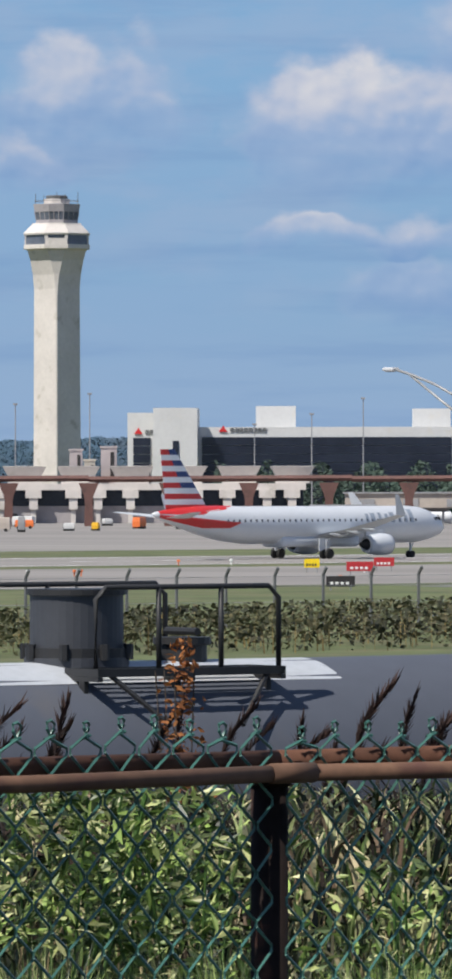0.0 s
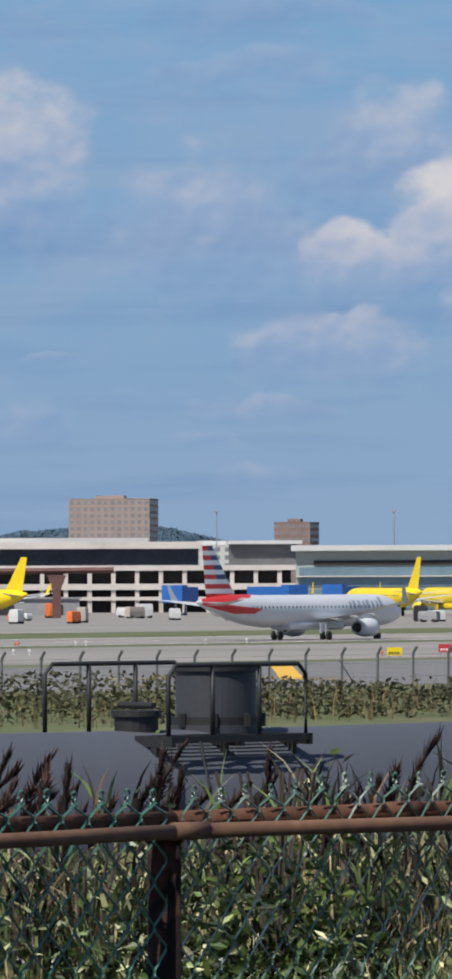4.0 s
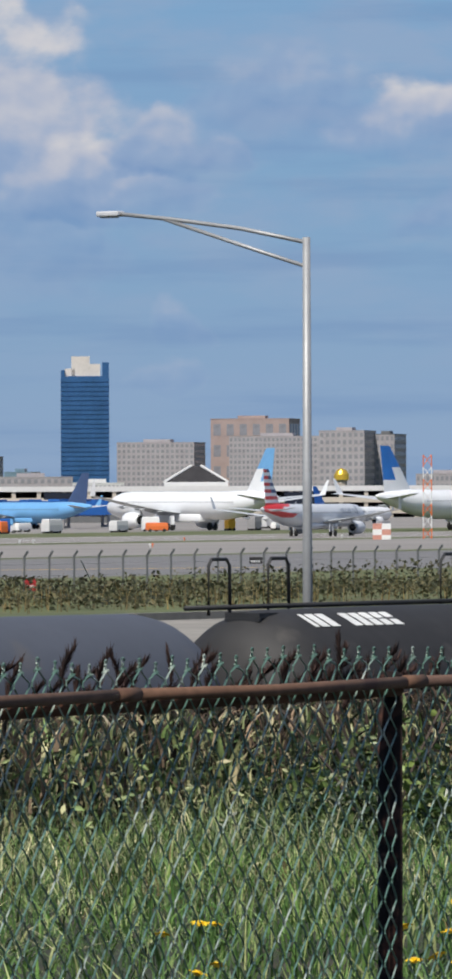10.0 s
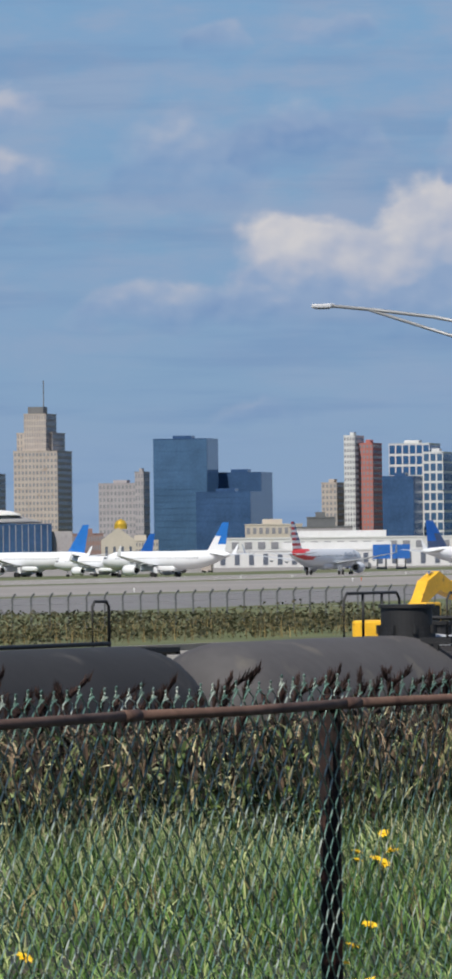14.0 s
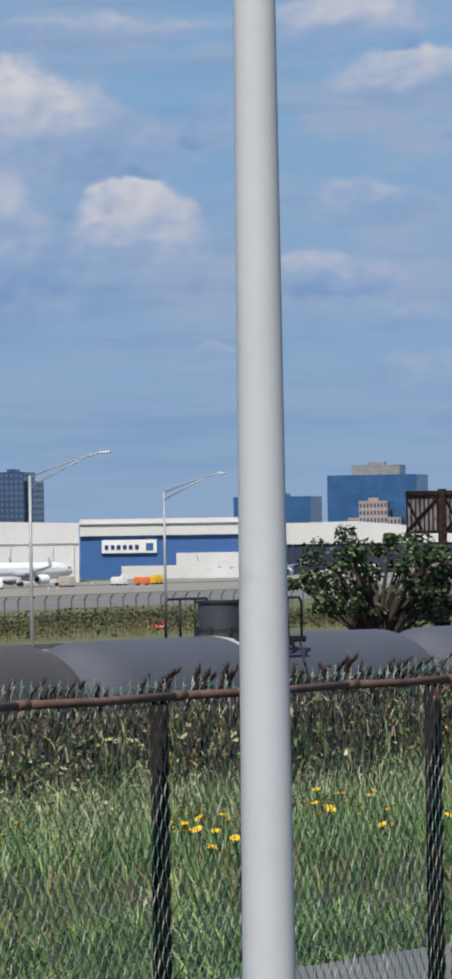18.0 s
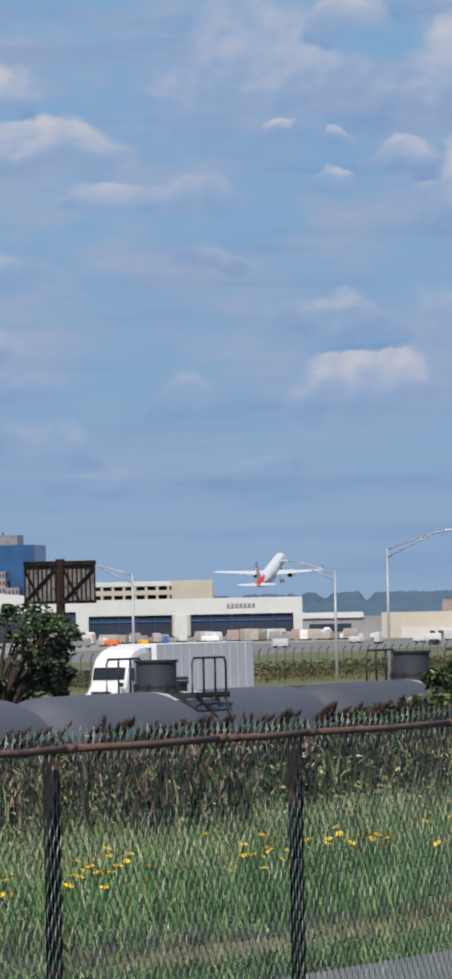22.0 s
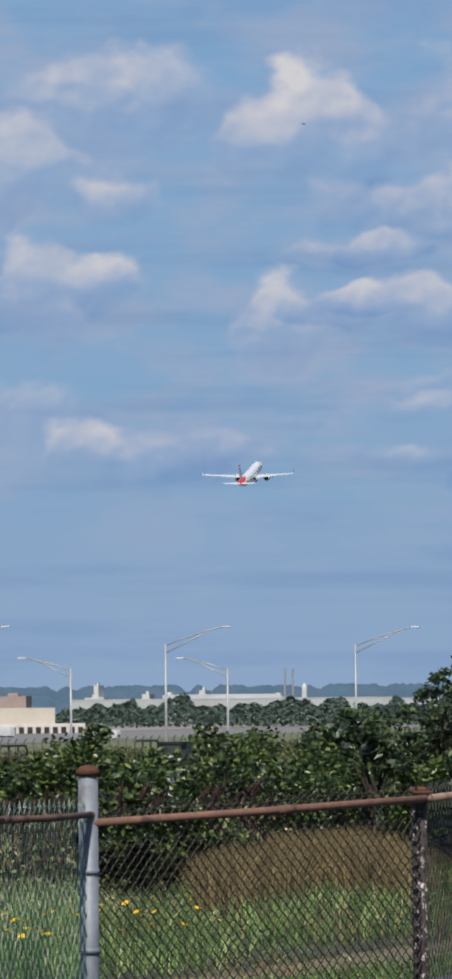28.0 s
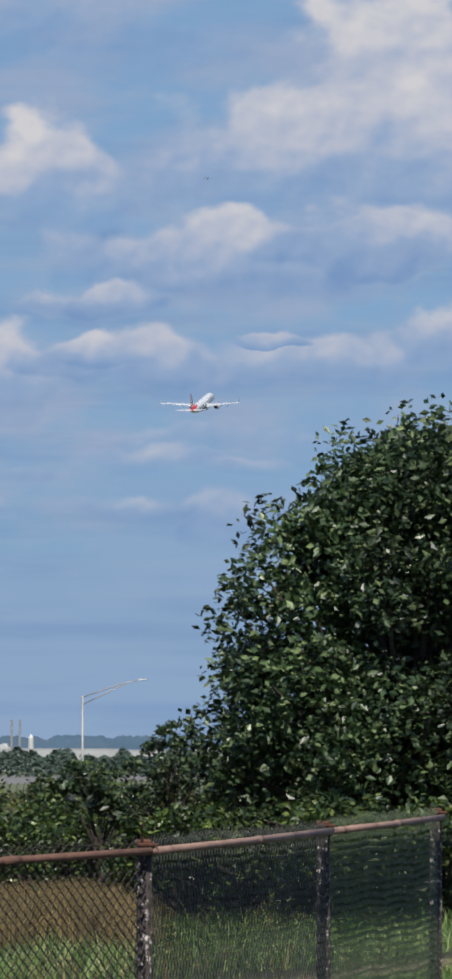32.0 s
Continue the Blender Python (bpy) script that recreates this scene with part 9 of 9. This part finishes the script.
wid = np.repeat(rng.uniform(0.035, 0.065, m), per)
bend = np.repeat(np.stack([rng.normal(0.10, 0.06, m), rng.normal(0.06, 0.05, m), np.zeros(m)], -1), per, 0)
f = rng.random(m * per)
cx = np.repeat(t0, per, 0) + bend * (f * f)[:, None] * 1.6
cx[:, 2] += f * hgt
a = rng.uniform(0, 2 * np.pi, m * per)
ww = wid * (0.3 + 1.0 * np.sin(np.pi * (0.14 + 0.8 * f)))
e = np.stack([np.cos(a) * ww, np.sin(a) * ww, rng.uniform(0.06, 0.14, m * per)], -1) + bend * 0.3
o = np.stack([-np.sin(a), np.cos(a), np.zeros(m * per)], -1) * 0.014
i = np.arange(m * per)
cloud_mesh("reed_plumes", np.concatenate([cx - o, cx + o, cx + e]).tolist(), np.stack([i, i + m * per, i + 2 * m * per], -1).tolist(), M_plume, None, "dark brown feathery reed plumes", "stuff")
# leafy undergrowth below the reeds
n = 42000
s = rng.uniform(12, 102, n)
p = rng.uniform(29.5, 41, n) - np.where(s < 40, 4.5 * (1 - s / 40), 0)
z = gz(p) + rng.random(n) ** 1.4 * 1.0
leaf_cloud("undergrowth", np.concatenate([spb(s, p), z[:, None]], 1), rng.uniform(0.03, 0.07, n), M_palegrass, None, "tangled low leaves under the reeds", "stuff", narrow=0.35)
# green vine clumps and one withered vine
for az, d, r, hgt, cnt, mt, lab in ((7.1, 62, 1.3, 0.9, 2600, M_shrub, "low green vine thicket"), (8.0, 70, 1.2, 1.0, 2200, M_shrub, "low green vine thicket"), (3.2, 52, 1.0, 1.2, 2200, M_shrub, "green vine thicket among reeds"),
                                    (-20.39, 42, 0.30, 1.4, 520, M_rustvine, "withered orange-brown vine on the reeds"), (-11.2, 42, 0.7, 1.2, 1100, M_shrub, "green weeds among the reeds"), (-9.5, 42, 0.75, 1.75, 1900, M_shrub, "tall dark green weeds among the reeds")):
    v = at(az, d)
    pp = (Vector((v.x, v.y)).dot(Vector((-math.cos(radians(LINE)), math.sin(radians(LINE))))))
    th = thing("vine_thicket", pose(v.x, v.y, ground_z(pp) - 0.05), lab, "shrub")
    q = rng.normal(size=(cnt, 3)) * np.array([r * 0.5, r * 0.5, hgt * 0.33])
    q[:, 2] = np.abs(q[:, 2]) + 0.05
    q[:, 2] = np.where(q[:, 2] > 1.2 * hgt, hgt * rng.uniform(0.4, 1.2, cnt), q[:, 2])
    if mt is M_rustvine:
        q[:, 2] = 0.9 + 1.4 * rng.random(cnt) ** 1.3
        q[:, :2] *= (1.25 - 0.45 * q[:, 2])[:, None].clip(0.2, 1)
    leaf_cloud("leaves", q, rng.uniform(0.03, 0.07, cnt) * (0.6 if mt is M_rustvine else 1), mt, th)
    bm = nb()
    for k in range(4 if mt is M_rustvine else 9):
        e = rng.normal(size=2) * r * 0.4
        tube(bm, [(0, 0, 0), (e[0] * 0.5, e[1] * 0.5, hgt * 0.6), (e[0], e[1], hgt * (1.5 if mt is M_rustvine else 1.0))], 0.005 if mt is M_rustvine else 0.012, 4)
    part("stem", bm, M_bark, th)
# fresh grass and broad green weeds close behind the fence's near end
n = 21000
az = rng.uniform(-23, -17.0, n)
d = rng.uniform(20.5, 25.5, n)
pn = d * np.sin(np.radians(LINE - az))
xy = np.stack([d * np.sin(np.radians(az)), d * np.cos(np.radians(az))], -1)
blades("fresh_grass", np.concatenate([xy, gz(pn)[:, None] - 0.05], 1), rng.uniform(0.55, 1.15, n) * (0.8 + 0.25 * np.sin(az * 4.0)), rng.uniform(0.005, 0.012, n), rng.normal(size=(n, 2)) * 0.2, M_fresh, "fresh green grass behind the fence", 3)
for az, d, r, hgt, cnt in ((-21.5, 25.8, 0.5, 1.75, 1000), (-20.9, 26.2, 0.45, 1.7, 900), (-20.3, 25.8, 0.4, 1.45, 480), (-18.4, 26.0, 0.4, 1.3, 320), (-13.05, 26.5, 0.32, 1.15, 420)):
    v = at(az, d)
    pp = d * math.sin(radians(LINE - az))
    th = thing("weed_clump", pose(v.x, v.y, ground_z(pp) - 0.05), "broad-leaved green weeds behind the fence", "weeds", "weeds behind the fence")
    q = rng.normal(size=(cnt, 3)) * np.array([r * 0.5, r * 0.5, 0])
    q[:, 2] = hgt * (0.5 + 0.40 * rng.random(cnt))
    leaf_cloud("leaves", q, rng.uniform(0.022, 0.06, cnt), M_fresh, th, narrow=0.30)
    for k in range(7):
        bm = nb()
        e = rng.normal(size=2) * r * 0.4
        tube(bm, [(0, 0, 0), (e[0] * 0.6, e[1] * 0.6, hgt * 0.5), (e[0], e[1], hgt * 0.85)], 0.006, 4)
        part("stem", bm, M_grass, th)
# yellow flowers
rows_f = ((8.6, 30.5, 0.7, 6), (1.7, 27.5, 0.7, 8), (3.6, 28, 0.9, 7), (4.9, 31, 1.6, 12), (8.8, 44, 1.0, 7), (10.2, 47, 2.0, 14), (12.2, 50, 2.2, 24), (13.6, 53, 2.2, 24), (14.9, 55, 2.2, 26), (16.2, 58, 2.4, 22), (17.3, 61, 2.4, 20), (18.4, 64, 2.4, 18), (19.4, 66, 3, 10))
fl_me = bpy.data.meshes.new("flower_head")
bm = nb()
for k in range(8):
    a = k * math.pi / 4
    c, q = math.cos(a), math.sin(a)
    vs = [bm.verts.new(v) for v in ((0.006 * -q, 0.006 * c, 0), (0.03 * c - 0.012 * q, 0.03 * q + 0.012 * c, 0.006), (0.046 * c, 0.046 * q, 0.0), (0.03 * c + 0.012 * q, 0.03 * q - 0.012 * c, 0.006))]
    bm.faces.new(vs)
tube(bm, [(0, 0, -0.01), (0, 0, 0.012)], 0.014, 8, mi=0)
bm.to_mesh(fl_me)
bm.free()
fl_me.materials.append(M_petal)
st_me = bpy.data.meshes.new("stalk")
bm = nb()
tube(bm, [(0, 0, -0.62), (0.02, 0.01, -0.3), (0, 0, -0.005)], 0.006, 4)
bm.to_mesh(st_me)
bm.free()
st_me.materials.append(M_grass)
rf = random.Random(9)
for az, d, wd, cnt in rows_f:
    for k in range(cnt):
        a, r = az + rf.gauss(0, 0.25) * wd / (d * 0.0175) * 0.5, d + rf.uniform(-3.5, 3.5)
        v = at(a, r)
        pp = v.x * -math.cos(radians(LINE)) + v.y * math.sin(radians(LINE))
        th = thing("yellow_flower", pose(v.x, v.y, ground_z(pp) + rf.uniform(0.42, 0.62), rf.uniform(-15, 35), rf.uniform(-25, 25), rf.uniform(0, 360)), "yellow daisy-like flower on a thin stalk", "flower", "yellow wildflowers")
        for nm, me in (("head", fl_me), ("stalk", st_me)):
            o = new(nm, me)
            o.parent = th

# hedge before the airfield fence
n = 120000
s = 140 + 1050 * rng.random(n) ** 1.35
p = rng.uniform(262, 296, n)
hgt = 2.0 * (0.55 + 0.45 * np.sin(s * 0.06 + 2 * np.sin(s * 0.021)) * np.sin(p * 0.13 + s * 0.03)) + 0.5
z = gz(p) + rng.random(n) ** 0.6 * hgt
leaf_cloud("hedge", np.concatenate([spb(s, p), z[:, None]], 1), rng.uniform(0.08, 0.26, n), M_hedge, None, "rough brown-green brush before the airfield fence", "stuff", narrow=0.6)
n = 9000
s = 160 + 900 * rng.random(n)
p = rng.uniform(258, 300, n)
blades("brush_stems", np.concatenate([spb(s, p), gz(p)[:, None] - 0.1], 1), rng.uniform(1.4, 2.9, n), rng.uniform(0.02, 0.05, n), rng.normal(size=(n, 2)) * 0.3, M_drygrass, "tan stems in the brush", 2)


# shrubs and trees
def tree(m, label, trunk_h, crown, size, count, lobes, seed, name="tree", material=None, cone=0.0, lump=0.16):
    """Trunk, limbs, and a crown of leaf lobes with gaps."""
    th = thing(name, m, label, name)
    r = np.random.default_rng(seed)
    bm = nb()
    tube(bm, [(0, 0, -0.3), (0.05, 0.02, trunk_h * 0.5), (0, 0.05, trunk_h)], [crown[0] * 0.055 + 0.03, crown[0] * 0.045 + 0.02, crown[0] * 0.035 + 0.015], 10)
    cs = []
    for k in range(lobes):
        u = r.normal(size=3)
        u /= np.linalg.norm(u)
        f = r.uniform(0.35, 0.95)
        c = np.array([u[0] * crown[0] * f, u[1] * crown[0] * f, trunk_h + crown[1] * (0.5 + 0.5 * (math.copysign(abs(u[2]) ** 0.7, u[2]) if cone else u[2]) * f)])
        up = (c[2] - trunk_h) / crown[1]
        taper = 1.12 - cone * up if cone else 1.0 - 0.45 * max(0.0, up - 0.45)
        c[:2] *= taper
        cs.append((c, r.uniform(lump, lump * 2.1) * crown[0]))
        tube(bm, [(0, 0, trunk_h * 0.7), (c[0] * 0.45, c[1] * 0.45, trunk_h * 0.7 + (c[2] - trunk_h * 0.7) * 0.6), tuple(c)], [0.03 * crown[0], 0.018 * crown[0], 0.005 * crown[0]], 5)
    part("trunk", bm, M_bark, th, "trunk and branching limbs")
    per = count // lobes
    q = []
    for c, rad in cs:
        g = r.normal(size=(per, 3))
        g /= np.linalg.norm(g, axis=1)[:, None]
        q.append(c + g * (rad * r.uniform(0.5, 1.05, per))[:, None] * np.array([1, 1, 0.75]))
    q = np.concatenate(q)
    q = q[q[:, 2] > 0.05]
    leaf_cloud("crown", q, r.uniform(0.6, 1.25, len(q)) * size, material or M_treeleaf, th, narrow=0.55)
    return th


v = at(23.85, 115)
tree(pose(v.x, v.y, 5.0), "large leafy broad-crowned tree with dark green leaves", 0.9, (4.7, 8.4), 0.092, 90000, 250, 3, cone=0.80, lump=0.115)
v = at(21.15, 118)
tree(pose(v.x, v.y, 4.9), "thin sapling with sparse leaves beside the big tree", 1.6, (0.9, 1.9), 0.09, 900, 14, 5, "sapling")
v = at(21.8, 116)
tree(pose(v.x, v.y, 4.9), "feathery young tree beside the big tree", 0.8, (1.15, 3.1), 0.06, 3000, 60, 6, "sapling", lump=0.10)
for az, d, rx, hgt, seed in ((18.85, 94, 0.75, 1.5, 51), (19.12, 92, 0.7, 1.4, 52), (19.36, 95, 0.65, 1.35, 53), (17.45, 116, 1.2, 2.0, 31), (17.9, 118, 1.4, 2.45, 1), (18.35, 122, 1.6, 3.2, 2), (18.65, 119, 1.4, 3.0, 32), (18.9, 126, 1.7, 3.0, 3), (19.35, 134, 1.8, 2.9, 4), (19.75, 136, 1.9, 3.1, 5), (20.25, 140, 1.9, 3.1, 6), (20.75, 138, 2.0, 2.9, 7),
                             (21.25, 134, 2.0, 2.8, 8), (21.75, 136, 2.1, 2.8, 9), (22.3, 132, 2.1, 2.7, 10), (22.85, 130, 2.1, 2.7, 11), (23.4, 128, 2.2, 2.7, 12), (24.0, 126, 2.2, 2.7, 13), (19.1, 146, 1.6, 3.5, 14), (20.0, 148, 1.6, 3.7, 15), (20.6, 146, 1.6, 3.4, 16),
                             (19.32, 100, 1.4, 1.9, 17), (19.02, 104, 1.4, 2.1, 18), (18.78, 108, 1.3, 2.1, 39), (21.95, 112, 1.5, 2.0, 33), (22.35, 108, 1.6, 1.9, 34), (22.8, 106, 1.7, 2.0, 35), (23.25, 104, 1.7, 2.0, 36), (23.7, 102, 1.7, 2.0, 37), (24.15, 101, 1.7, 2.0, 38), (21.0, 147, 1.7, 3.3, 19), (21.6, 146, 1.7, 3.2, 21)):
    v = at(az, d)
    pp = v.x * -math.cos(radians(LINE)) + v.y * math.sin(radians(LINE))
    tree(pose(v.x, v.y, ground_z(pp) - 0.1), "dense leafy green shrub behind the fence", 0.25, (rx, hgt), 0.075, 3400, 26, seed + 20, "shrub", M_shrub)
v = at(13.95, 165)
tree(pose(v.x, v.y, 4.0), "dark airy tree beside the billboard mast", 1.6, (2.5, 3.2), 0.08, 7500, 70, 44, "tree", M_treeleaf, lump=0.08)
v = at(14.5, 168)
tree(pose(v.x, v.y, 4.6), "bushy small tree beside the billboard mast", 1.2, (0.9, 2.2), 0.08, 2200, 20, 45, "tree", M_treeleaf)
# woods along the far shore and below the hills
n = 30000
az = rng.uniform(16.4, 25, n)
d = rng.uniform(2300, 2700, n)
c = np.stack([d * np.sin(np.radians(az)), d * np.cos(np.radians(az)), rng.random(n) ** 0.7 * (7.5 + 1.2 * np.sin(az * 7) * np.sin(az * 17) + 0.7 * np.sin(az * 41) + 4.0 * np.maximum(0, np.sin(az * 9.3) * np.sin(az * 4.1))) * np.clip((az - 18.0) / 0.6, 0.15, 1)], -1)
leaf_cloud("far_wood", c, rng.uniform(0.5, 1.3, n), M_farwood, None, "distant dark green woods on the flat shore", "stuff", narrow=0.8, up=2.5)
n = 22000
az = rng.uniform(-18.2, -9.6, n)
d = rng.uniform(1800, 2400, n)
c = np.stack([d * np.sin(np.radians(az)), d * np.cos(np.radians(az)), rng.random(n) ** 0.7 * (9 + 3 * np.sin(az * 6) * np.sin(az * 13) + 2 * np.sin(az * 33))], -1)
leaf_cloud("far_wood", c, rng.uniform(0.5, 1.3, n), M_farwood, None, "distant dark green woods beyond the airport", "stuff", narrow=0.8, up=2.5)
for ridge, count in ((0, 75000), (1, 75000)):
    line = np.array([q[1:] for q in HILLS if q[0] == ridge])
    az = rng.uniform(-23.5, -9.0, count)
    f = rng.random(len(az))
    hz = np.interp(az, line[:, 0], line[:, 2])
    d = line[0, 1] - 125 + np.where(f < 0.7, f / 0.7 * 80, 80 + (f - 0.7) / 0.3 * 42)
    z = hz * np.where(f < 0.7, 0.55 * f / 0.7, 0.55 + 0.45 * (f - 0.7) / 0.3) + 1.6 * rng.random(len(az)) - 1.0
    c = np.stack([d * np.sin(np.radians(az)), d * np.cos(np.radians(az)), z], -1)
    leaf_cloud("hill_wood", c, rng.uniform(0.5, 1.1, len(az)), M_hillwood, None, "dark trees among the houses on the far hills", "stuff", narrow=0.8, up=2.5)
n = 5000
az = np.concatenate([rng.uniform(-20.1, -19.0, n // 2), rng.uniform(-19.0, -17.9, n // 2)])
d = rng.uniform(1820, 1870, n)
c = np.stack([d * np.sin(np.radians(az)), d * np.cos(np.radians(az)), rng.random(n) * (12 + 3 * np.sin(az * 14))], -1)
leaf_cloud("hotel_trees", c, rng.uniform(0.4, 0.9, n), M_farwood, None, "trees before the hotel front", "stuff", narrow=0.8)
# a leaning dead stalk
th = thing("dead_stalk", along(41.5, 34, 4.7), "bare pale dead stalk leaning over the reeds", "plant")
bm = nb()
tube(bm, [(0, 0, 0), (0.1, 0, 1.0), (0.25, 0, 1.9)], [0.02, 0.015, 0.006], 6)
tube(bm, [(0.05, 0, 0.7), (-0.12, 0, 1.3)], [0.012, 0.004], 5)
part("stem", bm, M_reedstem, th)


# seconds, bearing, distance, height of the wheels, pitch up, bank to the right, heading
JET = [
    (0.0, -19.31, 718, 0.0, 0.0, 0, 26), (1.0, -16.53, 750, 0.0, 0.0, 0, 26), (2.0, -13.83, 800, 0.0, 0.0, 0, 26),
    (2.5, -12.54, 815, 0.0, 0.0, 0, 26), (4.5, -8.16, 843, 0.0, 0.0, 0, 26), (5.0, -7.03, 860, 0.0, 0.0, 0, 26),
    (6.0, -4.75, 908, 0.0, 0.0, 0, 26), (7.0, -2.69, 955, 0.0, 0.0, 0, 26), (8.0, -0.88, 1018, 0.0, 0.0, 0, 26),
    (9.0, 0.92, 1088, 0.0, 0.0, 0, 26), (10.0, 2.61, 1162, 0.0, 0.0, 0, 26.5), (11.0, 4.29, 1240, 0.0, 0.0, 0, 27),
    (12.0, 5.66, 1310, 0.0, 0.0, 0, 27.5), (13.0, 7.03, 1384, 0.0, 0.0, 0, 28), (14.0, 8.36, 1464, 0.0, 0.0, 0, 28.5),
    (15.0, 9.64, 1552, 0.0, 0.0, 0, 29), (15.5, 10.21, 1595, 0.0, 0.0, 0, 29), (17.5, 12.44, 1789, 0.0, 0.0, 0, 30.0),
    (19.0, 13.90, 1960, 0.5, 5.0, 0, 30.0), (20.0, 14.78, 2020, 3.0, 11.0, 0, 29.0), (21.0, 15.59, 2080, 9.9, 14.0, 0, 28.5),
    (22.0, 16.37, 2130, 17.9, 14.5, 0, 28.0), (23.0, 17.13, 2180, 28.7, 14.5, 0, 28.0), (24.0, 17.81, 2230, 39.7, 14.5, 0, 28.0),
    (25.0, 18.42, 2285, 52.4, 14.5, 0, 28.5), (26.0, 19.02, 2340, 64.8, 14.0, 0, 29.0), (28.5, 20.34, 2590, 100.5, 13.5, 0, 31.0),
    (29.0, 20.60, 2625, 107.6, 13.5, 0, 31.0), (30.0, 21.10, 2700, 123.5, 13.5, 0, 32.0), (31.0, 21.57, 2800, 141.3, 13.5, 0, 33.0),
    (32.0, 22.03, 2950, 162.4, 13.5, 0, 35.0),
]


def drive(ob, s, p, t_ref, speed, z=2.2):
    """Steady driving along the road, away along the fence's bearing if speed is positive."""
    rows = []
    for k in range(33):
        v = sp(s + speed * (k - t_ref), p, z)
        rows.append((float(k), pose(v.x, v.y, v.z, 0, 0, 90 - LINE + (0 if speed > 0 else 180))))
    walk(ob, rows)


def motions():
    rows = []
    for t, az, d, z, pitch, bank, head in JET:
        v = at(az, d, z)
        rows.append((t, pose(v.x, v.y, v.z, 0, 0, 90 - head) @ pose(0, 0, 0, bank, -pitch, 0)))
    walk(jet, rows)
    # the undercarriage folds away after take-off: main legs inward, nose leg forward
    still = pose(0, 0, 0)
    for leg in jet.children:
        kind = leg.name.split(".")[0]
        if kind not in ("main_gear", "nose_gear"):
            continue
        side = sum(v.co.y for v in leg.data.vertices) / len(leg.data.vertices)
        x, y, turn = (16.5, 0.0, (0, -80)) if kind == "nose_gear" else (-0.4, 3.8 if side > 0 else -3.8, (-80 if side > 0 else 80, 0))
        fold = lambda f: pose(x, y, 2.12, turn[0] * f, turn[1] * f, 0) @ pose(-x, -y, -2.12)
        walk(leg, [(0.0, still), (11.0, still), (22.4, still), (23.1, fold(0.5)), (23.8, fold(1.0)), (28.0, fold(1.0)), (32.0, fold(1.0))])
    drive(truck_a, 194.6, 145, 9.0, -28.0)
    drive(truck_b, 380.0, 145, 21.0, -23.5)
    drive(truck_c, 420.0, 145, 25.0, -25.0)
    for ob, (s, p, t) in zip(cars, ((128.1, 156, 2), (133.5, 156, 2), (150.4, 156, 5), (160.9, 156, 6), (167.9, 156, 6), (173.7, 156, 7), (308.9, 156, 15), (113.2, 156, 1.5), (120.5, 156, 1.5))):
        drive(ob, s, p, t, -25.0 if t < 15 else -20.0)
    rows = []
    for k in range(0, 33, 2):
        v = at(10.2 + 0.371 * k, 4500, 421 - 0.54 * k)
        rows.append((float(k), pose(v.x, v.y, v.z, 0, 0, 75)))
    walk(far_jet, rows)
    # the flock flies straight across
    for k, ob in enumerate(flock):
        rows = []
        for t in range(0, 33):
            b0 = 190 * math.tan(radians(1.25 + 0.22 * k)) - 19.2 * (t - 9.0)
            rows.append((float(t), pose(b0, 190.0, EYE + 4.46 - 0.03 * k, 0, 0, 180)))
        walk(ob, rows)


motions()
